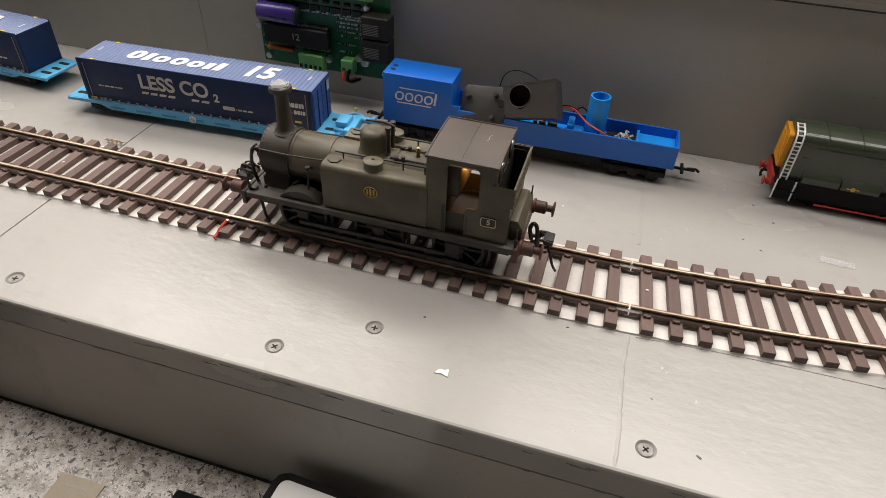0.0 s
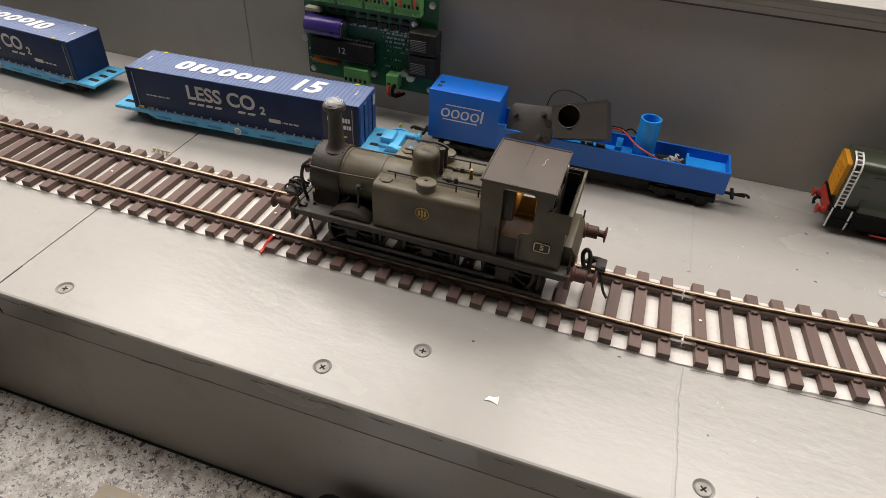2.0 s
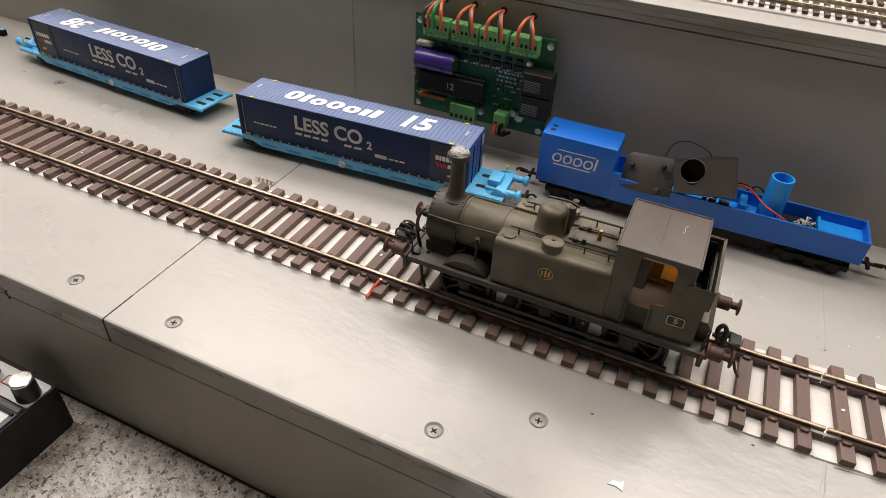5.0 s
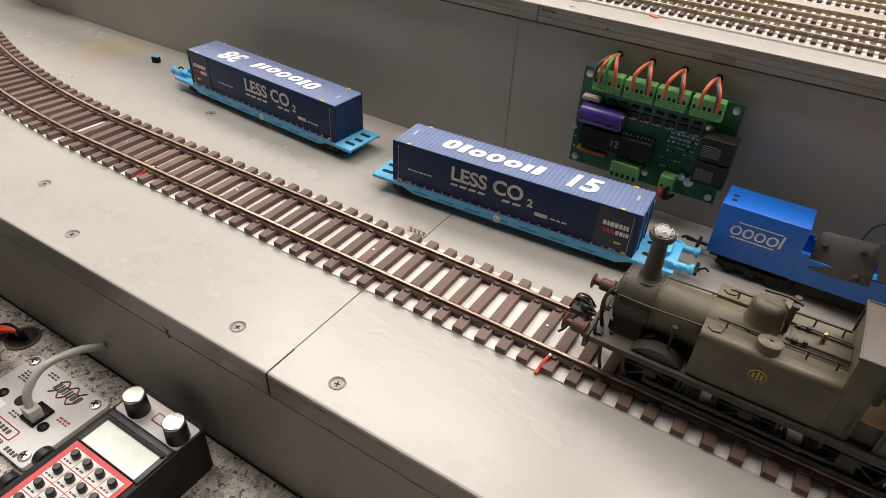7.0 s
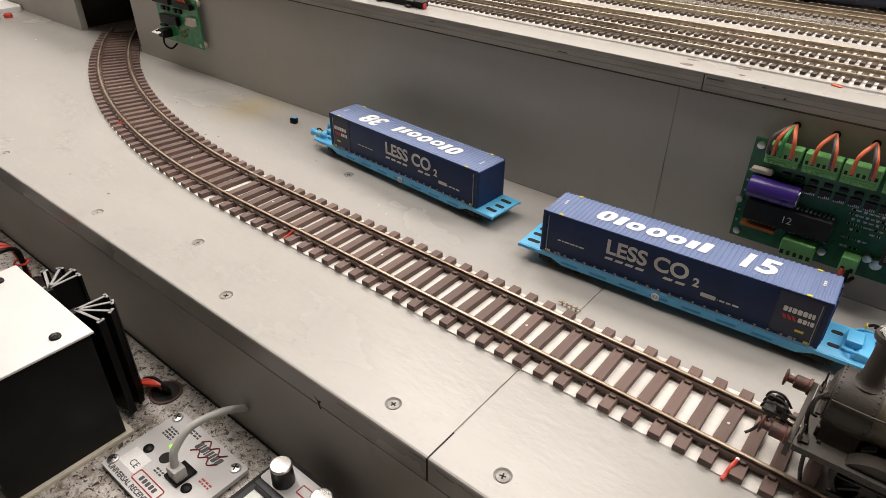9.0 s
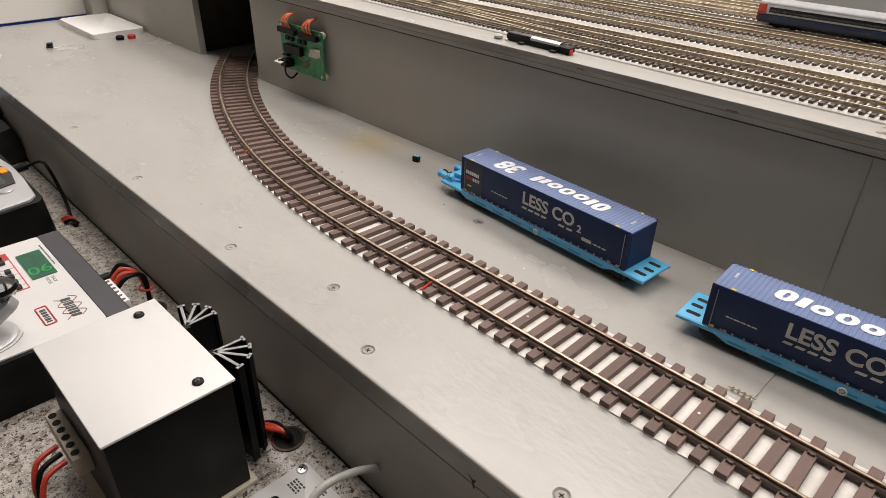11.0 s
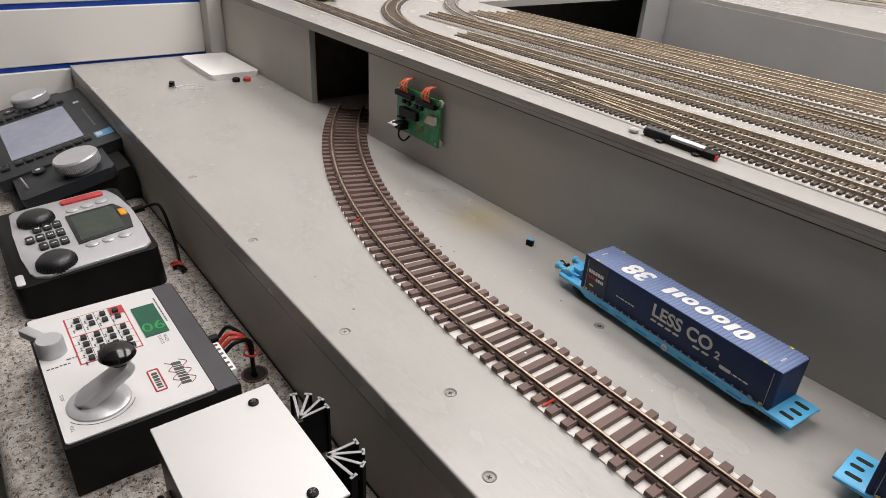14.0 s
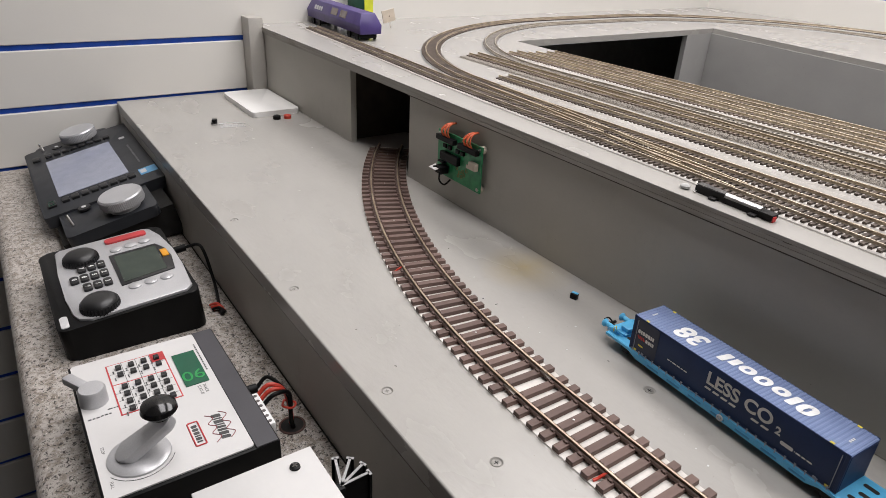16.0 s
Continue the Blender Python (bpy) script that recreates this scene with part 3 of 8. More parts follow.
def sweep(profile, s0, s1, step, into=None):
    """A profile of (across, up) drawn along the line."""
    t = bmesh.new()
    n = max(2, int((s1 - s0) / step))
    rings = []
    for i in range(n + 1):
        c, a = track_at(s0 + (s1 - s0) * i / n)
        side = Vector((-math.sin(a), math.cos(a), 0))
        rings.append([t.verts.new(c + side * u + Vector((0, 0, v))) for u, v in profile])
    k = len(profile)
    for a, b in zip(rings, rings[1:]):
        for j in range(k):
            t.faces.new((a[j], a[(j + 1) % k], b[(j + 1) % k], b[j]))
    t.faces.new(rings[0]), t.faces.new(rings[-1][::-1])
    return merge(t, into)


SLP_TOP, RAIL_TOP, GAUGE2 = 0.0045, 0.0078, 0.0168
S0, S1 = -0.36, 1.15
track = thing("railway_track", "large-gauge flexible track with brown sleepers on a white strip", "track", kind="structure")
bed = sweep([(-0.0288, 0.0), (0.0288, 0.0), (0.0283, 0.0009), (-0.0283, 0.0009)], S0, S1, 0.004)
rb = random.Random(31)
for v in bed.verts:  # roughly trimmed edge
    v.co.y += rb.uniform(-0.0004, 0.0004)
part("underlay", bed, M_STRIP, track, "thin white foam strip")


def rail_profile(c, z0, z1, head, foot):
    w, h = 0.0004, z1 - z0  # half the web, and the height
    right = [(foot, 0), (foot, h * 0.12), (w, h * 0.25), (w, h * 0.62), (head, h * 0.72), (head, h * 0.95), (head * 0.8, h)]
    return [(c + u, z0 + v) for u, v in right] + [(c - u, z0 + v) for u, v in reversed(right)]


JOINTS = (-0.038, 0.5785)
for side in (-1, 1):
    for a, b_ in ((S0, JOINTS[0] - 0.0004), (JOINTS[0] + 0.0004, JOINTS[1] - 0.0003), (JOINTS[1] + 0.0003, S1)):
        part("rail", sweep(rail_profile(side * GAUGE2, SLP_TOP, RAIL_TOP, 0.0009, 0.0014), a, b_, 0.008), M_RAIL, track, "tarnished nickel-silver rail", 60)
        part("rail_base", sweep([(side * GAUGE2 + u, SLP_TOP + v) for u, v in ((-0.0023, -0.0012), (0.0023, -0.0012), (0.0021, 0.0004), (0.0008, 0.0012), (-0.0008, 0.0012), (-0.0021, 0.0004))], a, b_, 0.008), M_CHAIR, track, "brown plastic web under the rail", 60)
    for JOINT in JOINTS:
        j = sweep([(side * GAUGE2 - 0.0021, SLP_TOP), (side * GAUGE2 + 0.0021, SLP_TOP), (side * GAUGE2 + 0.0018, SLP_TOP + 0.0016), (side * GAUGE2 - 0.0018, SLP_TOP + 0.0016)], JOINT - 0.006, JOINT + 0.006, 0.004)
        part("rail_joiner", j, M_STEEL, track, "folded metal rail joiner")

slp = bmesh.new()
prism([(-0.00315, 0.0009), (0.00315, 0.0009), (0.0029, SLP_TOP), (-0.0029, SLP_TOP)], "y", -0.0285, 0.0285, 0.0002, into=slp)
sleeper_mesh = bpy.data.meshes.new("sleeper")
slp.to_mesh(sleeper_mesh)
slp.free()
sleeper_mesh.materials.append(M_SLEEPER)
chairs = bmesh.new()
pins = bmesh.new()
# sleepers stand a little wider apart at the rail joints
spots = [-0.0465 - 0.0135 * k for k in range(23)] + [-0.0300 + 0.0130 * k for k in range(15)]
spots += [0.1650 + 0.01267 * k for k in range(33)] + [0.5862 + 0.01273 * k for k in range(44)]
for k, s in enumerate(sorted(spots)):
    c, a = track_at(s)
    o = new("sleeper", sleeper_mesh)
    o.parent = track
    o.location = c
    o.rotation_euler = (0, 0, a + radians(random.uniform(-1.2, 1.2)))
    m = Matrix.Translation(c) @ Matrix.Rotation(a, 4, "Z")
    for side in (-1, 1):
        for q in (-1, 1):
            y = side * GAUGE2 + q * 0.0026
            box(-0.0018, 0.0018, y - 0.0011, y + 0.0011, SLP_TOP - 0.0002, SLP_TOP + 0.0011, 0.0003, 1, into=chairs, m=m)
            for e_ in (-0.0011, 0.0011):
                box(e_ - 0.0004, e_ + 0.0004, y + q * 0.0006 - 0.0004, y + q * 0.0006 + 0.0004, SLP_TOP + 0.0009, SLP_TOP + 0.0015, into=chairs, m=m)
    if k % 9 == 4:
        cyl(c + Vector((0, 0, SLP_TOP - 0.0003)), c + Vector((0, 0, SLP_TOP + 0.0004)), 0.0008, seg=10, into=pins)
tagged(part("rail_chair", chairs, M_CHAIR, track, "moulded brown rail chairs"), kind="stuff")
part("track_pin", pins, M_STEEL, track, "small track pins")


def dropper(x, y, lean):
    w = thing("feed_wire", "short red feed wire soldered to the rail", "wire", "red feed wires")
    part("insulation", tube([(x - lean * 0.3, y - 0.003, 0.0013), (x, y, 0.0022), (x + lean * 0.3, y + 0.003, 0.0042), (x + lean, y + 0.0075, 0.006)], 0.0010), M_RED, w)
    part("solder", lathe([(0.0011, 0), (0.0009, 0.0008), (0.0, 0.0012)], (x + lean, y + 0.0082, 0.0055), 12), M_STEEL, w)


dropper(0.1085, 0.0765, 0.0018)
dropper(-0.484, 0.108, 0.0015)
dropper(-0.1985, 0.0820, 0.0035)


# ---------------------------------------------------------------- small-gauge tracks on the upper board
def polyline(points, step=0.01):
    """Points spread evenly along a line."""
    P = [Vector((*p, 0)) for p in points]
    out = []
    for a, b in zip(P, P[1:]):
        n = max(1, int((b - a).length / step))
        out += [a.lerp(b, k / n) for k in range(n)]
    return out + [P[-1]]


def along(path, d):
    """Place and heading d metres along a path."""
    for a, b in zip(path, path[1:]):
        l = (b - a).length
        if d <= l:
            return a.lerp(b, d / l), math.atan2(b.y - a.y, b.x - a.x)
        d -= l
    return path[-1], math.atan2(path[-1].y - path[-2].y, path[-1].x - path[-2].x)


def ribbon(path, profile, z, into):
    rings = []
    for i, p in enumerate(path):
        d = (path[min(i + 1, len(path) - 1)] - path[max(i - 1, 0)]).normalized()
        side = Vector((-d.y, d.x, 0))
        rings.append([into.verts.new(p + side * u + Vector((0, 0, z + v))) for u, v in profile])
    k = len(profile)
    for a, b in zip(rings, rings[1:]):
        for j in range(k):
            into.faces.new((a[j], a[(j + 1) % k], b[(j + 1) % k], b[j]))
    into.faces.new(rings[0]), into.faces.new(rings[-1][::-1])


def small_track(points, label, rail=None, sleeper=None, bed=True, bed_mat=None, pitch=0.0058, half=0.0148, gauge=0.0083, bed_half=0.0172, step=0.02, rim=False):
    path = polyline(points, step)
    t = thing("model_track", label, "track", "tracks on the upper board", kind="structure")
    z = TOP_Z
    if bed:
        b = bmesh.new()
        if rim:
            ribbon(path, [(-bed_half, 0), (bed_half, 0), (bed_half - 0.002, 0.0022), (-bed_half + 0.0026, 0.0022),
                          (-bed_half + 0.0012, 0.0019), (-bed_half + 0.0002, 0.0010)], z, b)
        else:
            ribbon(path, [(-bed_half, 0), (bed_half, 0), (bed_half - 0.002, 0.0022), (-bed_half + 0.002, 0.0022)], z, b)
        part("track_bed", b, bed_mat or M_STRIP, t, "white underlay strip" if bed_mat is None else "")
        z += 0.0022
    length = sum((b - a).length for a, b in zip(path, path[1:]))
    b = bmesh.new()
    V, F = [], []
    d = 0.003
    while d < length:
        p, a = along(path, d)
        ca, sa = math.cos(a), math.sin(a)
        o = len(V)
        for zz in (z, z + 0.0017):
            for u, v in ((-0.0015, -half), (0.0015, -half), (0.0015, half), (-0.0015, half)):
                V.append((p.x + u * ca - v * sa, p.y + u * sa + v * ca, zz))
        F += [tuple(o + q for q in f) for f in ((4, 5, 6, 7), (0, 1, 5, 4), (1, 2, 6, 5), (2, 3, 7, 6), (3, 0, 4, 7))]
        d += pitch
    b.free()
    me = bpy.data.meshes.new("sleepers")
    me.from_pydata(V, [], F)
    me.materials.append(sleeper or M_SLP_BLACK)
    o = new("sleepers", me)
    o.parent = t
    tagged(o, "small black plastic sleepers", kind="stuff")
    for side in (-1, 1):
        b = bmesh.new()
        ribbon(path, rail_profile(side * gauge, 0, 0.0026, 0.00062, 0.0009), z + 0.0017, b)
        part("rail", b, rail or M_RAIL_OLD, t, "", 60)
    return t


XE = 0.62


def loop(cx, near, far, rx, r_near, r_far, start, end):
    """Centre line of a track that runs in from the near side, round the end and back along the far side."""
    far_arc = [(cx - rx * math.sin(radians(a)), far + r_far * math.cos(radians(a))) for a in range(start, 91, 5)]
    near_arc = [(cx - rx * math.cos(radians(a)), near - r_near * math.sin(radians(a))) for a in range(0, end, 5)]
    return far_arc + near_arc


small_track([(-1.16, 0.331), (-0.886, 0.318), (-0.70, 0.308), (-0.50, 0.3025), (-0.30, 0.2995), (-0.15, 0.2955), (0.05, 0.2945), (XE, 0.2945)],
            "nearest black-sleepered track along the baseboard edge", rail=M_RAIL_DARK, bed_half=0.0164, rim=True)
OUTER = loop(-0.66, 0.90, 1.10, 0.48, 0.56, 0.46, 0, 86)
small_track([(XE, 1.57), (-0.30, 1.565), *OUTER], "far curved track sweeping round the end of the baseboard", rail=M_RAIL_DULL, step=0.03, bed_mat=M_WELL, bed_half=0.0164)
small_track([OUTER[-1], (-0.56, 0.335), (-0.4156, 0.3355), (-0.2078, 0.3365), (XE, 0.337)],
            "second track leading on from the curve", rail=M_RAIL_DULL, step=0.03, bed_half=0.0164)
b = bmesh.new()
ribbon(polyline(OUTER[6:-2], 0.03), [(-0.0145, 0), (0.0145, 0), (0.0145, 0.0008), (-0.0145, 0.0008)], TOP_Z + 0.0031, b)
curve_bed = thing("curved_track_web", "brown weathered infill between the curved rails", "track bed", kind="structure")
part("infill", b, M_RUSTTRACK, curve_bed)
small_track([(-0.688, 0.3915), (XE, 0.391)], "straight siding with black sleepers on white strip")
small_track([(-0.838, 0.4535), (-0.52, 0.4535), (XE, 0.4515)], "old siding bedded in grey ballast", rail=M_RAIL_FAR, sleeper=M_RUSTTRACK, bed_mat=M_BALLAST, bed_half=0.0270)
small_track([(XE, 1.46), (-0.30, 1.458), *loop(-0.70, 0.87, 1.05, 0.372, 0.398, 0.41, 0, 86), (-0.66, 0.474), (-0.50, 0.4805), (XE, 0.4790)],
            "inner curved track with dusty pale sleepers on a grey strip", rail=M_RAIL_PALE, sleeper=M_SLP_PALE, bed_mat=M_WELL, half=0.012, bed_half=0.0142)
for k, y in enumerate((0.5265, 0.5615, 0.5965)):
    small_track([(-0.830 + 0.006 * k, y), (XE, y)], "tarnished storage siding beside the well", half=0.0150, bed=k == 0, pitch=0.0060, sleeper=M_RUSTTRACK)

# crossover rails between the two nearest lines
xo = thing("crossover_points", "tarnished crossover rails between the two nearest tracks", "track points", kind="structure")
for off in (-0.0083, 0.0083):
    b = bmesh.new()
    ribbon(polyline([(-0.64, 0.338 + off), (-0.54, 0.3325 + off), (-0.42, 0.3165 + off), (-0.28, 0.3015 + off)], 0.02), rail_profile(0, 0, 0.0026, 0.0007, 0.001), TOP_Z + 0.0039, b)
    part("rail", b, M_RAIL_OLD, xo, "", 60)
for x, y in ((-0.46, 0.3225), (-0.36, 0.3105)):
    b = bmesh.new()
    for off in (-0.006, 0.006):
        box(x - 0.02, x + 0.02, y + off - 0.0006, y + off + 0.0006, TOP_Z + 0.0039, TOP_Z + 0.0062, into=b)
    part("check_rail", b, M_RAIL_OLD, xo)

# loose ballast grains round the old siding
grains = bmesh.new()
rnd = random.Random(5)
for k in range(1500):
    x = rnd.uniform(-0.62, 0.3)
    y = 0.431 + rnd.gauss(0, 0.0022) if k % 4 else 0.4534 + rnd.uniform(-0.02, 0.022)
    r = rnd.uniform(0.0006, 0.0015)
    z = TOP_Z + 0.0018
    v = [grains.verts.new((x + r * rnd.uniform(0.6, 1.2) * ux, y + r * rnd.uniform(0.6, 1.2) * uy, z + r * uz)) for ux, uy, uz in
         ((-1, -0.5, 0), (1, -0.6, 0), (0.1, 1, 0), (0, 0, 1.1))]
    for f in ((0, 1, 3), (1, 2, 3), (2, 0, 3)):
        grains.faces.new([v[q] for q in f])
gob = link("loose_ballast", grains, M_BALLAST, None, "", 0)
tagged(gob, "scattered grey ballast grains beside the old siding", "ballast", "", "stuff")

# ---------------------------------------------------------------- tank locomotive
M_LOCO = material("weathered_olive_paint", (0.112, 0.096, 0.058), (0.072, 0.059, 0.037), 0.48, scale=55, grain=900, bump=0.2, depth=0.0002, rvar=0.14)
M_LOCO_DARK = material("sooty_black_paint", (0.031, 0.0255, 0.020), (0.047, 0.038, 0.029), 0.54, scale=80, grain=1000, bump=0.3, depth=0.0003, rvar=0.12)
M_LOCO_ROOF = material("sooty_roof_paint", (0.058, 0.045, 0.036), (0.080, 0.062, 0.050), 0.44, scale=45, grain=800, rvar=0.12)
M_BEAM = material("weathered_red_beam", (0.11, 0.036, 0.026), (0.06, 0.032, 0.024), 0.6, scale=120, grain=900)
# grime black, deepened further for the shade beneath the footplate
M_UNDER = material("grimy_shaded_underframe", (0.013, 0.011, 0.0095), (0.026, 0.021, 0.017), 0.6, scale=90, grain=900)
M_GOLD = material("yellow_lining", (0.62, 0.43, 0.07), rough=0.45)
M_BACKHEAD = material("dark_backhead", (0.05, 0.038, 0.028), (0.032, 0.025, 0.02), 0.5)
M_LINING = material("grubby_cream_paint", (0.48, 0.38, 0.22), (0.36, 0.27, 0.15), 0.5, scale=120)
M_PLATE = material("cream_lining", (0.72, 0.62, 0.40), rough=0.5)
M_FIRE = glow("firehole_glow", (1.0, 0.36, 0.06), 0.9)
M_BRASS = material("dull_brass", (0.36, 0.27, 0.12), rough=0.35, metal=1.0)
M_GLASS = bpy.data.materials.new("window_glass")
M_GLASS.use_nodes = True
M_GLASS.node_tree.nodes["Principled BSDF"].inputs["Transmission Weight"].default_value = 1.0
M_GLASS.node_tree.nodes["Principled BSDF"].inputs["Roughness"].default_value = 0.05
M_WOOL = material("white_smoke_fibre", (0.86, 0.86, 0.85), rough=0.8, spec=0.3)


def bar_ring(cx, cz, y, r, t, axis="y", seg=24, into=None):
    pts = [(cx + r * math.cos(2 * math.pi * k / seg), y, cz + r * math.sin(2 * math.pi * k / seg)) if axis == "y" else
           (y, cx + r * math.cos(2 * math.pi * k / seg), cz + r * math.sin(2 * math.pi * k / seg)) for k in range(seg + 1)]
    return tube(pts, t, 6, into, 0)


LOCO_X = 0.1990
loco = thing("steam_locomotive", "weathered olive-green tank locomotive with tall chimney standing on the track", "locomotive", loc=(LOCO_X, Y0, RAIL_TOP))

FP = 0.0250
b = box(-0.072, 0.0702, -0.0255, 0.0255, 0.0238, FP, 0.0003)
part("footplate", b, M_LOCO_DARK, loco)
for s_ in (-1, 1):
    b = bmesh.new()
    box(-0.072, 0.072, s_ * 0.0247 - 0.0005, s_ * 0.0247 + 0.0005, 0.0212, 0.0238, 0.0002, 1, into=b)
    for k in range(22):
        x = -0.07 + k * 0.00666
        cyl((x, s_ * 0.0251, 0.0225), (x, s_ * 0.0256, 0.0225), 0.0003, seg=6, into=b)
    part("valance", b, M_LOCO_DARK, loco)
for s_, m_ in ((-1, M_LOCO_DARK), (1, M_BEAM)):
    BX = -0.0735 if s_ < 0 else 0.0712
    beam = part("buffer_beam", box(BX - 0.0011, BX + 0.0011, -0.0255, 0.0255, 0.0165, FP + 0.0002, 0.0003), m_, loco, "" if s_ < 0 else "faded red buffer beam")
    for y in (-0.0182, 0.0182):
        b = lathe([(0.0040, 0), (0.0040, 0.001), (0.0033, 0.0014), (0.0033, 0.0066), (0.0028, 0.0070), (0.0018, 0.0072), (0.0018, 0.0095), (0.002, 0.0099), (0.0040, 0.0104), (0.0042, 0.0109), (0.0036, 0.0113), (0, 0.0115)],
                  m=Matrix.Translation((BX + s_ * 0.0011, y, 0.0222)) @ Matrix.Rotation(radians(90 * s_), 4, "Y"), seg=22)
        part("buffer", b, [M_BEAM], beam, "rusty red sprung buffer")
    b = tube([(s_ * 0.0746, 0, 0.0185), (s_ * 0.0785, 0, 0.0188), (s_ * 0.081, 0, 0.0205), (s_ * 0.0795, 0, 0.0225)], 0.0011)
    part("draw_hook", b, M_UNDER, beam)
    b = bmesh.new()
    box(s_ * 0.079 - 0.0012, s_ * 0.079 + 0.0012, -0.0045, 0.0045, 0.0148, 0.0172, 0.0005, into=b)
    box(s_ * 0.0845 - 0.0025, s_ * 0.0845 + 0.0025, -0.0042, 0.0042, 0.0165, 0.0205, 0.0007, into=b)
    for y in (-0.0042, 0.0042):
        tube([(s_ * 0.076, y * 0.6, 0.016), (s_ * 0.081, y, 0.0195), (s_ * 0.087, y, 0.0185)], 0.0008, into=b)
    tube([(s_ * 0.0835, -0.001, 0.017), (s_ * 0.086, -0.003, 0.012), (s_ * 0.0885, -0.006, 0.006), (s_ * 0.091, -0.0085, 0.0035)], 0.0007, into=b)
    part("auto_coupling", b, M_UNDER, beam, "dark metal coupling with curved dropper")
    if s_ < 0:  # hooks and links piled on the leading coupling
        b = bmesh.new()
        for dx, y, z, r in ((0.0, 0.0045, 0.0225, 0.0022), (-0.003, 0.0015, 0.0235, 0.0018), (0.002, -0.0025, 0.0225, 0.0020), (-0.0035, 0.006, 0.0205, 0.0016)):
            cyl((-0.0835 + dx, y - 0.0009, z), (-0.0835 + dx, y + 0.0009, z), r, seg=12, bevel=0.0003, into=b)
        for y in (-0.004, 0.0005, 0.005):
            tube([(-0.078, y, 0.0195), (-0.0825, y, 0.0248), (-0.0875, y + 0.001, 0.0235), (-0.0890, y + 0.001, 0.0195)], 0.0006, 6, b)
        box(-0.0885, -0.0790, -0.0050, 0.0072, 0.0190, 0.0206, 0.0005, into=b)
        part("coupling_hook", b, M_UNDER, beam, "black hooks piled on the coupling")
        continue
    b = tube([(s_ * 0.0755, -0.008, 0.013), (s_ * 0.079, -0.008, 0.018), (s_ * 0.0785, -0.008, 0.029), (s_ * 0.0765, -0.0082, 0.0325), (s_ * 0.075, -0.0085, 0.029), (s_ * 0.0765, -0.009, 0.0225)], 0.0011)
    part("brake_pipe", b, M_UNDER, beam)
for s_ in (-1, 1):
    for y in (-0.0225, 0.0225):
        b = bmesh.new()
        cyl((s_ * 0.0705, y, FP), (s_ * 0.0705, y, FP + 0.0115), 0.0005, 0.0004, 8, into=b)
        cyl((s_ * 0.0705, y, FP + 0.002), (s_ * 0.0705, y, FP + 0.005), 0.001, 0.0008, 8, into=b)
        part("lamp_iron", b, M_UNDER, loco)
for s_ in (-1, 1):
    b = bmesh.new()
    box(-0.0712, -0.0672, s_ * 0.0205 - 0.0016, s_ * 0.0205 + 0.0016, FP, FP + 0.0014, 0.0004, into=b)
    box(-0.0700, -0.0640, s_ * 0.0125 - 0.0022, s_ * 0.0125 + 0.0022, 0.0, 0.0009, 0.0002, 1, into=b, m=Matrix.Translation((0.0040, 0, FP + 0.0482)) @ Matrix.Rotation(radians(-40), 4, "Y"))
    cyl((-0.0662, s_ * 0.0125, FP), (-0.0662, s_ * 0.0125, FP + 0.0052), 0.0008, seg=8, into=b)
    cyl((-0.0640, s_ * 0.0170, FP), (-0.0640, s_ * 0.0170, FP + 0.0016), 0.0010, 0.0007, 10, into=b)
    part("front_bracket", b, M_LOCO_DARK, loco)

# boiler and smokebox
AX, R = 0.0388, 0.0128


def drum(x0, x1, r, az=AX, seg=40, bev=0.0004):
    return cyl((x0, 0, az), (x1, 0, az), r, seg=seg, bevel=bev)


sm = part("smokebox", drum(-0.0665, -0.0505, R + 0.0006), M_LOCO_DARK, loco, "sooty riveted smokebox")
b = prism([(-0.0135, FP), (0.0135, FP), (0.0105, 0.031), (0.0085, 0.036), (-0.0085, 0.036), (-0.0105, 0.031)], "x", -0.0655, -0.0515, 0.0003)
part("saddle", b, M_LOCO_DARK, sm)
b = bmesh.new()
for x in (-0.0655, -0.0515):
    for k in range(34):
        a = 2 * math.pi * k / 34
        c = Vector((x, (R + 0.0005) * math.cos(a), AX + (R + 0.0005) * math.sin(a)))
        d = Vector((0, math.cos(a), math.sin(a)))
        cyl(c, c + d * 0.00045, 0.00042, 0.0003, 6, into=b)
part("rivets", b, M_LOCO_DARK, sm)
b = lathe([(0.0112, 0), (0.0112, 0.0006), (0.0095, 0.0014), (0.005, 0.0022), (0, 0.0025)], m=Matrix.Translation((-0.0665, 0, AX)) @ Matrix.Rotation(radians(-90), 4, "Y"), seg=36)
dr = part("smokebox_door", b, M_LOCO_DARK, sm)
b = bmesh.new()
for z in (-0.004, 0.004):
    box(-0.0694, -0.0675, -0.0112, 0.002, AX + z - 0.0006, AX + z + 0.0006, 0.0002, 1, into=b)
bar_ring(0, AX, -0.0702, 0.0024, 0.0004, "x", into=b)
tube([(-0.0685, -0.0105, AX - 0.006), (-0.0705, -0.0128, AX - 0.003), (-0.0705, -0.0128, AX + 0.005), (-0.068, -0.0105, AX + 0.008)], 0.0006, into=b)
part("door_handle", b, M_LOCO_DARK, dr)
part("vacuum_pipe", tube([(-0.0672, -0.0095, AX + 0.0045), (-0.0700, -0.0115, AX + 0.0050), (-0.0715, -0.0122, AX), (-0.0712, -0.0122, AX - 0.0075), (-0.0695, -0.0122, FP + 0.0005)], 0.0009, 8), M_UNDER, dr, "black bent pipe")
bo = part("boiler", drum(-0.0505, 0.026, R - 0.0006), M_LOCO, loco, "olive painted boiler barrel")
for x in (-0.0500, -0.030, 0.004):
    part("boiler_band", cyl((x - 0.0008, 0, AX), (x + 0.0008, 0, AX), R - 0.0003, seg=40), M_LOCO, bo)
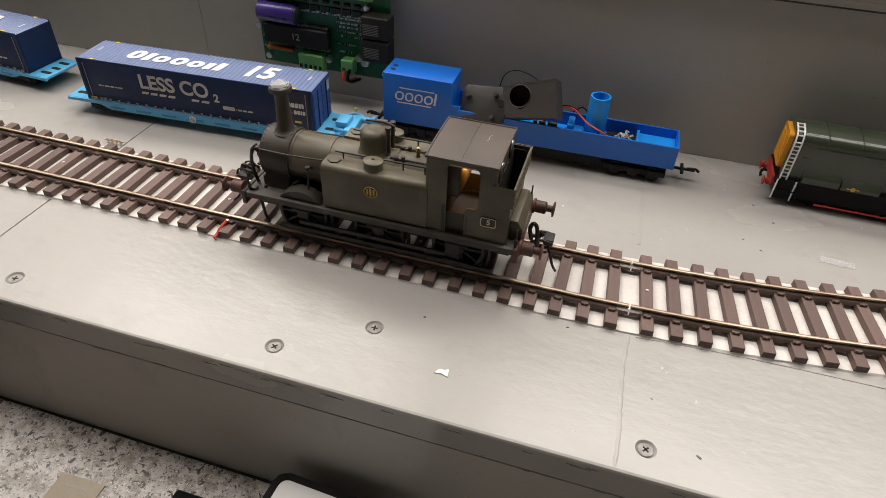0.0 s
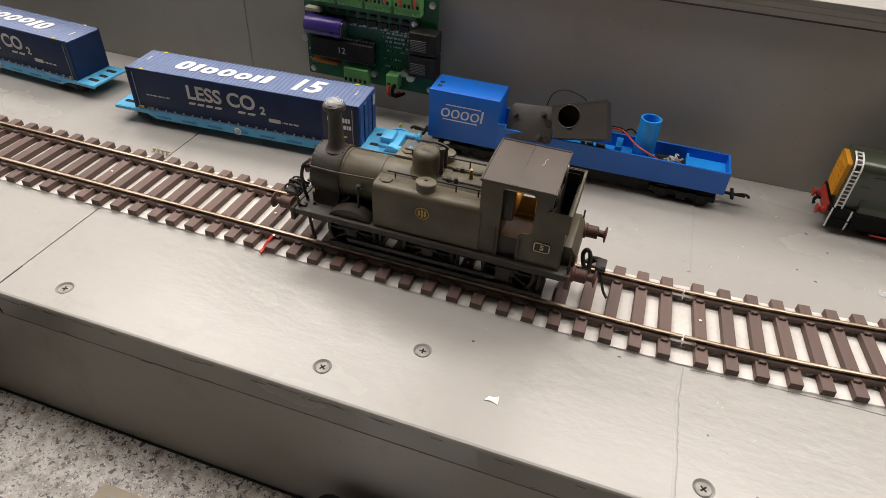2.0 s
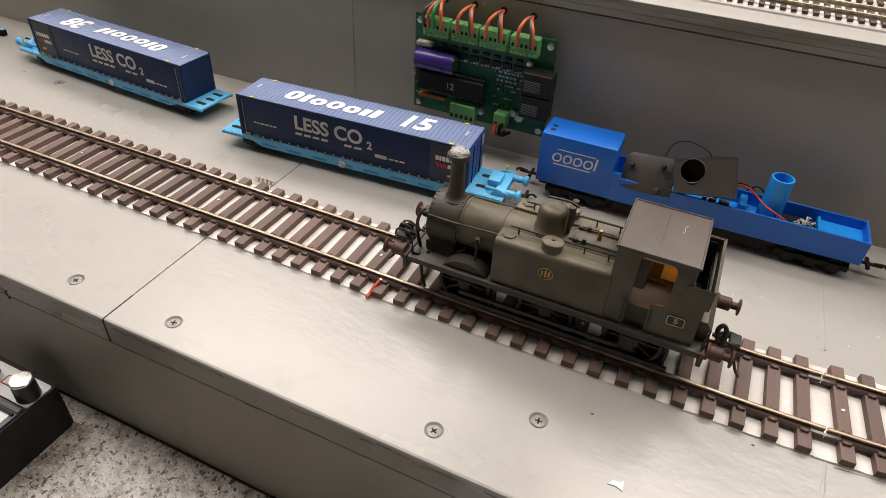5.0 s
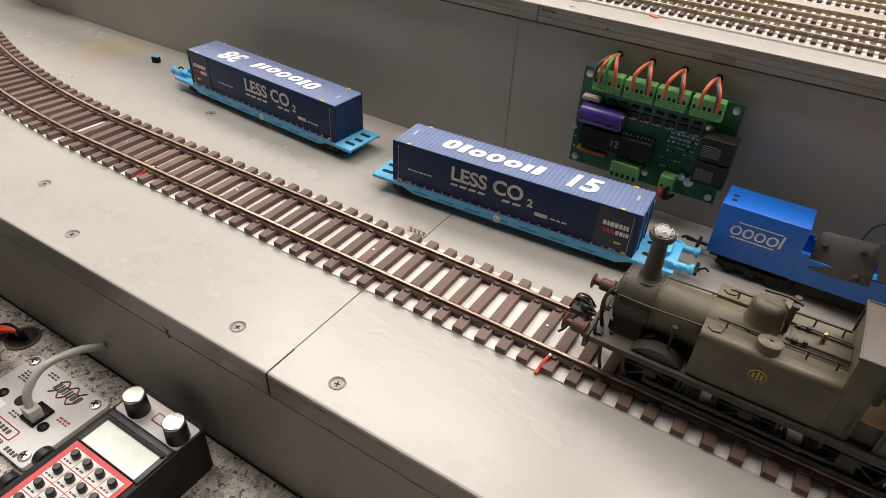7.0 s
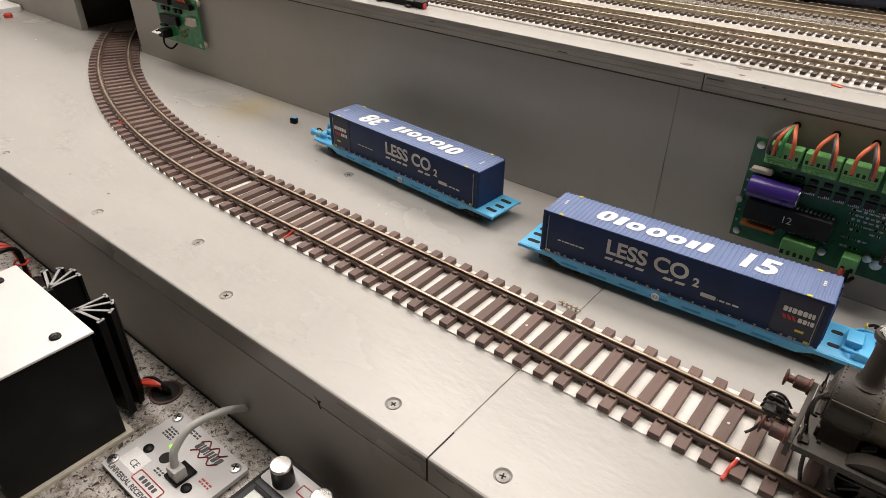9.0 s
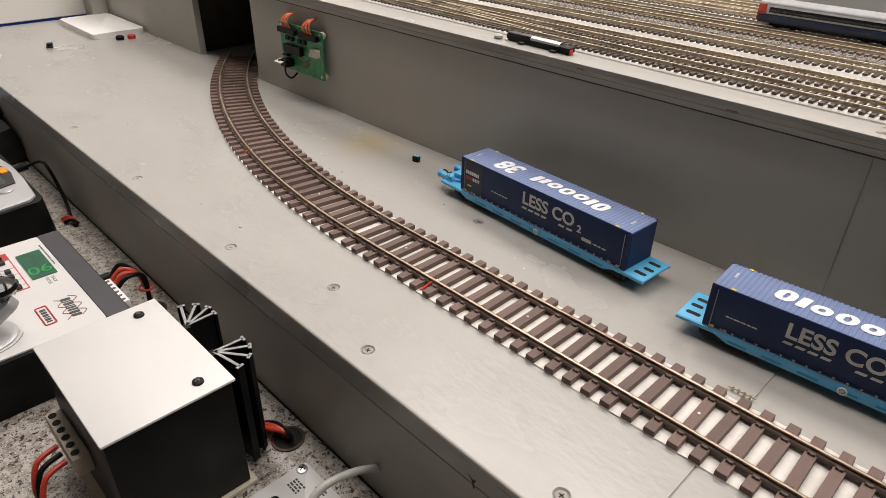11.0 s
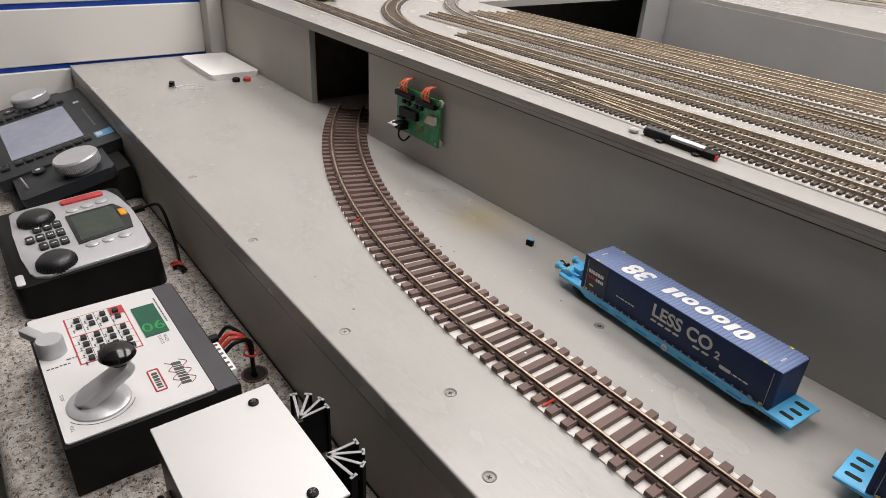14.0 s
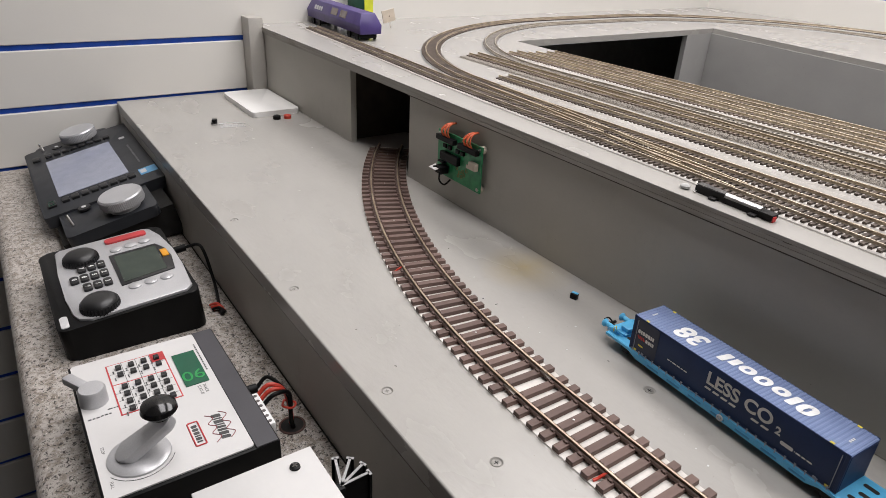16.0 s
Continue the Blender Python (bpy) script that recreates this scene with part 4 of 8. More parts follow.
b = lathe([(0.0066, 0), (0.0053, 0.0008), (0.0044, 0.0022), (0.0039, 0.005), (0.0036, 0.0120), (0.0034, 0.0188), (0.0038, 0.0196), (0.0055, 0.0204), (0.0058, 0.0217), (0.0053, 0.0227), (0.0039, 0.0227), (0.0032, 0.018)], (-0.0568, 0, AX + R - 0.0004), 30)
ch = part("chimney", b, M_LOCO_DARK, loco, "tall sooty chimney")
b = bmesh.new()
rn = random.Random(3)
for k in range(110):
    c_ = Vector((-0.0568 + max(-0.003, min(0.003, rn.gauss(0, 0.0016))), max(-0.003, min(0.003, rn.gauss(0, 0.0016))), AX + R + 0.0226 + abs(rn.gauss(0, 0.0006))))
    loop, turn_ = rn.uniform(0.0008, 0.0021), rn.uniform(0, 6.28)
    tube([c_ + Vector((loop * math.cos(turn_ + u), loop * math.sin(turn_ + u) * 0.8, loop * 0.5 * math.sin(turn_ * 3 + u * 1.7))) for u in (0, 1.2, 2.4, 3.6, 4.6)], 0.0001, 4, b, 3)
part("smoke_fibre", b, M_WOOL, ch, "tuft of white fibre on the chimney top")
b = lathe([(0.0092, -0.001), (0.0080, 0.0005), (0.0073, 0.0018), (0.0072, 0.0098), (0.0067, 0.0120), (0.0054, 0.0136), (0.0030, 0.0145), (0, 0.0147)], (-0.008, 0, AX + R - 0.0012), 30)
dm = part("dome", b, M_LOCO, loco, "olive painted steam dome")
b = bmesh.new()
for y in (-0.003, 0.003):
    cyl((0.0005, y, AX + R), (0.0005, y, AX + R + 0.0135), 0.0010, seg=10, into=b)
    cyl((0.0005, y, AX + R + 0.0125), (0.0005, y, AX + R + 0.0142), 0.0015, seg=10, into=b)
tube([(-0.012, 0, AX + R + 0.0142), (-0.004, 0, AX + R + 0.0148), (0.0005, 0, AX + R + 0.0142), (0.003, 0, AX + R + 0.013)], 0.0006, into=b)
part("safety_valve", b, M_LOCO_DARK, dm)
b = lathe([(0.0013, 0), (0.0008, 0.002), (0.0013, 0.003), (0.0007, 0.0042), (0.0010, 0.005), (0, 0.0062)], (0.0148, 0, AX + R - 0.001), 16)
part("whistle", b, M_BRASS, loco, "small brass whistle")
for y in (-0.0055, 0.0045):
    b = tube([(0.002, y * 0.8, AX + R - 0.0016), (0.006, y, AX + R - 0.0008), (0.016, y, AX + R - 0.0006), (0.0262, y, AX + R - 0.0006)], 0.0006, 6)
    cyl((0.0090, y, AX + R - 0.0016), (0.0090, y, AX + R + 0.0012), 0.0012, 0.0009, 10, into=b)
    box(0.0040, 0.0062, y - 0.0010, y + 0.0010, AX + R - 0.0016, AX + R + 0.0004, 0.0003, 1, into=b)
    part("boiler_pipe", b, M_LOCO_DARK, loco, "thin dark pipe along the boiler top")
for s_ in (-1, 1):
    b = bmesh.new()
    tube([(-0.066, s_ * 0.0125, AX + 0.0065), (-0.05, s_ * 0.0128, AX + 0.0065), (-0.02, s_ * 0.0125, AX + 0.0078), (0.024, s_ * 0.0125, AX + 0.0092)], 0.00045, into=b)
    for x in (-0.064, -0.047, -0.03):
        cyl((x, s_ * 0.0105, AX + 0.0055), (x, s_ * 0.0128, AX + 0.0066), 0.0004, seg=6, into=b)
    part("handrail", b, M_LOCO_DARK, loco)
    b = bmesh.new()
    tube([(-0.024, s_ * 0.013, 0.0552), (0.0245, s_ * 0.013, 0.0557)], 0.0004, into=b, smooth_steps=0)
    for x in (-0.02, -0.006, 0.011, 0.022):
        cyl((x, s_ * 0.013, 0.0525), (x, s_ * 0.013, 0.0556), 0.0004, seg=6, into=b)
    part("tank_rail", b, M_LOCO_DARK, loco)
    # side tank with a rounded shoulder
    yo, yi = 0.0236, 0.0105
    prof = [(s_ * yi, FP + 0.0008), (s_ * yo, FP + 0.0008), *[(s_ * (yo - 0.0035 + 0.0035 * math.cos(radians(a))), 0.049 + 0.0035 * math.sin(radians(a))) for a in range(0, 91, 15)], (s_ * yi, 0.0525)]
    tk = part("side_tank", prism(prof, "x", -0.0285, 0.0262, 0.00025), M_LOCO, loco, "olive painted side tank with yellow roundel")
    b = lathe([(0.0052, 0), (0.0048, 0.0005), (0.0047, 0.0038), (0.0051, 0.0042), (0.0051, 0.0050), (0.0042, 0.0056), (0, 0.0058)], (-0.003, s_ * 0.0178, 0.0523), 26)
    part("filler_cap", b, M_LOCO, tk)
    b = bmesh.new()
    cyl((-0.003, s_ * 0.0178, 0.0578), (-0.003, s_ * 0.0178, 0.0586), 0.0008, seg=8, into=b)
    part("cap_clamp", b, M_LOCO_DARK, tk)
    b = prism([(-0.0235 + 0.0033 * math.cos(radians(60 * k + 15)), s_ * 0.0165 + 0.0033 * math.sin(radians(60 * k + 15))) for k in range(6)], "z", 0.0524, 0.0530)
    part("tank_plate", b, M_LOCO, tk)
    # roundel: a plain ring with three bars
    b = bmesh.new()
    bar_ring(-0.0025, 0.0415, s_ * 0.02385, 0.0034, 0.00022, into=b)
    for dx, hh in ((-0.0016, 0.0034), (0, 0.005), (0.0016, 0.0034)):
        box(-0.0025 + dx - 0.00045, -0.0025 + dx + 0.00045, s_ * 0.02385 - 0.0001, s_ * 0.02385 + 0.0001, 0.0415 - hh / 2, 0.0415 + hh / 2, into=b)
    part("roundel", b, M_GOLD, tk, "yellow circular emblem")
    # front splasher and sand pipe
    b = prism([(-0.0418 + 0.0145 * math.cos(radians(a)), FP - 0.0085 + 0.0145 * math.sin(radians(a))) for a in range(144, 35, -9)], "y", s_ * 0.0150, s_ * 0.0232, 0.0004)
    part("splasher", b, M_LOCO_DARK, loco)
    b = bmesh.new()
    cyl((-0.0385, s_ * 0.0115, AX + 0.0008), (-0.0385, s_ * 0.0155, AX + 0.0008), 0.0009, seg=10, into=b)
    cyl((-0.0385, s_ * 0.0150, AX - 0.0022), (-0.0385, s_ * 0.0150, AX + 0.0026), 0.0009, seg=12, into=b)
    cyl((-0.0385, s_ * 0.0150, AX - 0.0004), (-0.0385, s_ * 0.0150, AX + 0.0014), 0.0014, seg=12, into=b)
    cyl((-0.0385, s_ * 0.0150, AX + 0.0026), (-0.0385, s_ * 0.0150, AX + 0.0033), 0.0013, seg=12, into=b)
    tube([(-0.0385, s_ * 0.0150, AX - 0.002), (-0.0385, s_ * 0.0155, AX - 0.008), (-0.0380, s_ * 0.0150, FP)], 0.0006, 6, b)
    part("clack_valve", b, M_UNDER, loco, "small dark metal clack valve")

# cab
HC = 0.0228
cab = part("cab_front", box(0.0262, 0.0272, -HC + 0.0008, HC - 0.0008, FP, 0.0658), M_LOCO, loco)
for s_ in (-1, 1):
    b = bmesh.new()
    y0, y1 = sorted((s_ * HC, s_ * (HC - 0.0008)))
    prism([(0.0252, FP), (0.0352, FP), (0.0352, 0.0622), *arc(0.0372, 0.0620, 0.002, 180, 90, 4), *arc(0.0478, 0.0610, 0.003, 90, 0, 5),
           *arc(0.0483, 0.0460, 0.0025, 0, -90, 5), *arc(0.0470, 0.0410, 0.0025, 90, 180, 5), (0.0445, FP), (0.0655, FP), (0.0655, 0.0500),
           (0.0582, 0.0500), (0.0582, 0.0658), (0.0252, 0.0658)], "y", y0, y1, into=b)
    lining = [(0.0275, 0.0450), (0.0345, 0.0450), (0.0345, 0.0630), (0.0515, 0.0630), (0.0515, 0.0435), (0.0450, 0.0415), (0.0450, FP + 0.002), (0.0572, FP + 0.002), (0.0572, 0.0650), (0.0275, 0.0650)]
    part("cab_lining", prism(lining, "y", s_ * (HC - 0.0013), s_ * (HC - 0.0009)), M_LINING, loco, "cream painted cab interior")
    tube([(0.0352, s_ * (HC + 0.0001), FP + 0.002), (0.0352, s_ * (HC + 0.0001), 0.0615)], 0.00035, 5, b, 0)
    part("cab_side", b, M_LOCO, loco, "olive cab side with open doorway")
    part("cab_door", box(0.0345, 0.0455, s_ * (HC - 0.0022) - 0.0003, s_ * (HC - 0.0022) + 0.0003, FP, 0.0380), M_LOCO_DARK, loco, "low dark cab door")
    b = bmesh.new()
    tube([(0.0338, s_ * (HC + 0.0008), FP + 0.003), (0.0338, s_ * (HC + 0.0008), 0.043)], 0.0004, into=b, smooth_steps=0)
    tube([(0.0458, s_ * (HC + 0.0008), FP + 0.003), (0.0458, s_ * (HC + 0.0008), 0.040)], 0.0004, into=b, smooth_steps=0)
    part("grab_rail", b, M_LOCO_DARK, loco)
    pl = part("number_plate", prism(rounded(0.0524, 0.0604, 0.0346, 0.0406, 0.0013), "y", s_ * HC, s_ * (HC + 0.0005)), M_LOCO_DARK, loco, "black cab plate with yellow border and numeral")
    b = bmesh.new()
    o_ = rounded(0.0528, 0.0600, 0.0350, 0.0402, 0.001)
    tube([(u, s_ * (HC + 0.0006), v) for u, v in o_ + o_[:1]], 0.00028, 5, b, 0)
    part("plate_border", b, M_PLATE, pl)
    m_ = Matrix.Translation((0.0565, s_ * (HC + 0.0006), 0.0376)) @ Matrix.Rotation(radians(90), 4, "X")
    if s_ > 0:
        m_ = Matrix.Translation((0.0564, s_ * (HC + 0.0006), 0.0376)) @ Matrix.Rotation(radians(180), 4, "Z") @ Matrix.Rotation(radians(90), 4, "X")
    lettering("5", 0.0042, m_, M_PLATE, "numeral", pl, 0.0001)
b = bmesh.new()
box(0.0574, 0.0581, -HC + 0.0008, HC - 0.0008, FP, 0.0656, into=b)
cb = part("cab_back", b, M_LOCO, loco)
for y in (-0.0125, 0.0125):
    w = part("spectacle_glass", cyl((0.0583, y, 0.0603), (0.0586, y, 0.0603), 0.0037, seg=24), M_GLASS, cb, "round glazed cab window")
    b = bmesh.new()
    bar_ring(y, 0.0603, 0.0586, 0.0038, 0.0004, "x", into=b)
    for k in range(-2, 3):
        hh = math.sqrt(0.0037 ** 2 - (k * 0.0013) ** 2)
        tube([(0.0589, y + k * 0.0013, 0.0603 - hh), (0.0589, y + k * 0.0013, 0.0603 + hh)], 0.0002, 5, b, 0)
    part("window_bars", b, M_STEEL, cb)
roof = [(-0.0234, 0.0652), *[(-0.0234 + 0.0452 * k / 14, 0.0658 + 0.0011 * (1 - (k / 7 - 1) ** 2)) for k in range(15)], (0.0218, 0.0652), *[(0.0218 - 0.0452 * k / 14, 0.0650 + 0.0011 * (1 - (k / 7 - 1) ** 2)) for k in range(1, 14)]]
rf = part("cab_roof", prism(roof, "x", 0.0245, 0.0590), M_LOCO_ROOF, loco, "sooty sheet-metal cab roof")
b = bmesh.new()
for x in (0.0248, 0.0587):
    tube([(x, u, v) for u, v in roof[1:16]], 0.0005, 6, b, 0)
for k in range(24):
    y = -0.0215 + k * 0.00187
    z = 0.0658 + 0.0011 * (1 - (y / 0.0232) ** 2)
    cyl((0.0412, y, z - 0.0002), (0.0412, y, z + 0.00012), 0.0003, seg=6, into=b)
for y_ in (-0.0231, 0.0215):
    tube([(0.0248, y_, 0.0659), (0.0587, y_, 0.0659)], 0.0005, 6, b, 0)
part("roof_rivets", b, M_LOCO_ROOF, rf)
part("roof_scratch", tube([(0.0480, 0.0000, 0.06692), (0.0488, 0.0025, 0.06690), (0.0486, 0.0055, 0.06688), (0.0496, 0.0078, 0.06680)], 0.00016, 5), M_EDGE, rf, "pale scuff on the roof")
b = bmesh.new()
box(0.0272, 0.0400, -0.0160, 0.0115, 0.0440, 0.0612, 0.001, into=b)
box(0.0272, 0.0335, -0.0115, 0.0115, FP + 0.001, 0.046, 0.001, into=b)
bk = part("backhead", b, M_BACKHEAD, loco, "dark boiler backhead inside the cab")
part("firehole", prism(rounded(-0.003, 0.003, 0.036, 0.0395, 0.0015), "x", 0.0335, 0.0342), M_FIRE, bk, "glowing orange firehole")
b = bmesh.new()
for y, z in ((-0.006, 0.052), (0.003, 0.053), (0.008, 0.050)):
    cyl((0.0385, y, z), (0.0393, y, z), 0.0016, seg=14, into=b)
for y in (-0.004, 0.0, 0.004):
    tube([(0.036, y, 0.0605), (0.0365, y, 0.0622), (0.038, y + 0.001, 0.0635)], 0.0004, into=b)
part("gauges", b, M_BRASS, bk)
part("cab_floor", box(0.0305, 0.0574, -HC + 0.001, HC - 0.001, FP, FP + 0.0015), M_UNDER, loco)
fl = bpy.data.lights.new("firebox_lamp", "POINT")
fl.energy, fl.color, fl.shadow_soft_size = 0.012, (1.0, 0.45, 0.09), 0.002
fo = new("firebox_lamp", fl)
fo.location = (LOCO_X + 0.0440, Y0 + 0.0025, RAIL_TOP + 0.0490)
# bunker
b = bmesh.new()
for s_ in (-1, 1):
    y0, y1 = sorted((s_ * HC, s_ * (HC - 0.0008)))
    prism([(0.0565, 0.0572), *arc(0.0615, 0.0525, 0.0055, 180, 270, 6), (0.0672, 0.0470), (0.0672, 0.0572)], "y", y0 + s_ * 0.0006, y1 + s_ * 0.0006, into=b)
box(0.0650, 0.0658, -HC + 0.0008, HC - 0.0008, FP, 0.0505, into=b)
box(0.0664, 0.0672, -HC - 0.0005, HC + 0.0005, 0.0472, 0.0572, into=b)
box(0.0582, 0.0650, -HC + 0.0009, HC - 0.0009, 0.0300, 0.0308, into=b)
bu = part("bunker", b, M_LOCO, loco, "open empty coal bunker")
# near-black sheets give the open bunker the shade of its depth
b = bmesh.new()
box(0.0585, 0.0588, -HC + 0.0012, HC - 0.0012, 0.031, 0.0560, into=b)
box(0.0645, 0.0648, -HC + 0.0012, HC - 0.0012, 0.031, 0.0480, into=b)
for s_ in (-1, 1):
    box(0.0588, 0.0645, s_ * (HC - 0.0012) - 0.0002, s_ * (HC - 0.0012) + 0.0002, 0.031, 0.0555, into=b)
part("bunker_lining", b, M_UNDER, bu, "inner faces of the bunker, blackened for the shade of its depth")
b = bmesh.new()
tube([(0.0570, -HC - 0.0006, 0.0573), (0.0673, -HC - 0.0006, 0.0573), (0.0673, HC + 0.0006, 0.0573), (0.0570, HC + 0.0006, 0.0573)], 0.0004, 5, b, 0)
for z in (0.0497, 0.0523, 0.0548):
    tube([(0.0673, -HC, z), (0.0673, HC, z)], 0.00022, 5, b, 0)
part("bunker_beading", b, M_LOCO, bu)
b = prism([(0.0658, FP), (0.0722, FP), (0.0722, 0.0325), (0.0695, 0.0372), (0.0658, 0.0372)], "y", -0.0165, 0.0165, 0.0003)
part("tool_box", b, M_LOCO, loco, "olive tool box with sloping lid")

# frames, wheels and gear
fr = part("frame", box(-0.069, 0.067, -0.0118, 0.0118, 0.0105, 0.0238, 0.0005), M_UNDER, loco)
for x in (-0.042, 0.0, 0.042):
    for s_ in (-1, 1):
        wm = Matrix.Translation((x, s_ * 0.0138, 0.0138)) @ Matrix.Rotation(radians(-90 * s_), 4, "X")
        b = lathe([(0.0148, -0.0002), (0.0148, 0.0008), (0.0138, 0.0012), (0.0136, 0.0042), (0.0128, 0.0045), (0.0120, 0.0042), (0.0120, 0.0005), (0.0148, -0.0002)], m=wm, seg=36)
        wh = part("wheel", b, M_UNDER, loco, "grimy spoked driving wheel")
        b = bmesh.new()
        lathe([(0.0032, 0.0005), (0.0032, 0.005), (0.002, 0.0055), (0, 0.0055)], into=b, m=wm, seg=16)
        for k in range(10):
            a = 2 * math.pi * k / 10
            box(0.002, 0.0124, -0.0007, 0.0007, 0.0018, 0.0034, 0.0003, 1, into=b, m=wm @ Matrix.Rotation(a, 4, "Z"))
        part("spokes", b, M_UNDER, wh)
        b = bmesh.new()
        box(x - 0.0055, x + 0.0055, s_ * 0.0202 - 0.0006, s_ * 0.0202 + 0.0006, 0.0172, 0.0188, 0.0004, 1, into=b)
        box(x - 0.007, x + 0.007, s_ * 0.0202 - 0.0005, s_ * 0.0202 + 0.0005, 0.0188, 0.0199, 0.0004, 1, into=b)
        part("leaf_spring", b, M_UNDER, loco)
        b = tube([(x + 0.0148, s_ * 0.0165, 0.004), (x + 0.0158, s_ * 0.0165, 0.011), (x + 0.0152, s_ * 0.0165, 0.0195)], 0.0009)
        part("brake_shoe", b, M_UNDER, loco)
for s_ in (-1, 1):
    b = box(-0.044, 0.044, s_ * 0.0198 - 0.0006, s_ * 0.0198 + 0.0006, 0.0085, 0.0112, 0.0004)
    part("coupling_rod", b, M_UNDER, loco)
    part("brake_rod", box(-0.055, 0.06, s_ * 0.0188 - 0.0007, s_ * 0.0188 + 0.0007, 0.0026, 0.0056, 0.0005), M_UNDER, loco)
    b = bmesh.new()
    box(0.0355, 0.0440, s_ * 0.0240 - 0.0016, s_ * 0.0240 + 0.0004, 0.0078, 0.0085, into=b)
    box(0.0362, 0.0433, s_ * 0.0230 - 0.0004, s_ * 0.0230 + 0.0004, 0.0078, 0.022, into=b)
    part("cab_step", b, M_UNDER, loco)
    b = tube([(-0.067, s_ * 0.0165, 0.018), (-0.066, s_ * 0.0165, 0.008), (-0.0645, s_ * 0.0165, 0.0012)], 0.0009)
    part("guard_iron", b, M_UNDER, loco)

# true proportions of the model: (width factor, heights as drawn, heights as built)
BODY = (0.87, (0, 0.0165, 0.025, 0.0525, 0.0658, 0.08), (0, 0.0150, 0.0228, 0.0480, 0.0642, 0.0784))
CAP = (0.83, (0.05, 0.0523, 0.0586), (0.0455, 0.0478, 0.0536))
BUNKER = (0.87, (0, 0.0165, 0.025, 0.0572, 0.06), (0, 0.0150, 0.0228, 0.0550, 0.0578))
ROUND = (1.0, (0.02, 0.025, 0.031, 0.06), (0.0178, 0.0228, 0.0300, 0.0590))
CHIMNEY = (1.0, (0.045, 0.0512, 0.0741, 0.08), (0.044, 0.0502, 0.0748, 0.0807))
DOME = (0.96, (0.045, 0.0520, 0.0651, 0.07), (0.044, 0.0508, 0.0616, 0.0665))
GEAR = (1.0, (0, 0.0165, 0.025), (0, 0.0155, 0.0230))
SAME = (1.0, (0, 1), (0, 1))
PROPORTIONS = {"buffer": SAME, "filler_cap": CAP, "cap_clamp": CAP, "bunker": BUNKER, "bunker_lining": BUNKER, "bunker_beading": BUNKER, "smokebox": ROUND, "saddle": ROUND,
               "rivets": ROUND, "smokebox_door": ROUND, "door_handle": ROUND, "vacuum_pipe": ROUND, "boiler": ROUND, "boiler_band": ROUND, "handrail": ROUND,
               "clack_valve": ROUND, "whistle": ROUND, "chimney": CHIMNEY, "smoke_fibre": CHIMNEY, "dome": DOME, "safety_valve": ROUND, "boiler_pipe": ROUND, "frame": GEAR,
               "wheel": GEAR, "spokes": GEAR, "leaf_spring": GEAR, "brake_shoe": GEAR, "coupling_rod": GEAR, "brake_rod": GEAR, "guard_iron": GEAR}
for ob in loco.children_recursive:
    wide, drawn, built = PROPORTIONS.get(ob.name.split(".")[0], BODY)
    for v in ob.data.vertices:
        v.co.y *= wide
        v.co.z = float(np.interp(v.co.z, drawn, built)) if v.co.z <= drawn[-1] else v.co.z + built[-1] - drawn[-1]

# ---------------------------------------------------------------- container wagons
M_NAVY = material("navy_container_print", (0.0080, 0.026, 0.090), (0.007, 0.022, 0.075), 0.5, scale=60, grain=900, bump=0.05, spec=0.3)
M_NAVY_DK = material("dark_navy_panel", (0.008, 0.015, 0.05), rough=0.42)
# paler than the sides: the roof's glossy sheen is mixed into this blue
M_ROOF = material("sheen_paled_roof_blue", (0.165, 0.215, 0.365), (0.14, 0.185, 0.325), 0.36, scale=40, grain=900)
M_DOOR = material("blue_container_end", (0.022, 0.075, 0.27), (0.018, 0.06, 0.22), 0.45)
M_SKY = material("sky_blue_plastic", (0.11, 0.48, 0.79), (0.095, 0.43, 0.73), 0.42, scale=50, grain=900)
M_SKY_DK = material("mid_blue_print", (0.045, 0.27, 0.56), rough=0.45)
M_PRINT = material("white_print", (0.80, 0.80, 0.79), rough=0.5, bump=0.02)
M_PRINT_GREY = material("pale_grey_print", (0.62, 0.62, 0.62), rough=0.5, bump=0.02)
M_PIN = material("pale_blue_pin", (0.30, 0.33, 0.40), rough=0.5)
M_YELLOW = material("yellow_mark", (0.75, 0.62, 0.05), rough=0.5)
M_REDPRINT = material("red_print", (0.55, 0.03, 0.03), rough=0.5)
CL, CW, CZ0, CZ1 = 0.0828, 0.0150, 0.0118, 0.0412


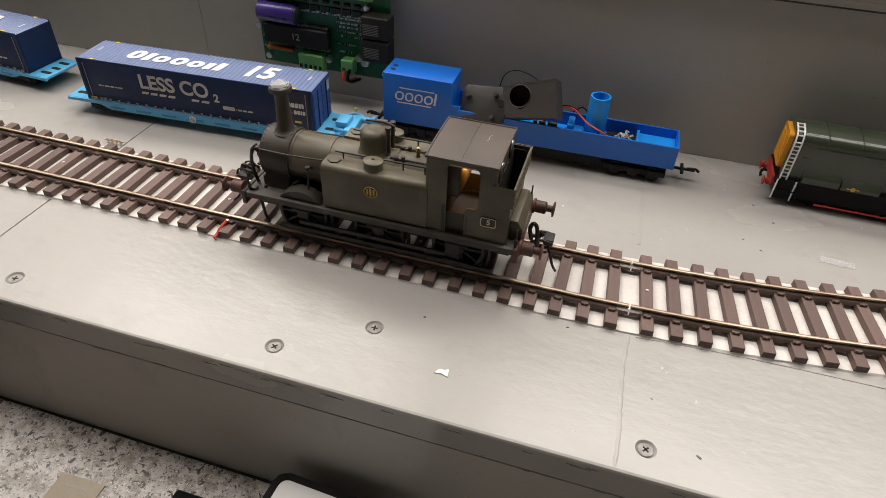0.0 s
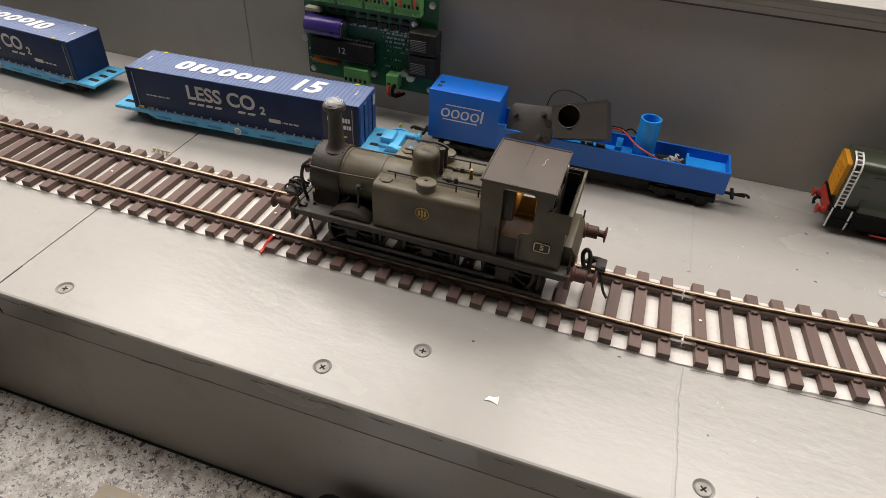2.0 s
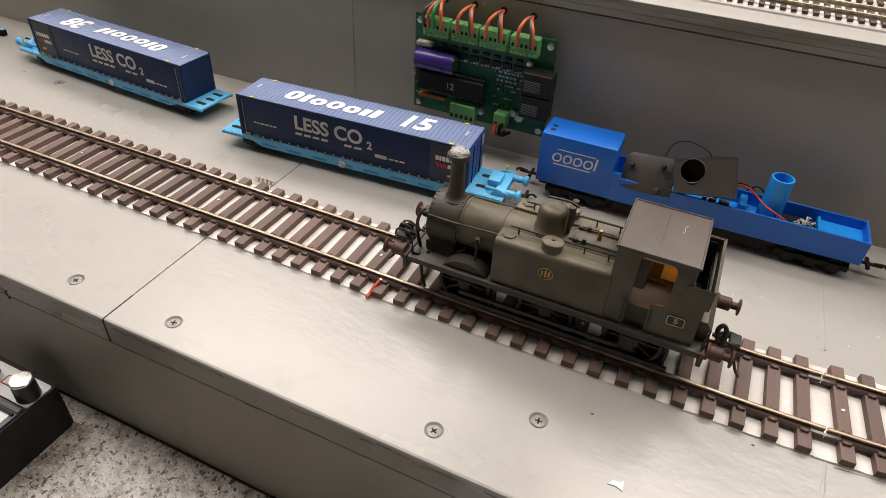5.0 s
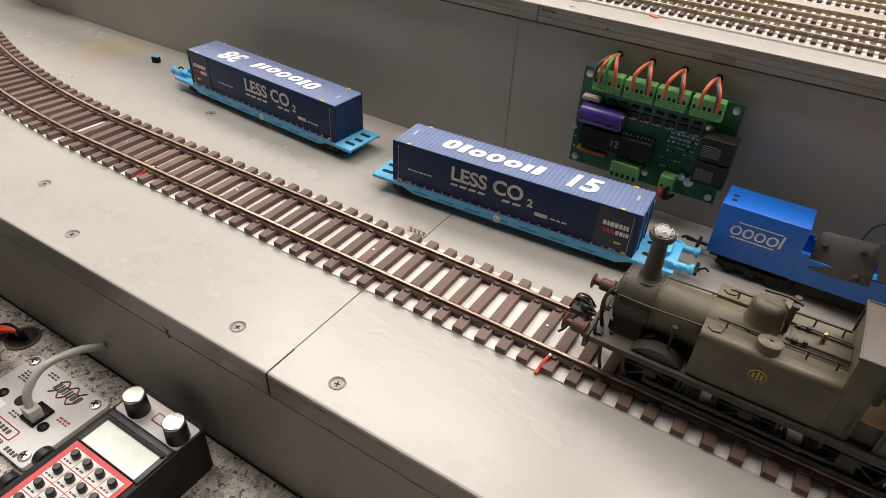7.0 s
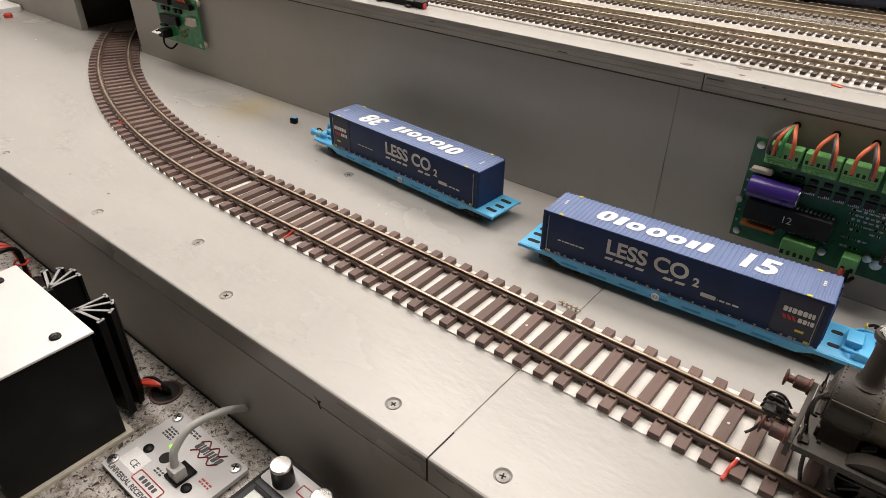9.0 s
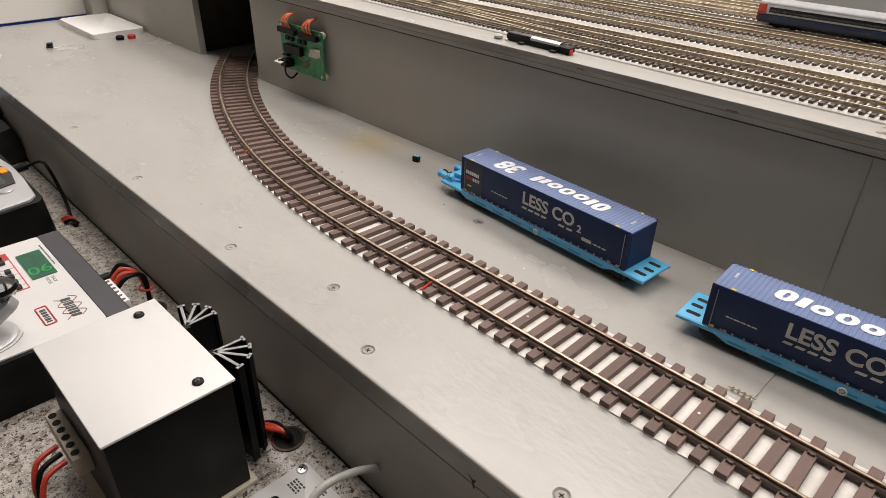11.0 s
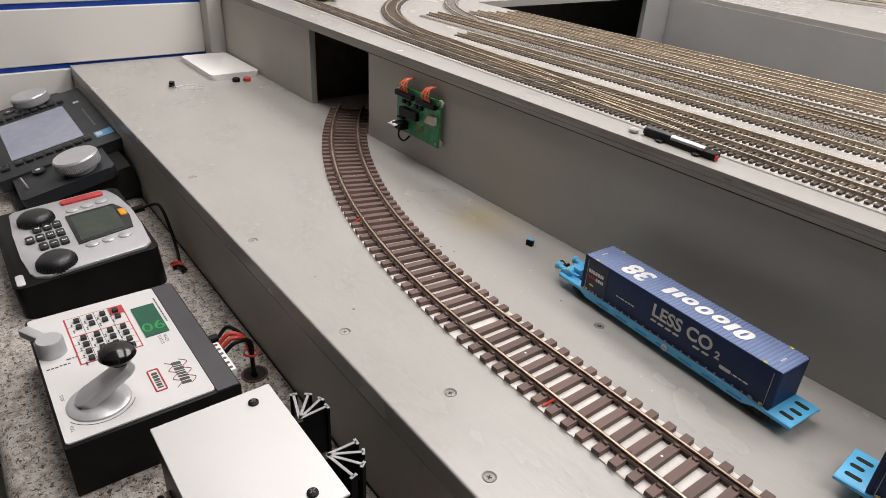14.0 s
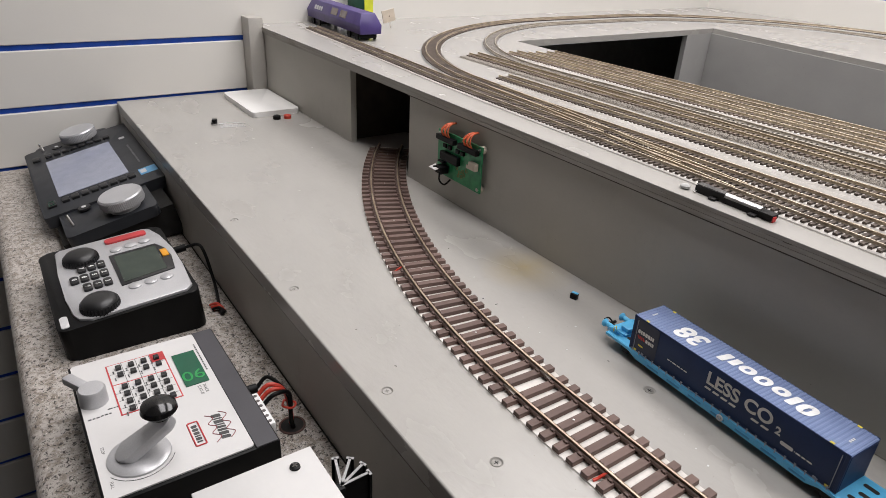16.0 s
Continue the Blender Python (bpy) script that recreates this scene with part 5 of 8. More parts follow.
def flat_wagon(loc, rz):
    """A low flat wagon: buffers at +x, plain plate at -x. z is 0 on the board."""
    w = thing("flat_wagon", "sky-blue plastic low-floor flat wagon parked on the bare board", "wagon", "container wagons", (loc[0], loc[1], 0), rz)
    b = box(-0.0985, 0.107, -0.0155, 0.0155, 0.0098, 0.0115, 0.0003)
    part("deck", b, M_SKY, w)
    for s_ in (-1, 1):
        prof = [(-0.0985, 0.0112), (0.107, 0.0112), (0.107, 0.0092), (0.082, 0.0090), (0.074, 0.0060), (-0.066, 0.0060), (-0.074, 0.0090), (-0.0985, 0.0092)]
        sl = part("side_sill", prism(prof, "y", s_ * 0.0152, s_ * 0.0164), M_SKY, w)
        part("tie_bar", box(-0.080, 0.081, s_ * 0.0162 - 0.0001, s_ * 0.0162 + 0.0001, 0.0126, 0.0129), M_PIN, sl, "thin pale bar")
        for k in range(24):
            x = -0.078 + k * 0.0068
            b = box(x - 0.0003, x + 0.0003, s_ * 0.0164 - 0.0002, s_ * 0.0164 + 0.0002, 0.0112, 0.0140)
            box(x - 0.0007, x + 0.0007, s_ * 0.0164 - 0.0002, s_ * 0.0164 + 0.0002, 0.0137, 0.0143, into=b)
            part("peg", b, M_PIN, sl)
        b = bmesh.new()
        for k in range(7):
            x = -0.06 + k * 0.0195
            box(x - 0.006, x + 0.005, s_ * 0.0165 - 0.0002, s_ * 0.0165 + 0.0002, 0.0075, 0.0088, into=b)
        part("sill_lettering", b, M_SKY_DK, sl)
        b = bmesh.new()
        bar_ring(-0.004, 0.0085, s_ * 0.0170, 0.0021, 0.0005, into=b)
        for k in range(3):
            a = math.pi * k / 3 + 0.4
            tube([(-0.004 - 0.002 * math.cos(a), s_ * 0.0170, 0.0085 - 0.002 * math.sin(a)), (-0.004 + 0.002 * math.cos(a), s_ * 0.0170, 0.0085 + 0.002 * math.sin(a))], 0.0003, 5, b, 0)
        part("brake_wheel", b, M_PRINT, w, "small white handbrake wheel")
    for y, x0, x1 in ((-0.0085, -0.0955, -0.0865), (0.0005, -0.0960, -0.0885), (0.0085, -0.0955, -0.0865), (-0.0065, 0.0865, 0.0925), (0.0065, 0.0865, 0.0925)):
        slot = prism(rounded(x0, x1, y - 0.0017, y + 0.0017, 0.0014), "z", 0.01152, 0.01166)
        part("deck_slot", slot, M_GAP, w)
    b = bmesh.new()
    box(0.093, 0.099, -0.0085, 0.0085, 0.0115, 0.0135, 0.0004, into=b)
    prism([(0.098, 0.0115), (0.107, 0.0115), (0.107, 0.0150), (0.101, 0.0150)], "y", -0.0130, 0.0130, 0.0003, into=b)
    part("headstock", b, M_SKY, w)
    part("end_hump", box(0.0935, 0.1020, -0.0062, 0.0062, 0.0134, 0.0178, 0.0012), M_SKY, w)
    for y in (-0.0115, 0.0115):
        part("hose", tube([(0.0955, y * 0.8, 0.0130), (0.0985, y, 0.0150), (0.1040, y * 1.05, 0.0152), (0.1085, y * 1.0, 0.0130), (0.1105, y * 0.9, 0.0098)], 0.0008, 8), M_SKY, w)
    for y in (-0.0095, 0.0095):
        b = lathe([(0.0022, 0), (0.0022, 0.006), (0.0018, 0.0065), (0.0034, 0.0085), (0.0034, 0.0096), (0.0028, 0.0102), (0, 0.0104)], m=Matrix.Translation((0.1065, y, 0.0130)) @ Matrix.Rotation(radians(90), 4, "Y"), seg=18)
        part("buffer", b, M_SKY, w)
    b = bmesh.new()
    tube([(0.101, 0.012, 0.0145), (0.101, 0.012, 0.0185), (0.101, 0.0145, 0.0185), (0.101, 0.0145, 0.0145)], 0.0004, 6, b, 0)
    part("hand_grab", b, M_YELLOW, w, "thin yellow hand grab")
    b = bmesh.new()
    box(0.103, 0.120, -0.0012, 0.0012, 0.0072, 0.0086, 0.0004, into=b)
    box(0.117, 0.119, -0.006, 0.006, 0.0068, 0.0092, 0.0005, into=b)
    tube([(0.1185, -0.002, 0.009), (0.122, -0.001, 0.011), (0.1245, 0.001, 0.0085)], 0.0007, into=b)
    part("hook_coupling", b, M_BLACK_MATT, w, "black plastic hook coupling")
    for x in (-0.078, -0.056, 0.064, 0.086):
        for s_ in (-1, 1):
            b = lathe([(0.0055, 0), (0.0055, 0.0006), (0.005, 0.0008), (0.005, 0.0026), (0.003, 0.003), (0, 0.003)], m=Matrix.Translation((x, s_ * 0.0072, 0.0055)) @ Matrix.Rotation(radians(-90 * s_), 4, "X"), seg=20)
            part("wheel", b, M_BLACK_MATT, w)
    for x in (-0.067, 0.075):
        b = bmesh.new()
        for s_ in (-1, 1):
            box(x - 0.017, x + 0.017, s_ * 0.0128 - 0.0011, s_ * 0.0128 + 0.0011, 0.0035, 0.0085, 0.0008, into=b)
            for q in (-0.011, 0.011):
                box(x + q - 0.0028, x + q + 0.0028, s_ * 0.0142 - 0.0008, s_ * 0.0142 + 0.0008, 0.0035, 0.0075, 0.0006, into=b)
        box(x - 0.004, x + 0.004, -0.012, 0.012, 0.0045, 0.0095, into=b)
        part("bogie_frame", b, M_BLACK_MATT, w)
    return w


def container(loc, rz, number, rail_panel, small_left, small_right):
    c = thing("shipping_container", f"navy blue model shipping container with white roof number {number}", "container", "containers on wagons", (loc[0], loc[1], 0), rz)
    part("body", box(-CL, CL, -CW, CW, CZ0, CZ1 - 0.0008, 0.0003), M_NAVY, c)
    # corrugated roof sheet
    out, n = [(-CL, CZ1 - 0.0009)], 56
    for k in range(n):
        x, p = -CL + 0.0006 + k * (2 * CL - 0.0012) / n, (2 * CL - 0.0012) / n
        out += [(x, CZ1 - 0.00032), (x + 0.30 * p, CZ1 - 0.00032), (x + 0.42 * p, CZ1), (x + 0.88 * p, CZ1)]
    out += [(CL, CZ1 - 0.00035), (CL, CZ1 - 0.0009)]
    part("roof", prism(out[::-1], "y", -CW + 0.0002, CW - 0.0002), M_ROOF, c, "ribbed roof, its blue paled for the sheen from above", 0)
    for s_ in (-1, 1):
        for x in (-CL + 0.0012, CL - 0.0012):
            part("corner_post", box(x - 0.0012, x + 0.0012, s_ * CW - 0.0004, s_ * CW + 0.0004, CZ0, CZ1, 0.0002, 1), M_NAVY, c)
        part("top_rail", box(-CL, CL, s_ * CW - 0.0003, s_ * CW + 0.0003, CZ1 - 0.0014, CZ1 - 0.0002), M_NAVY, c)
        part("bottom_rail", box(-CL, CL, s_ * CW - 0.0003, s_ * CW + 0.0003, CZ0, CZ0 + 0.0012), M_NAVY, c)
    for sx in (-1, 1):
        for sy in (-1, 1):
            part("roof_mark", box(sx * 0.071 - 0.0013, sx * 0.071 + 0.0013, sy * (CW - 0.0008) - 0.0008, sy * (CW - 0.0008) + 0.0008, CZ1 - 0.0002, CZ1 + 0.0002), M_YELLOW, c, "small yellow roof mark")
    # door end and plain end
    for s_ in (-1, 1):
        e = part("end_wall", box(s_ * CL - 0.0003, s_ * CL + 0.0003, -CW + 0.001, CW - 0.001, CZ0 + 0.001, CZ1 - 0.0015), M_DOOR if s_ > 0 else M_NAVY, c, "mid-blue container doors" if s_ > 0 else "")
        if s_ < 0:
            continue
        for y0, y1 in ((-0.0134, -0.0076), (-0.0066, -0.0006), (0.0006, 0.0066), (0.0076, 0.0134)):
            for z0, z1 in ((CZ0 + 0.0020, 0.0205), (0.0213, 0.0296), (0.0304, CZ1 - 0.0026)):
                part("door_panel", box(CL + 0.0002, CL + 0.0007, y0, y1, z0, z1, 0.0002, 1), M_DOOR, e)
        for y in (-0.0071, 0.0071):
            part("locking_bar", tube([(CL + 0.0009, y, CZ0 + 0.001), (CL + 0.0009, y, CZ1 - 0.002)], 0.0004, 6, None, 0), M_NAVY, e)
        part("door_seam", box(CL + 0.0002, CL + 0.0005, -0.0003, 0.0003, CZ0 + 0.001, CZ1 - 0.002), M_NAVY_DK, e)
        b = bmesh.new()
        for k in range(5):
            box(CL + 0.0006, CL + 0.0009, 0.0084, 0.0126, 0.0372 - k * 0.0014, 0.0377 - k * 0.0014, into=b)
        part("end_markings", b, M_PRINT_GREY, e)
    up = Matrix.Translation((0, 0, CZ1 + 0.0001))
    lettering(number, 0.0222, up @ Matrix.Translation((0.0412, 0, 0)), M_PRINT, "roof_number", c, 0.0008, 0.14)
    blocks(((0.0104, 0.0130, 0.0040), (0.0052, 0.0118, 0), (0.0106, 0.0096, 0.0036), (0.0106, 0.0112, 0.0036), (0.0106, 0.0096, 0.0036), (0.0052, 0.0096, 0), (0.0052, 0.0118, 0)), 0.0018, up @ Matrix.Translation((-0.0190, -0.0060, 0)), M_PRINT, "roof_wordmark", c, 0.18)
    bars((0.0012, 0.0016, 0.0014), 0.0016, 0.0006, up @ Matrix.Translation((0.0755, 0.002, 0)) @ Matrix.Rotation(radians(90), 4, "Z"), M_PRINT_GREY, "roof_code", c)
    bars((0.0012, 0.0016, 0.0014), 0.0016, 0.0006, up @ Matrix.Translation((-0.0755, 0.002, 0)) @ Matrix.Rotation(radians(90), 4, "Z"), M_PRINT_GREY, "roof_code", c)
    for s_ in (-1, 1):
        face = Matrix.Translation((0, s_ * (CW + 0.00035), 0)) @ (Matrix.Rotation(radians(180), 4, "Z") if s_ > 0 else Matrix.Identity(4)) @ Matrix.Rotation(radians(90), 4, "X")
        f = -s_

        def at(x, z):
            return face @ Matrix.Translation((x * f, z, 0))

        lettering("LESS CO", 0.0136, at(-0.0140 if s_ < 0 else -0.0115, 0.0300), M_PRINT_GREY, "slogan", c, 0.00035)
        lettering("2", 0.0076, at((-0.0140 if s_ < 0 else -0.0115) + f * 0.0300, 0.0262), M_PRINT_GREY, "slogan_numeral", c, 0.00025)
        bars((0.0050, 0.0050, 0.0050, 0.0050), 0.0017, 0.0015, at((-0.0140 if s_ < 0 else -0.0115) - f * 0.0125, 0.0225), M_PRINT_GREY, "slogan_dashes", c, 0.5)
        bars((0.0054, 0.0054), 0.0017, 0.0018, at((-0.0140 if s_ < 0 else -0.0115) + f * 0.0180, 0.0225), M_PRINT_GREY, "slogan_dashes", c, 0.5)
        for sx in (-1, 1):
            part("edge_rod", box(sx * (CL - 0.0042) - 0.0002, sx * (CL - 0.0042) + 0.0002, s_ * (CW + 0.0001) - 0.0003, s_ * (CW + 0.0001) + 0.0003, CZ0 + 0.0012, CZ1 - 0.003), M_PIN, c)
            part("corner_mark", box(sx * (CL - 0.0060) - 0.0011, sx * (CL - 0.0060) + 0.0011, s_ * CW - 0.0006, s_ * CW + 0.0006, CZ0 + 0.0002, CZ0 + 0.0020), M_YELLOW, c, "small yellow corner mark")
            part("corner_mark", box(sx * (CL - 0.0135) - 0.0011, sx * (CL - 0.0135) + 0.0011, s_ * CW - 0.0006, s_ * CW + 0.0006, CZ0 + 0.0002, CZ0 + 0.0020), M_PIN, c)
        px = CL - 0.0135
        part("dark_panel", box(px - 0.0115, px + 0.0105, s_ * CW - 0.0002, s_ * CW + 0.0002, CZ0 + 0.0015, CZ1 - 0.0016), M_NAVY_DK, c)
        bars((0.0022, 0.0014, 0.0022, 0.0022, 0.0022, 0.0014, 0.0014), 0.0032, 0.0004, at(px, 0.0300), M_PRINT, "panel_wordmark", c)
        bars((0.0016, 0.0016, 0.0016), 0.0028, 0.0008, at(px - f * 0.0038, 0.0252), M_REDPRINT, "panel_stripes", c, -0.5)
        bars((0.002, 0.002, 0.0008, 0.0018), 0.0028, 0.0004, at(px + f * 0.0045, 0.0252), M_PRINT, "panel_word", c)
        bars((0.0045,), 0.0014, 0.001, at(px + 0.003, 0.0185), M_YELLOW, "panel_mark", c)
        bars((0.0022, 0.0012, 0.0035, 0.003, 0.002, 0.003), 0.0009, 0.0006, at(small_left[s_ > 0], 0.0232), M_PRINT_GREY, "small_print", c)
        bars((0.0085,), 0.0026, 0.001, at(small_right[s_ > 0] - f * 0.006, 0.0205), M_PRINT_GREY, "small_wordmark", c)
        bars((0.0003, 0.003, 0.0025, 0.0035), 0.0011, 0.0008, at(small_right[s_ > 0] + f * 0.005, 0.0203), M_PRINT_GREY, "small_print", c)
    return c


for loc, rz, num in (((0.0352, 0.1885), 3.5, "15"), ((-0.1920, 0.2050), 176.3, "38")):
    flat_wagon(loc, rz)
    container(loc, rz, num, 0, (-0.062, 0.038), (0.030, -0.055))

# ---------------------------------------------------------------- blue track-cleaning vehicle, opened up
M_BLUE = material("bright_blue_plastic", (0.006, 0.145, 0.62), (0.005, 0.13, 0.57), 0.38, scale=30, grain=900, bump=0.08)
M_BLUE_IN = material("light_blue_plastic", (0.012, 0.33, 0.88), (0.010, 0.30, 0.84), 0.42)
M_DKGREY = material("dark_grey_cast_weight", (0.046, 0.041, 0.036), (0.034, 0.031, 0.028), 0.5, scale=70, grain=900, bump=0.06)
M_GLUE = material("pale_cotton_tuft", (0.62, 0.60, 0.55), (0.42, 0.41, 0.37), 0.8, scale=300)

cl = thing("track_cleaner", "bright blue plastic track-cleaning vehicle with its top removed, wiring exposed", "rail vehicle", loc=(0.249, 0.2258, 0), rz=0.4)
X = 0.249
hw = 0.0122
b = box(-0.096, -0.0488, -hw, hw, 0.0112, 0.0455, 0.0006)
tw = part("tower", b, M_BLUE, cl, "tall blue end housing")
b = bmesh.new()
for y in (-0.0065, -0.001):
    box(-0.0925, -0.0895, y, y + 0.0025, 0.04535, 0.0457, into=b)
part("vent_slots", b, M_GAP, tw)
m_ = Matrix.Translation((-0.0735, -hw - 0.0001, 0.0315)) @ Matrix.Rotation(radians(90), 4, "X")
blocks(((0.0060, 0.0062, 0.0011), (0.0056, 0.0062, 0.0011), (0.0056, 0.0062, 0.0011), (0.0060, 0.0062, 0.0011), (0.0013, 0.0085, 0)), 0.0009, m_ @ Matrix.Translation((0, -0.0036, 0)), M_PRINT, "wordmark", tw, 0.12)
bars((0.0238,), 0.0007, 0.001, m_ @ Matrix.Translation((0.0012, 0.0052, 0)), M_PRINT, "wordmark_line", tw)
bars((0.0238,), 0.0007, 0.001, m_ @ Matrix.Translation((-0.0008, -0.0052, 0)), M_PRINT, "wordmark_line", tw)
for s_ in (-1, 1):
    prof = [(-0.0488, 0.0112), (0.0955, 0.0125), (0.0955, 0.0275), (-0.044, 0.0275), (-0.044, 0.0300), (-0.0488, 0.0300)]
    part("side_wall", prism(prof, "y", s_ * hw - s_ * 0.0013, s_ * hw), M_BLUE, cl)
part("end_wall", box(0.0942, 0.0955, -hw + 0.0013, hw - 0.0013, 0.0125, 0.0275), M_BLUE, cl)
part("tray_floor", box(-0.0488, 0.0942, -hw + 0.0013, hw - 0.0013, 0.0125, 0.0185), M_BLUE_IN, cl)
part("tray_rib", box(0.070, 0.0715, -hw + 0.0013, hw - 0.0013, 0.0185, 0.0235), M_BLUE_IN, cl)
part("tray_step", box(0.0715, 0.0942, -hw + 0.0013, hw - 0.0013, 0.0185, 0.0215), M_BLUE_IN, cl)
part("tray_block", box(0.026, 0.030, -0.004, 0.009, 0.0185, 0.0265, 0.0004), M_BLUE_IN, cl)
part("tray_block", box(0.030, 0.036, -0.006, 0.002, 0.0185, 0.0245, 0.0004), M_BLUE_IN, cl)
b = lathe([(0.0067, 0), (0.0063, 0.0280), (0.0052, 0.0280), (0.0050, 0.006), (0, 0.006)], (0.0432, 0.0022, 0.0185), 32)
part("filler_tube", b, M_BLUE_IN, cl, "upright light-blue tube")
pm = Matrix.Translation((-0.0290, -0.0070, 0.0335)) @ Matrix.Rotation(radians(-14), 4, "Z") @ Matrix.Rotation(radians(-36), 4, "X") @ Matrix.Rotation(radians(-10), 4, "Y")
wp = part("weight_plate", prism([(-0.0150, -0.0110), (-0.0150, 0.0075), (-0.0120, 0.0105), (0.0160, 0.0105), (0.0160, -0.0125), (-0.0085, -0.0125)], "y", -0.001, 0.001, 0.0003, m=pm), M_DKGREY, cl, "dark grey metal plate leaning in the tray")
b = bmesh.new()
for u, v in ((-0.0100, 0.0030), (0.0085, 0.0050), (0.0085, -0.0095)):
    cyl(pm @ Vector((u, -0.001, v)), pm @ Vector((u, -0.0042, v)), 0.0016, seg=14, into=b)
    cyl(pm @ Vector((u, -0.0042, v)), pm @ Vector((u, -0.0046, v)), 0.0011, seg=14, into=b)
part("plate_bosses", b, M_DKGREY, wp)
b = bmesh.new()
for u, v in ((0.0125, 0.0000), (0.0125, -0.0105)):
    cyl(pm @ Vector((u, -0.0009, v)), pm @ Vector((u, -0.0013, v)), 0.0024, seg=18, into=b)
part("plate_holes", b, M_GAP, wp)
bm_ = Matrix.Rotation(radians(-18), 4, "Y") @ Matrix.Rotation(radians(-32), 4, "X") @ Matrix.Diagonal((0.87, 1.0, 0.87, 1.0))
bm_ = Matrix.Translation(Vector((-0.0050, -0.0140, 0.0455)) - bm_ @ Vector((-0.0075, -0.0083, 0.0015))) @ bm_
bb = bmesh.new()
for w in ((-0.0195, -0.0183, -0.0085, 0.0085, -0.0120, 0.0105), (0.0173, 0.0185, -0.0085, 0.0085, -0.0120, 0.0105), (-0.0183, 0.0173, -0.0085, 0.0085, 0.0093, 0.0105),
          (-0.0183, 0.0173, -0.0085, 0.0085, -0.0120, -0.0108), (-0.0183, 0.0173, 0.0073, 0.0085, -0.0108, 0.0093)):
    box(*w, into=bb, m=bm_)
# front sheet with a round hole cut through it
rim = [[], [], [], []]
corners = [math.atan2(z - 0.0015, x + 0.0075) % (2 * math.pi) for x in (-0.0183, 0.0173) for z in (-0.0108, 0.0093)]
turns = sorted([2 * math.pi * k / 32 for k in range(32)] + corners)
for a in turns:
    ca, sa = math.cos(a), math.sin(a)
    far = min((0.0183 - 0.0075) / -ca if ca < -1e-6 else 9, (0.0173 + 0.0075) / ca if ca > 1e-6 else 9, (0.0093 - 0.0015) / sa if sa > 1e-6 else 9, (0.0108 + 0.0015) / -sa if sa < -1e-6 else 9)
    for ring, (d, y) in zip(rim, ((0.0078, -0.0083), (far, -0.0083), (0.0078, -0.0072), (far, -0.0072))):
        ring.append(bb.verts.new(bm_ @ Vector((-0.0075 + d * ca, y, 0.0015 + d * sa))))
for k in range(36):
    q = (k + 1) % 36
    bb.faces.new((rim[0][k], rim[0][q], rim[1][q], rim[1][k]))
    bb.faces.new((rim[2][k], rim[2][q], rim[3][q], rim[3][k]))
    bb.faces.new((rim[0][k], rim[2][k], rim[2][q], rim[0][q]))
away = bm_.inverted()
for v in bb.verts:  # the lower lip drops towards one end
    p = away @ v.co
    if p.z < -0.006:
        p.z -= 0.0050 * (p.x + 0.0195) / 0.038
        v.co = bm_ @ p
bx = part("motor_housing", bb, M_DKGREY, cl, "black box housing with a round opening, tipped over")
b = tube([bm_ @ Vector((-0.0075 + 0.0079 * math.cos(a / 12 * math.pi), -0.0084, 0.0015 + 0.0079 * math.sin(a / 12 * math.pi))) for a in range(25)], 0.0003, 6, None, 0)
part("opening_rim", b, M_DKGREY, bx)
for nm, mt, off in (("red_wire", M_RED, 0.0), ("black_wire", M_BLACK, 0.0016)):
    b = tube([(0.019, 0.004 + off, 0.034), (0.028, 0.001 + off, 0.0355), (0.038, -0.0085 + off * 0.3, 0.0325), (0.048, -0.0098 + off * 0.3, 0.0285), (0.057, -0.0085, 0.0245 + off * 0.5), (0.0635, -0.006, 0.0235)], 0.00055)
    part(nm, b, mt, cl)
b = tube([(-0.023, 0.010, 0.034), (-0.020, 0.011, 0.046), (-0.012, 0.011, 0.0505), (0.0, 0.010, 0.048), (0.004, 0.008, 0.044)], 0.0003)
part("fine_wire", b, M_BLACK, cl)
b = tube([(0.028, 0.008, 0.030), (0.033, 0.006, 0.035), (0.038, 0.004, 0.032), (0.047, -0.005, 0.024)], 0.0004)
part("loose_wire", b, M_BLACK, cl)
b = bmesh.new()
rn = random.Random(11)
for k in range(40):
    c = Vector((0.0625 + rn.gauss(0, 0.0017), -0.0045 + rn.gauss(0, 0.0012), 0.0205 + rn.uniform(0, 0.0065)))
    tube([c + Vector((rn.uniform(-1, 1), rn.uniform(-1, 1), rn.uniform(-0.6, 0.6))) * 0.0016 for q in range(4)], 0.0004, 5, b, 3)
part("solder_tuft", b, M_GLUE, cl, "grey insulating tuft on the wire ends")
part("dark_insert", box(0.0515, 0.0699, -hw + 0.0014, hw - 0.0014, 0.0185, 0.0192), M_BLACK_MATT, cl)
part("brass_screw", lathe([(0.0019, 0), (0.0019, 0.0012), (0.0008, 0.0015)], (0.0680, -0.004, 0.0192), 16), M_BRASS, cl)
b = bmesh.new()
for k in range(14):
    x = rn.uniform(0.004, 0.022)
    box(x, x + rn.uniform(0.0008, 0.002), -0.0095, -0.0085 + rn.uniform(0, 0.001), 0.0205, 0.0285 + rn.uniform(0, 0.0012), into=b)
part("circuit_edge", b, M_STEEL, cl, "bright metal parts under the housing")
b = bmesh.new()
box(-0.094, 0.092, -0.0085, 0.0085, 0.0075, 0.0122, 0.0004, into=b)
box(-0.045, 0.045, -0.010, 0.010, 0.0030, 0.0122, 0.0008, into=b)
part("chassis", b, M_BLACK_MATT, cl)
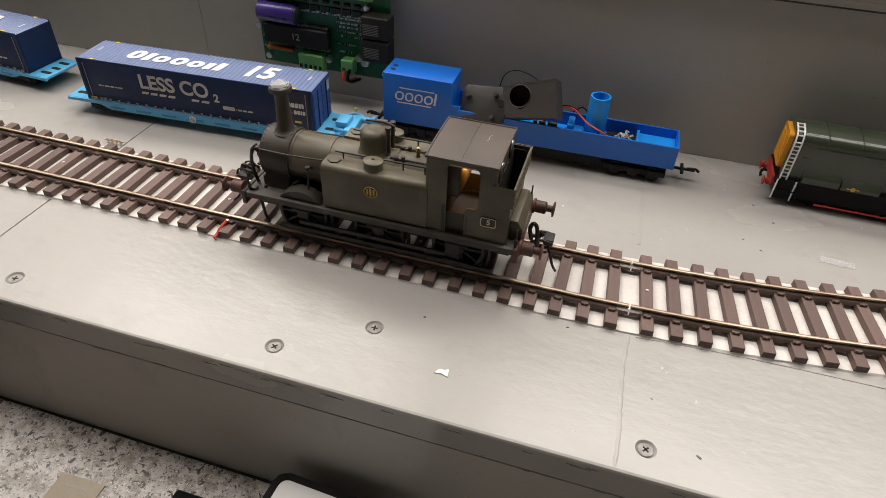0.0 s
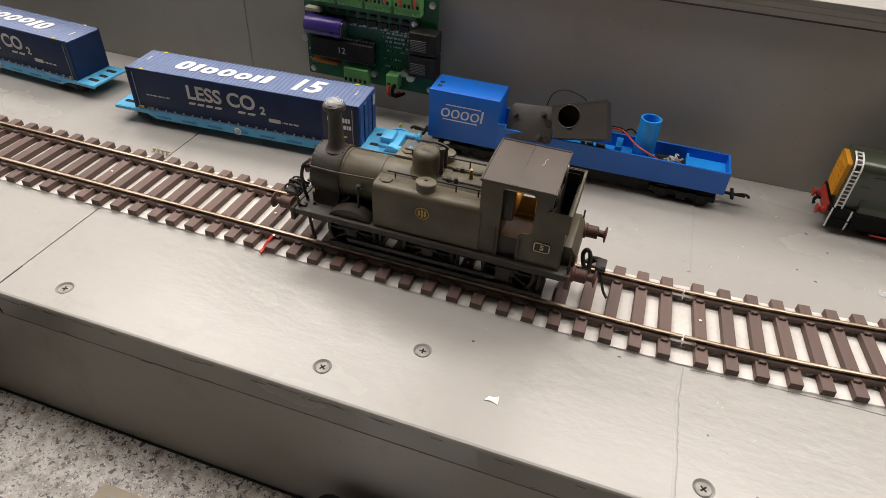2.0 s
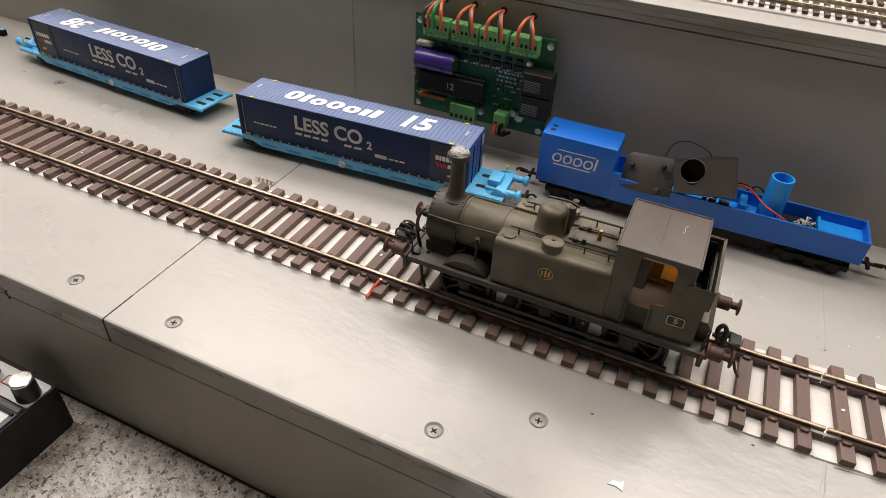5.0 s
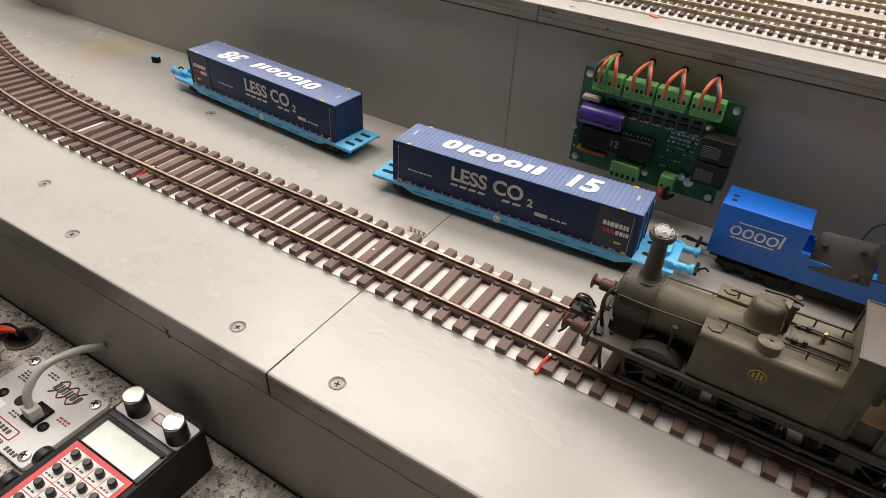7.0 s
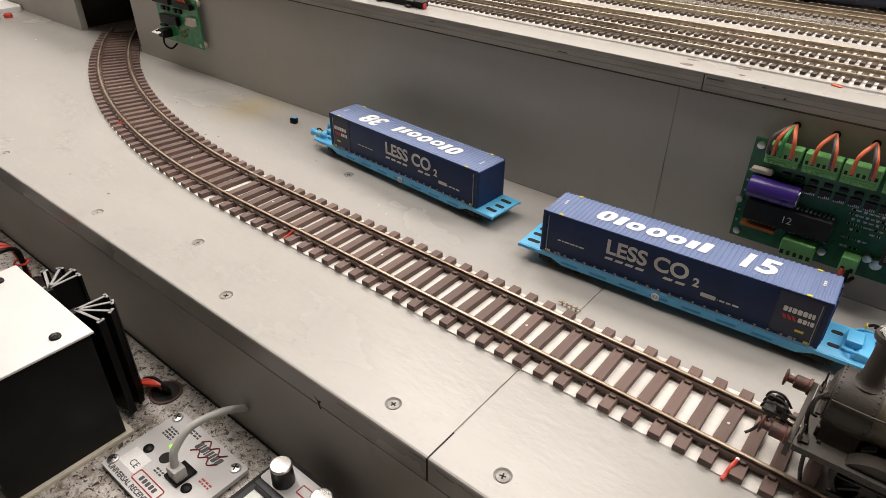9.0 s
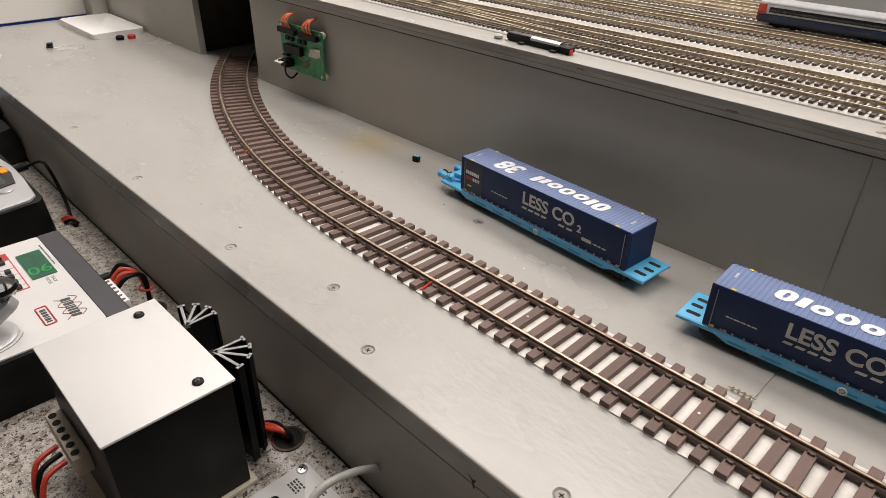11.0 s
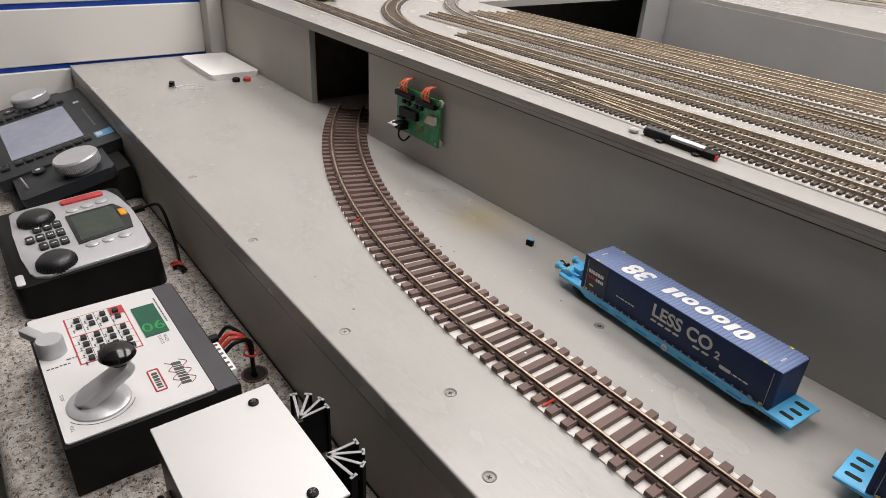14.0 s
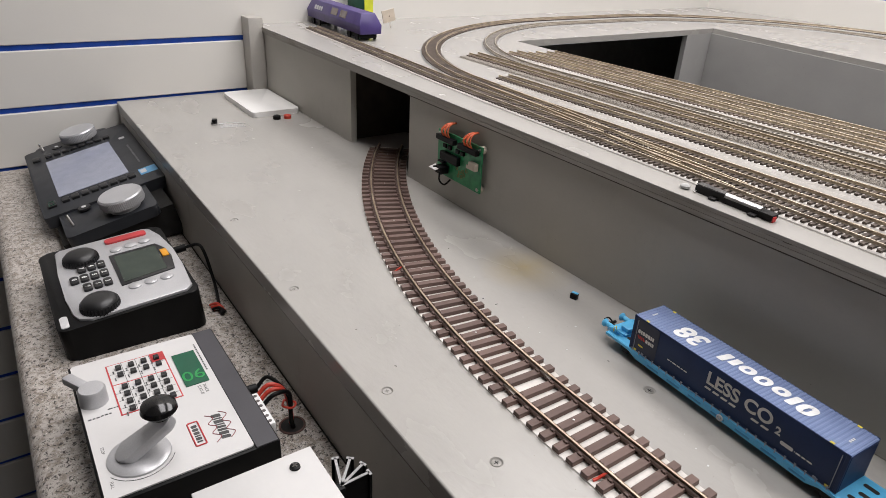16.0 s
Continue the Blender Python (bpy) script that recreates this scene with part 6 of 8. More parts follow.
for x0 in (-0.069, 0.072):
    b = bmesh.new()
    for s_ in (-1, 1):
        box(x0 - 0.02, x0 + 0.02, s_ * 0.0098 - 0.0012, s_ * 0.0098 + 0.0012, 0.0045, 0.0085, 0.0006, into=b)
        for q in (-0.012, 0, 0.012):
            box(x0 + q - 0.003, x0 + q + 0.003, s_ * 0.0108 - 0.001, s_ * 0.0108 + 0.001, 0.003, 0.0085, 0.0006, into=b)
    part("bogie_frame", b, M_BLACK_MATT, cl)
    for q in (-0.012, 0.012):
        for s_ in (-1, 1):
            b = lathe([(0.0055, 0), (0.0055, 0.0006), (0.0050, 0.0008), (0.0050, 0.0026), (0, 0.003)], m=Matrix.Translation((x0 + q, s_ * 0.0072, 0.0055)) @ Matrix.Rotation(radians(-90 * s_), 4, "X"), seg=18)
            part("wheel", b, M_BLACK_MATT, cl)
for s_ in (-1, 1):
    b = bmesh.new()
    box(*sorted((s_ * 0.092, s_ * 0.110)), -0.0010, 0.0010, 0.0070, 0.0084, 0.0003, into=b)
    box(*sorted((s_ * 0.1010, s_ * 0.1030)), -0.0055, 0.0055, 0.0066, 0.0088, 0.0004, into=b)
    tube([(s_ * 0.105, 0, 0.0082), (s_ * 0.110, 0, 0.0088), (s_ * 0.1125, 0, 0.0072)], 0.0009, into=b)
    part("hook_coupling", b, M_BLACK_MATT, cl)

# ---------------------------------------------------------------- green diesel shunter
M_GREEN = material("brunswick_green_paint", (0.046, 0.058, 0.036), (0.036, 0.047, 0.029), 0.30, scale=40, grain=900, bump=0.05, coat=0.3)
M_ORANGE = material("warning_yellow_paint", (0.72, 0.32, 0.015), (0.66, 0.29, 0.015), 0.42)
M_REDBEAM = material("red_beam_paint", (0.42, 0.035, 0.025), (0.36, 0.03, 0.02), 0.45)
dsl = thing("diesel_shunter", "dark green model diesel shunter with yellow nose and white ladder", "locomotive", loc=(0.4595, 0.2327, 0), rz=-0.5)
dsl.scale = (1.0, 1.0, 1.06)
hw = 0.0128
prof = [(-hw, 0.0165), (hw, 0.0165), *arc(hw - 0.0048, 0.0398, 0.0048, 0, 75, 6), (0.004, 0.0454), (-0.004, 0.0454), *arc(-hw + 0.0048, 0.0398, 0.0048, 105, 180, 6)]
hd = part("hood", prism(prof, "x", -0.0540, 0.03, 0.0004), M_GREEN, dsl, "glossy green engine hood")
b = bmesh.new()
for x in (-0.036, -0.018, 0.001, 0.018):
    tube([(x, u, v) for u, v in prof[2:-1]], 0.0004, 6, b, 0)
part("hood_seams", b, M_GREEN, hd)
b = bmesh.new()
for x0, x1, z in ((-0.0150, -0.0090, 0.0402), (-0.046, -0.041, 0.0310)):
    box(x0, x1, -hw - 0.0003, -hw + 0.0006, z - 0.0008, z + 0.0004, into=b)
box(-0.037, -0.025, -hw - 0.0004, -hw + 0.0002, 0.0398, 0.0402, into=b)
box(-0.0415, 0.028, -hw - 0.0005, -hw + 0.0002, 0.0374, 0.0379, into=b)
part("door_seams", b, M_GREEN, hd)
part("cab", box(0.03, 0.056, -0.0148, 0.0148, 0.0165, 0.052, 0.001), M_GREEN, dsl)
ns = part("nose_panel", prism(rounded(-0.0095, 0.0095, 0.0205, 0.0422, 0.002), "x", -0.0566, -0.0540), M_ORANGE, dsl, "yellow radiator front")
b = bmesh.new()
for k in range(9):
    box(-0.0570, -0.0565, -0.0070, 0.0070, 0.0232 + k * 0.0018, 0.0245 + k * 0.0018, into=b)
part("grille_slats", b, M_ORANGE, ns)
ld = bmesh.new()
climb = [(-0.0146, 0.0168), (-0.0146, 0.0300), (-0.0144, 0.0395), (-0.0128, 0.0435), (-0.0090, 0.0458), (-0.0030, 0.0465)]
for x in (-0.0537, -0.0500):
    tube([(x, y, z) for y, z in climb], 0.0005, 6, ld)
for k in range(10):
    z = 0.0185 + k * 0.0024
    tube([(-0.0537, -0.0145, z), (-0.0500, -0.0145, z)], 0.0004, 6, ld, 0)
for y, z in ((-0.0128, 0.0436), (-0.0102, 0.0452), (-0.0070, 0.0461), (-0.0036, 0.0465)):
    tube([(-0.0537, y, z), (-0.0500, y, z)], 0.0004, 6, ld, 0)
part("ladder", ld, M_WHITE, dsl, "white wire ladder curving over the hood")
part("running_plate", box(-0.056, 0.058, -0.0152, 0.0152, 0.0140, 0.0166, 0.0003), M_BLACK, dsl)
lid = [(-0.0122, 0.0166), (-0.0156, 0.0166), (-0.0156, 0.0206), (-0.0148, 0.0216), (-0.0122, 0.0244)]
part("battery_box", prism(lid, "x", -0.0420, -0.0212, 0.0004), M_GREEN, dsl)
b2 = part("tool_locker", prism([(y, z if z < 0.017 else z - 0.0016) for y, z in lid], "x", -0.0204, 0.0008, 0.0004), M_GREEN, dsl)
b = bmesh.new()
cyl((-0.0138, -0.0157, 0.0184), (-0.0138, -0.0159, 0.0184), 0.0013, seg=18, into=b)
box(-0.0173, -0.0103, -0.01585, -0.0156, 0.0182, 0.0187, into=b)
part("crest", b, M_GOLD, b2, "small gold crest")
bm2 = part("buffer_beam", box(-0.0572, -0.0555, -0.0120, 0.0120, 0.0095, 0.0165, 0.0003), M_REDBEAM, dsl, "red buffer beam")
for y in (-0.0095, 0.0095):
    b = lathe([(0.0021, 0), (0.0021, 0.002), (0.0014, 0.0024), (0.0014, 0.0032), (0.0028, 0.0037), (0.0028, 0.0044), (0, 0.0047)], m=Matrix.Translation((-0.0568, y, 0.0112)) @ Matrix.Rotation(radians(-90), 4, "Y"), seg=18)
    part("buffer", b, M_REDBEAM, bm2)
b = bmesh.new()
tube([(-0.0585, 0.0, 0.013), (-0.0605, 0.0, 0.0128), (-0.0615, 0, 0.0105), (-0.0605, 0, 0.009)], 0.0008, into=b)
tube([(-0.0585, 0.004, 0.012), (-0.0605, 0.0045, 0.010), (-0.060, 0.0045, 0.006)], 0.0006, into=b)
part("brake_hose", b, M_BLACK, bm2)
b = bmesh.new()
for x in (-0.0545, -0.0440):
    tube([(x, -0.0152, 0.0040), (x, -0.0154, 0.0165)], 0.0005, 6, b, 0)
part("step_rail", b, M_WHITE, dsl, "white step edging")
b = bmesh.new()
box(-0.0545, -0.0440, -0.0150, -0.0125, 0.0040, 0.0140, into=b)
box(-0.0535, -0.043, -0.0160, -0.0150, 0.0095, 0.0102, into=b)
part("steps", b, M_BLACK, dsl)
part("frame", box(-0.042, 0.055, -0.0145, -0.0125, 0.0055, 0.0140, 0.0004), M_BLACK, dsl)
part("frame", box(-0.055, 0.055, 0.0125, 0.0145, 0.0055, 0.0140, 0.0004), M_BLACK, dsl)
part("rod", box(-0.030, 0.034, -0.0160, -0.0152, 0.0040, 0.0050, 0.0003), M_REDBEAM, dsl, "red coupling rod")
for x in (-0.030, 0.002, 0.034):
    for s_ in (-1, 1):
        b = lathe([(0.0088, 0), (0.0088, 0.0006), (0.008, 0.0008), (0.008, 0.003), (0, 0.0034)], m=Matrix.Translation((x, s_ * 0.0075, 0.0088)) @ Matrix.Rotation(radians(-90 * s_), 4, "X"), seg=22)
        part("wheel", b, M_BLACK, dsl)

# ---------------------------------------------------------------- circuit boards on the wall
M_PCB = material("green_circuit_board", (0.006, 0.13, 0.055), (0.004, 0.085, 0.037), 0.32, scale=150, grain=1500, bump=0.1)
M_TERM = material("green_terminal_plastic", (0.20, 0.52, 0.18), (0.155, 0.43, 0.14), 0.45)
M_CAP = material("violet_capacitor_sleeve", (0.045, 0.020, 0.20), (0.038, 0.016, 0.17), 0.3)
M_WIRE_O = material("orange_wire", (0.80, 0.17, 0.07), rough=0.45)
M_WIRE_G = material("green_wire", (0.05, 0.36, 0.10), rough=0.45)
M_WIRE_B = material("grey_wire", (0.10, 0.09, 0.085), rough=0.5)
M_RESN = material("orange_resistor_array", (0.50, 0.16, 0.03), rough=0.45)
M_SOCKET = material("dusty_black_socket", (0.024, 0.021, 0.019), (0.015, 0.0135, 0.0125), 0.5, scale=150, spec=0.3)
M_CHIP = material("dull_black_chip", (0.020, 0.020, 0.020), (0.014, 0.014, 0.014), 0.45, scale=200, spec=0.35)
M_CONTACT = material("dull_grey_contact", (0.26, 0.25, 0.235), rough=0.5)
M_CREAM = material("cream_part", (0.62, 0.54, 0.44), rough=0.5)

YB = 0.2505
pcb = thing("circuit_board", "large green circuit board with terminals screwed to the grey wall", "circuit board", loc=(0.0955, YB, 0.0555))


def face(x0, x1, z0, z1, d0, d1, bevel=0.0, into=None):
    """A block on the front of a board: x and z across it, d its stand-off towards the room."""
    return box(x0, x1, -d1, -d0, z0, z1, bevel, 1, into)


part("board", face(-0.0495, 0.0495, -0.0335, 0.0335, -0.0008, 0.0008), M_PCB, pcb)
b = bmesh.new()
for x in (-0.0455, 0.0455):
    for z in (-0.0295, 0.0295):
        cyl((x, 0.0064, z), (x, 0.0008, z), 0.0022, seg=12, into=b)
part("standoffs", b, M_STEEL, pcb)
for x in (-0.0455, 0.0455):
    for z in (-0.0295, 0.0295):
        s2 = part("fixing_screw", lathe([(0.0024, 0), (0.0022, 0.0012), (0.0008, 0.0014)], m=Matrix.Translation((x, -0.0008, z)) @ Matrix.Rotation(radians(90), 4, "X"), seg=16), M_STEEL, pcb)
hole_x = (-0.0325, -0.0115, 0.0085, 0.0285)
for k, cx in enumerate((-0.0315, -0.0110, 0.0090, 0.0300)):
    t = part("terminal_block", face(cx - 0.0094, cx + 0.0094, 0.0262, 0.0345, 0.0008, 0.0080, 0.0006), M_TERM, pcb, "green screw terminal block")
    b = bmesh.new()
    face(cx - 0.0093, cx + 0.0093, 0.0222, 0.0262, 0.0008, 0.0074, 0.0004, b)
    for j in range(6):
        xx = cx - 0.0075 + j * 0.003
        face(xx - 0.0011, xx + 0.0011, 0.0226, 0.0246, 0.0074, 0.0082, 0.0003, b)
    part("terminal_plug", b, M_TERM, t)
    b = bmesh.new()
    for j in range(6):
        xx = cx - 0.0075 + j * 0.003
        part("terminal_slot", face(xx - 0.0008, xx + 0.0008, 0.0276, 0.0298, 0.0078, 0.0082), M_GAP, t)
    hx = hole_x[k] + 0.001
    hb = part("wall_hole", cyl((hx, 0.0061, 0.0432), (hx, 0.0066, 0.0432), 0.0022, seg=18), M_GAP, pcb)
    sets = (((-0.0050, M_WIRE_O), (-0.0015, M_WIRE_G), (0.0045, M_WIRE_O), (-0.0085, M_WIRE_B)) if k == 0 else ((-0.0045, M_WIRE_O), (0.0055, M_WIRE_O), (0.0045, M_WIRE_B)))
    for dx, mt in sets:
        b = tube([(hx, 0.0060, 0.0432), (hx + dx * 0.35, -0.003, 0.0435), (cx + dx * 0.85, -0.0088, 0.0395), (cx + dx, -0.0092, 0.0330), (cx + dx, -0.0078, 0.0286)], 0.00115, 8)
        part("wire", b, mt, pcb)
cp = part("capacitor", cyl((-0.0445, -0.0075, 0.0060), (-0.0165, -0.0075, 0.0060), 0.0066, seg=32, bevel=0.0008), M_CAP, pcb, "violet sleeved capacitor")
part("capacitor_end", cyl((-0.0165, -0.0075, 0.0060), (-0.0162, -0.0075, 0.0060), 0.0056, seg=28), M_STEEL, cp)
part("white_block", face(-0.0465, -0.0345, 0.0138, 0.0166, 0.0008, 0.006, 0.0005), M_CREAM, pcb)
ch_ = part("main_chip", face(-0.0438, 0.0052, -0.0165, -0.0030, 0.0025, 0.0078, 0.0006), M_CHIP, pcb, "long black chip in a socket")
b = bmesh.new()
for k in range(20):
    x = -0.0422 + k * 0.00242
    for z in (-0.0176, -0.0019):
        face(x - 0.0006, x + 0.0006, z - 0.0006, z + 0.0006, 0.0008, 0.0045, 0, b)
part("chip_pins", b, M_STEEL, ch_)
lettering("12", 0.0065, Matrix.Translation((-0.0190, -0.0079, -0.0098)) @ Matrix.Rotation(radians(90), 4, "X"), M_PRINT_GREY, "chip_number", ch_)
part("resistor_array", face(-0.0440, -0.0235, -0.0225, -0.0200, 0.0008, 0.006, 0.0004), M_RESN, pcb)
for z0, z1 in ((-0.0010, 0.0142), (-0.0170, -0.0018)):
    jk = part("data_socket", face(0.0330, 0.0525, z0, z1, 0.0008, 0.0125, 0.0006), M_SOCKET, pcb, "black modular data socket")
    b = bmesh.new()
    for k in range(7):
        face(0.0345, 0.0455, z0 + 0.003 + k * 0.0011, z0 + 0.0034 + k * 0.0011, 0.0125, 0.0128, 0, b)
    part("socket_contacts", b, M_CONTACT, jk)
for x0, x1, z0, z1 in ((-0.0178, 0.0008, -0.0322, -0.0208), (0.0150, 0.0242, -0.0305, -0.0203)):
    t = part("terminal_block", face(x0, x1, z0, z1, 0.0008, 0.009, 0.0006), M_TERM, pcb, "green screw terminal block")
    b = bmesh.new()
    n = max(2, int((x1 - x0) / 0.0034))
    for j in range(n):
        xx = x0 + (j + 0.5) * (x1 - x0) / n
        part("terminal_slot", face(xx - 0.0010, xx + 0.0010, z0 + 0.0015, z0 + 0.0042, 0.0089, 0.0093), M_GAP, t)
for dx, mt in ((0.0175, M_RED), (0.0207, M_BLACK)):
    b = tube([(dx, -0.0085, -0.028), (dx, -0.011, -0.033), (dx + 0.001, -0.006, -0.037), (dx + 0.003, 0.004, -0.039)], 0.0012)
    part("wire", b, mt, pcb)
for x, z, r in ((0.0040, -0.0240, 0.0024), (0.0268, -0.0195, 0.0024), (0.0318, -0.0215, 0.0032), (0.0345, 0.0165, 0.0022), (-0.0485, -0.0065, 0.0022)):
    part("small_capacitor", cyl((x, -0.0008, z), (x, -0.0052, z), r, seg=18, bevel=0.0003), M_STEEL, pcb)
rn = random.Random(8)
c_ = bmesh.new()
for k in range(9):
    for q in range(2):
        x = -0.030 + k * 0.0078 + q * 0.003
        part("driver_chip", face(x - 0.0016, x + 0.0016, 0.0085 + 0.001 * q, 0.0128, 0.0008, 0.0022), M_CHIP, pcb)
        for j in range(3):
            face(x - 0.0012 + j * 0.0010, x - 0.0008 + j * 0.0010, 0.0072, 0.0086, 0.0008, 0.0012, 0, c_)
    x = -0.028 + k * 0.0078
    part("coil", face(x - 0.0024, x + 0.0024, 0.0148, 0.0170, 0.0008, 0.0026, 0.0005), M_CHIP, pcb)
for row, (z, n, x0, dx) in enumerate(((0.0060, 7, 0.0115, 0.0030), (0.0030, 8, 0.0112, 0.0026), (0.0002, 6, 0.0125, 0.0032), (-0.0030, 7, 0.0118, 0.0027), (-0.0062, 5, 0.0135, 0.0036), (-0.0120, 5, 0.0112, 0.0028), (-0.0175, 4, 0.0120, 0.0024))):
    for k in range(n):
        if rn.random() < 0.8:
            x, w_, h_ = x0 + k * dx + rn.uniform(-0.0003, 0.0003), *rn.choice(((0.0007, 0.0004), (0.0004, 0.0007), (0.0005, 0.0005)))
            part("resistor", face(x - w_, x + w_, z - h_, z + h_, 0.0008, 0.0015), rn.choice((M_BLACK, M_PRINT_GREY, M_STEEL)), pcb)
            for q in (-1, 1):
                face(x + q * w_ * 1.5 - 0.0002, x + q * w_ * 1.5 + 0.0002, z - h_, z + h_, 0.0008, 0.0012, 0, c_)
for k in range(6):
    z = -0.022 + 0.007 * k
    face(-0.0482, -0.0470, z - 0.0005, z + 0.0005, 0.0008, 0.0014, 0, c_)
part("solder_work", c_, M_STEEL, pcb, "bright small components")

M_PCB_PALE = material("pale_green_circuit_board", (0.040, 0.30, 0.12), (0.022, 0.20, 0.08), 0.32, scale=150, grain=1500, bump=0.1)
pc2 = thing("small_circuit_board", "small green circuit board with two ribbon plugs on the wall", "circuit board", loc=(-0.5845, YB - 0.001, 0.0600))
part("board", face(-0.042, 0.042, -0.0265, 0.0265, -0.0008, 0.0008), M_PCB_PALE, pc2)
for x in (-0.038, 0.038):
    for z in (-0.0225, 0.0225):
        part("fixing_screw", cyl((x, 0.0074, z), (x, -0.0020, z), 0.0020, seg=12), M_STEEL, pc2)
for cx in (-0.022, 0.0205):
    pg = part("ribbon_plug", face(cx - 0.0172, cx + 0.0172, 0.0160, 0.0222, 0.0008, 0.0068, 0.0005), M_BLACK, pc2, "black ribbon cable plug")
    b = bmesh.new()
    for j in range(7):
        dx = (j - 3) * 0.0022
        tube([(cx + dx, -0.0042, 0.0220), (cx + dx * (0.95 + 0.05 * (j % 2)), -0.0065 - 0.0012 * (j % 3), 0.0295), (cx + dx * 0.5 + 0.001, -0.002 - 0.001 * (j % 2), 0.0360), (cx + dx * 0.2 + 0.002, 0.0070, 0.0372)], 0.0008, 7, b)
    part("ribbon_wires", b, M_WIRE_O, pg, "orange wires")
part("chip", face(-0.030, 0.004, -0.0060, 0.0040, 0.0008, 0.0065, 0.0006), M_BLACK, pc2)
b = face(0.0245, 0.0375, -0.0015, 0.0072, 0.0008, 0.0062, 0.0006)
face(0.0195, 0.0248, -0.0022, 0.0022, 0.0008, 0.0050, 0.0005, b)
part("white_plug", b, M_CREAM, pc2, "cream plug")
for x, z in ((0.038, 0.0225), (0.038, -0.0225), (-0.038, 0.0225)):
    part("spacer", cyl((x, 0.0045, z), (x, 0.0009, z), 0.0042, seg=16), M_CREAM, pc2, "pale plastic spacer behind the board")
b = bmesh.new()
for k in range(4):
    x = -0.026 + k * 0.0095 + (0.006 if k > 1 else 0)
    face(x - 0.003, x + 0.003, 0.0080, 0.0125, 0.0008, 0.0035, 0.0004, b)
part("small_chips", b, M_BLACK, pc2)
b = bmesh.new()
for k in range(7):
    x, z = (-0.002, 0.003, 0.009, 0.001, 0.007, 0.012, 0.016)[k], (-0.010, -0.0135, -0.011, -0.018, -0.0175, -0.0145, -0.008)[k]
    bar_ring(x, z, -0.0010, 0.0018, 0.0004, into=b)
part("gold_pads", b, M_BRASS, pc2)
ks = part("regulator", face(-0.0300, -0.0175, -0.0215, -0.0125, 0.0008, 0.0125, 0.0008), M_BLACK, pc2, "black power regulator with a bent metal tab")
b = box(-0.0365, -0.0225, -0.0175, -0.0075, -0.0008, 0.0002, 0.0003, m=Matrix.Translation((0, 0, -0.0125)) @ Matrix.Rotation(radians(12), 4, "X"))
part("metal_tab", b, M_WHITE, ks, "pale metal tab with a hole")
part("tab_hole", cyl((-0.0300, -0.0135, -0.0148), (-0.0300, -0.0135, -0.0136), 0.0013, seg=12), M_BLACK, ks)
part("pin_block", face(-0.0345, -0.0240, -0.0105, -0.0085, 0.0008, 0.0060, 0.0004), M_BLACK, pc2)
b = tube([(-0.020, -0.012, -0.018), (-0.019, -0.013, -0.028), (-0.017, -0.007, -0.034), (-0.018, 0.002, -0.030)], 0.0011)
part("cable_loop", b, M_BLACK, pc2)

# ---------------------------------------------------------------- vehicles and oddments on the upper board
M_PURPLE = material("purple_coach_paint", (0.060, 0.038, 0.17), (0.05, 0.03, 0.145), 0.4)
M_WINDOW = material("dull_window_film", (0.26, 0.22, 0.19), rough=0.25)
M_COACH_BLUE = material("navy_coach_paint", (0.022, 0.035, 0.075), rough=0.3)
M_COACH_GREY = material("pale_coach_paint", (0.58, 0.60, 0.63), rough=0.35)
M_COACH_RED = material("red_coach_end", (0.55, 0.07, 0.04), rough=0.4)
M_PEBBLE = material("pale_grey_pebble", (0.42, 0.42, 0.41), (0.33, 0.325, 0.31), 0.8, scale=200)
M_DARKGREY = material("dusty_dark_grey_plastic", (0.075, 0.070, 0.066), (0.045, 0.042, 0.040), 0.6, scale=120)
M_COACH_ROOF = material("grey_coach_roof", (0.30, 0.30, 0.31), rough=0.5)
M_DARKGLASS = material("dark_glazing", (0.015, 0.016, 0.018), rough=0.12)
M_CARDGRN = material("green_card_box", (0.008, 0.11, 0.055), rough=0.5)
M_CARDYEL = material("yellow_card_flap", (0.72, 0.76, 0.04), rough=0.55)

PRS = 1.2
pr = thing("purple_railcar", "purple model railcar with pale windows standing near the wall", "railcar", loc=(-1.1273, 0.3723, TOP_Z), rz=-3)
prof = [(-0.016, 0.0095), (0.016, 0.0095), (0.0168, 0.021), (0.0105, 0.0365), (-0.0105, 0.0365), (-0.0168, 0.021)]
b = prism(prof, "x", -0.100, 0.100, 0.0010)
for v in b.verts:  # both ends slope back above the waist
    if abs(v.co.x) > 0.09 and v.co.z > 0.021:
        v.co.x -= math.copysign((v.co.z - 0.021) * 0.55, v.co.x)
part("body", b, M_PURPLE, pr)
b = bmesh.new()
for x in (0.006, 0.038):
    box(x - 0.0110, x + 0.0110, -0.0008, 0.0004, -0.0050, 0.0050, 0.0004, 1, into=b, m=Matrix.Translation((x * 0.0, -0.0137, 0.0288)) @ Matrix.Rotation(radians(-22), 4, "X"))
part("side_window", b, M_WINDOW, pr)
bars((0.007, 0.007, 0.007, 0.006), 0.0065, 0.0015, Matrix.Translation((-0.055, -0.0146, 0.0272)) @ Matrix.Rotation(radians(68), 4, "X"), M_PRINT_GREY, "wordmark", pr)
for x0 in (-0.07, 0.07):
    b = bmesh.new()
    box(x0 - 0.022, x0 + 0.022, -0.0125, 0.0125, 0.003, 0.0085, 0.001, into=b)
    for q in (-0.013, 0.013):
        for s_ in (-1, 1):
            cyl((x0 + q, s_ * 0.0125, 0.0055), (x0 + q, s_ * 0.0145, 0.0055), 0.0055, seg=18, into=b)
    part("bogie", b, M_BLACK, pr)
pr.scale = (PRS, PRS, PRS)
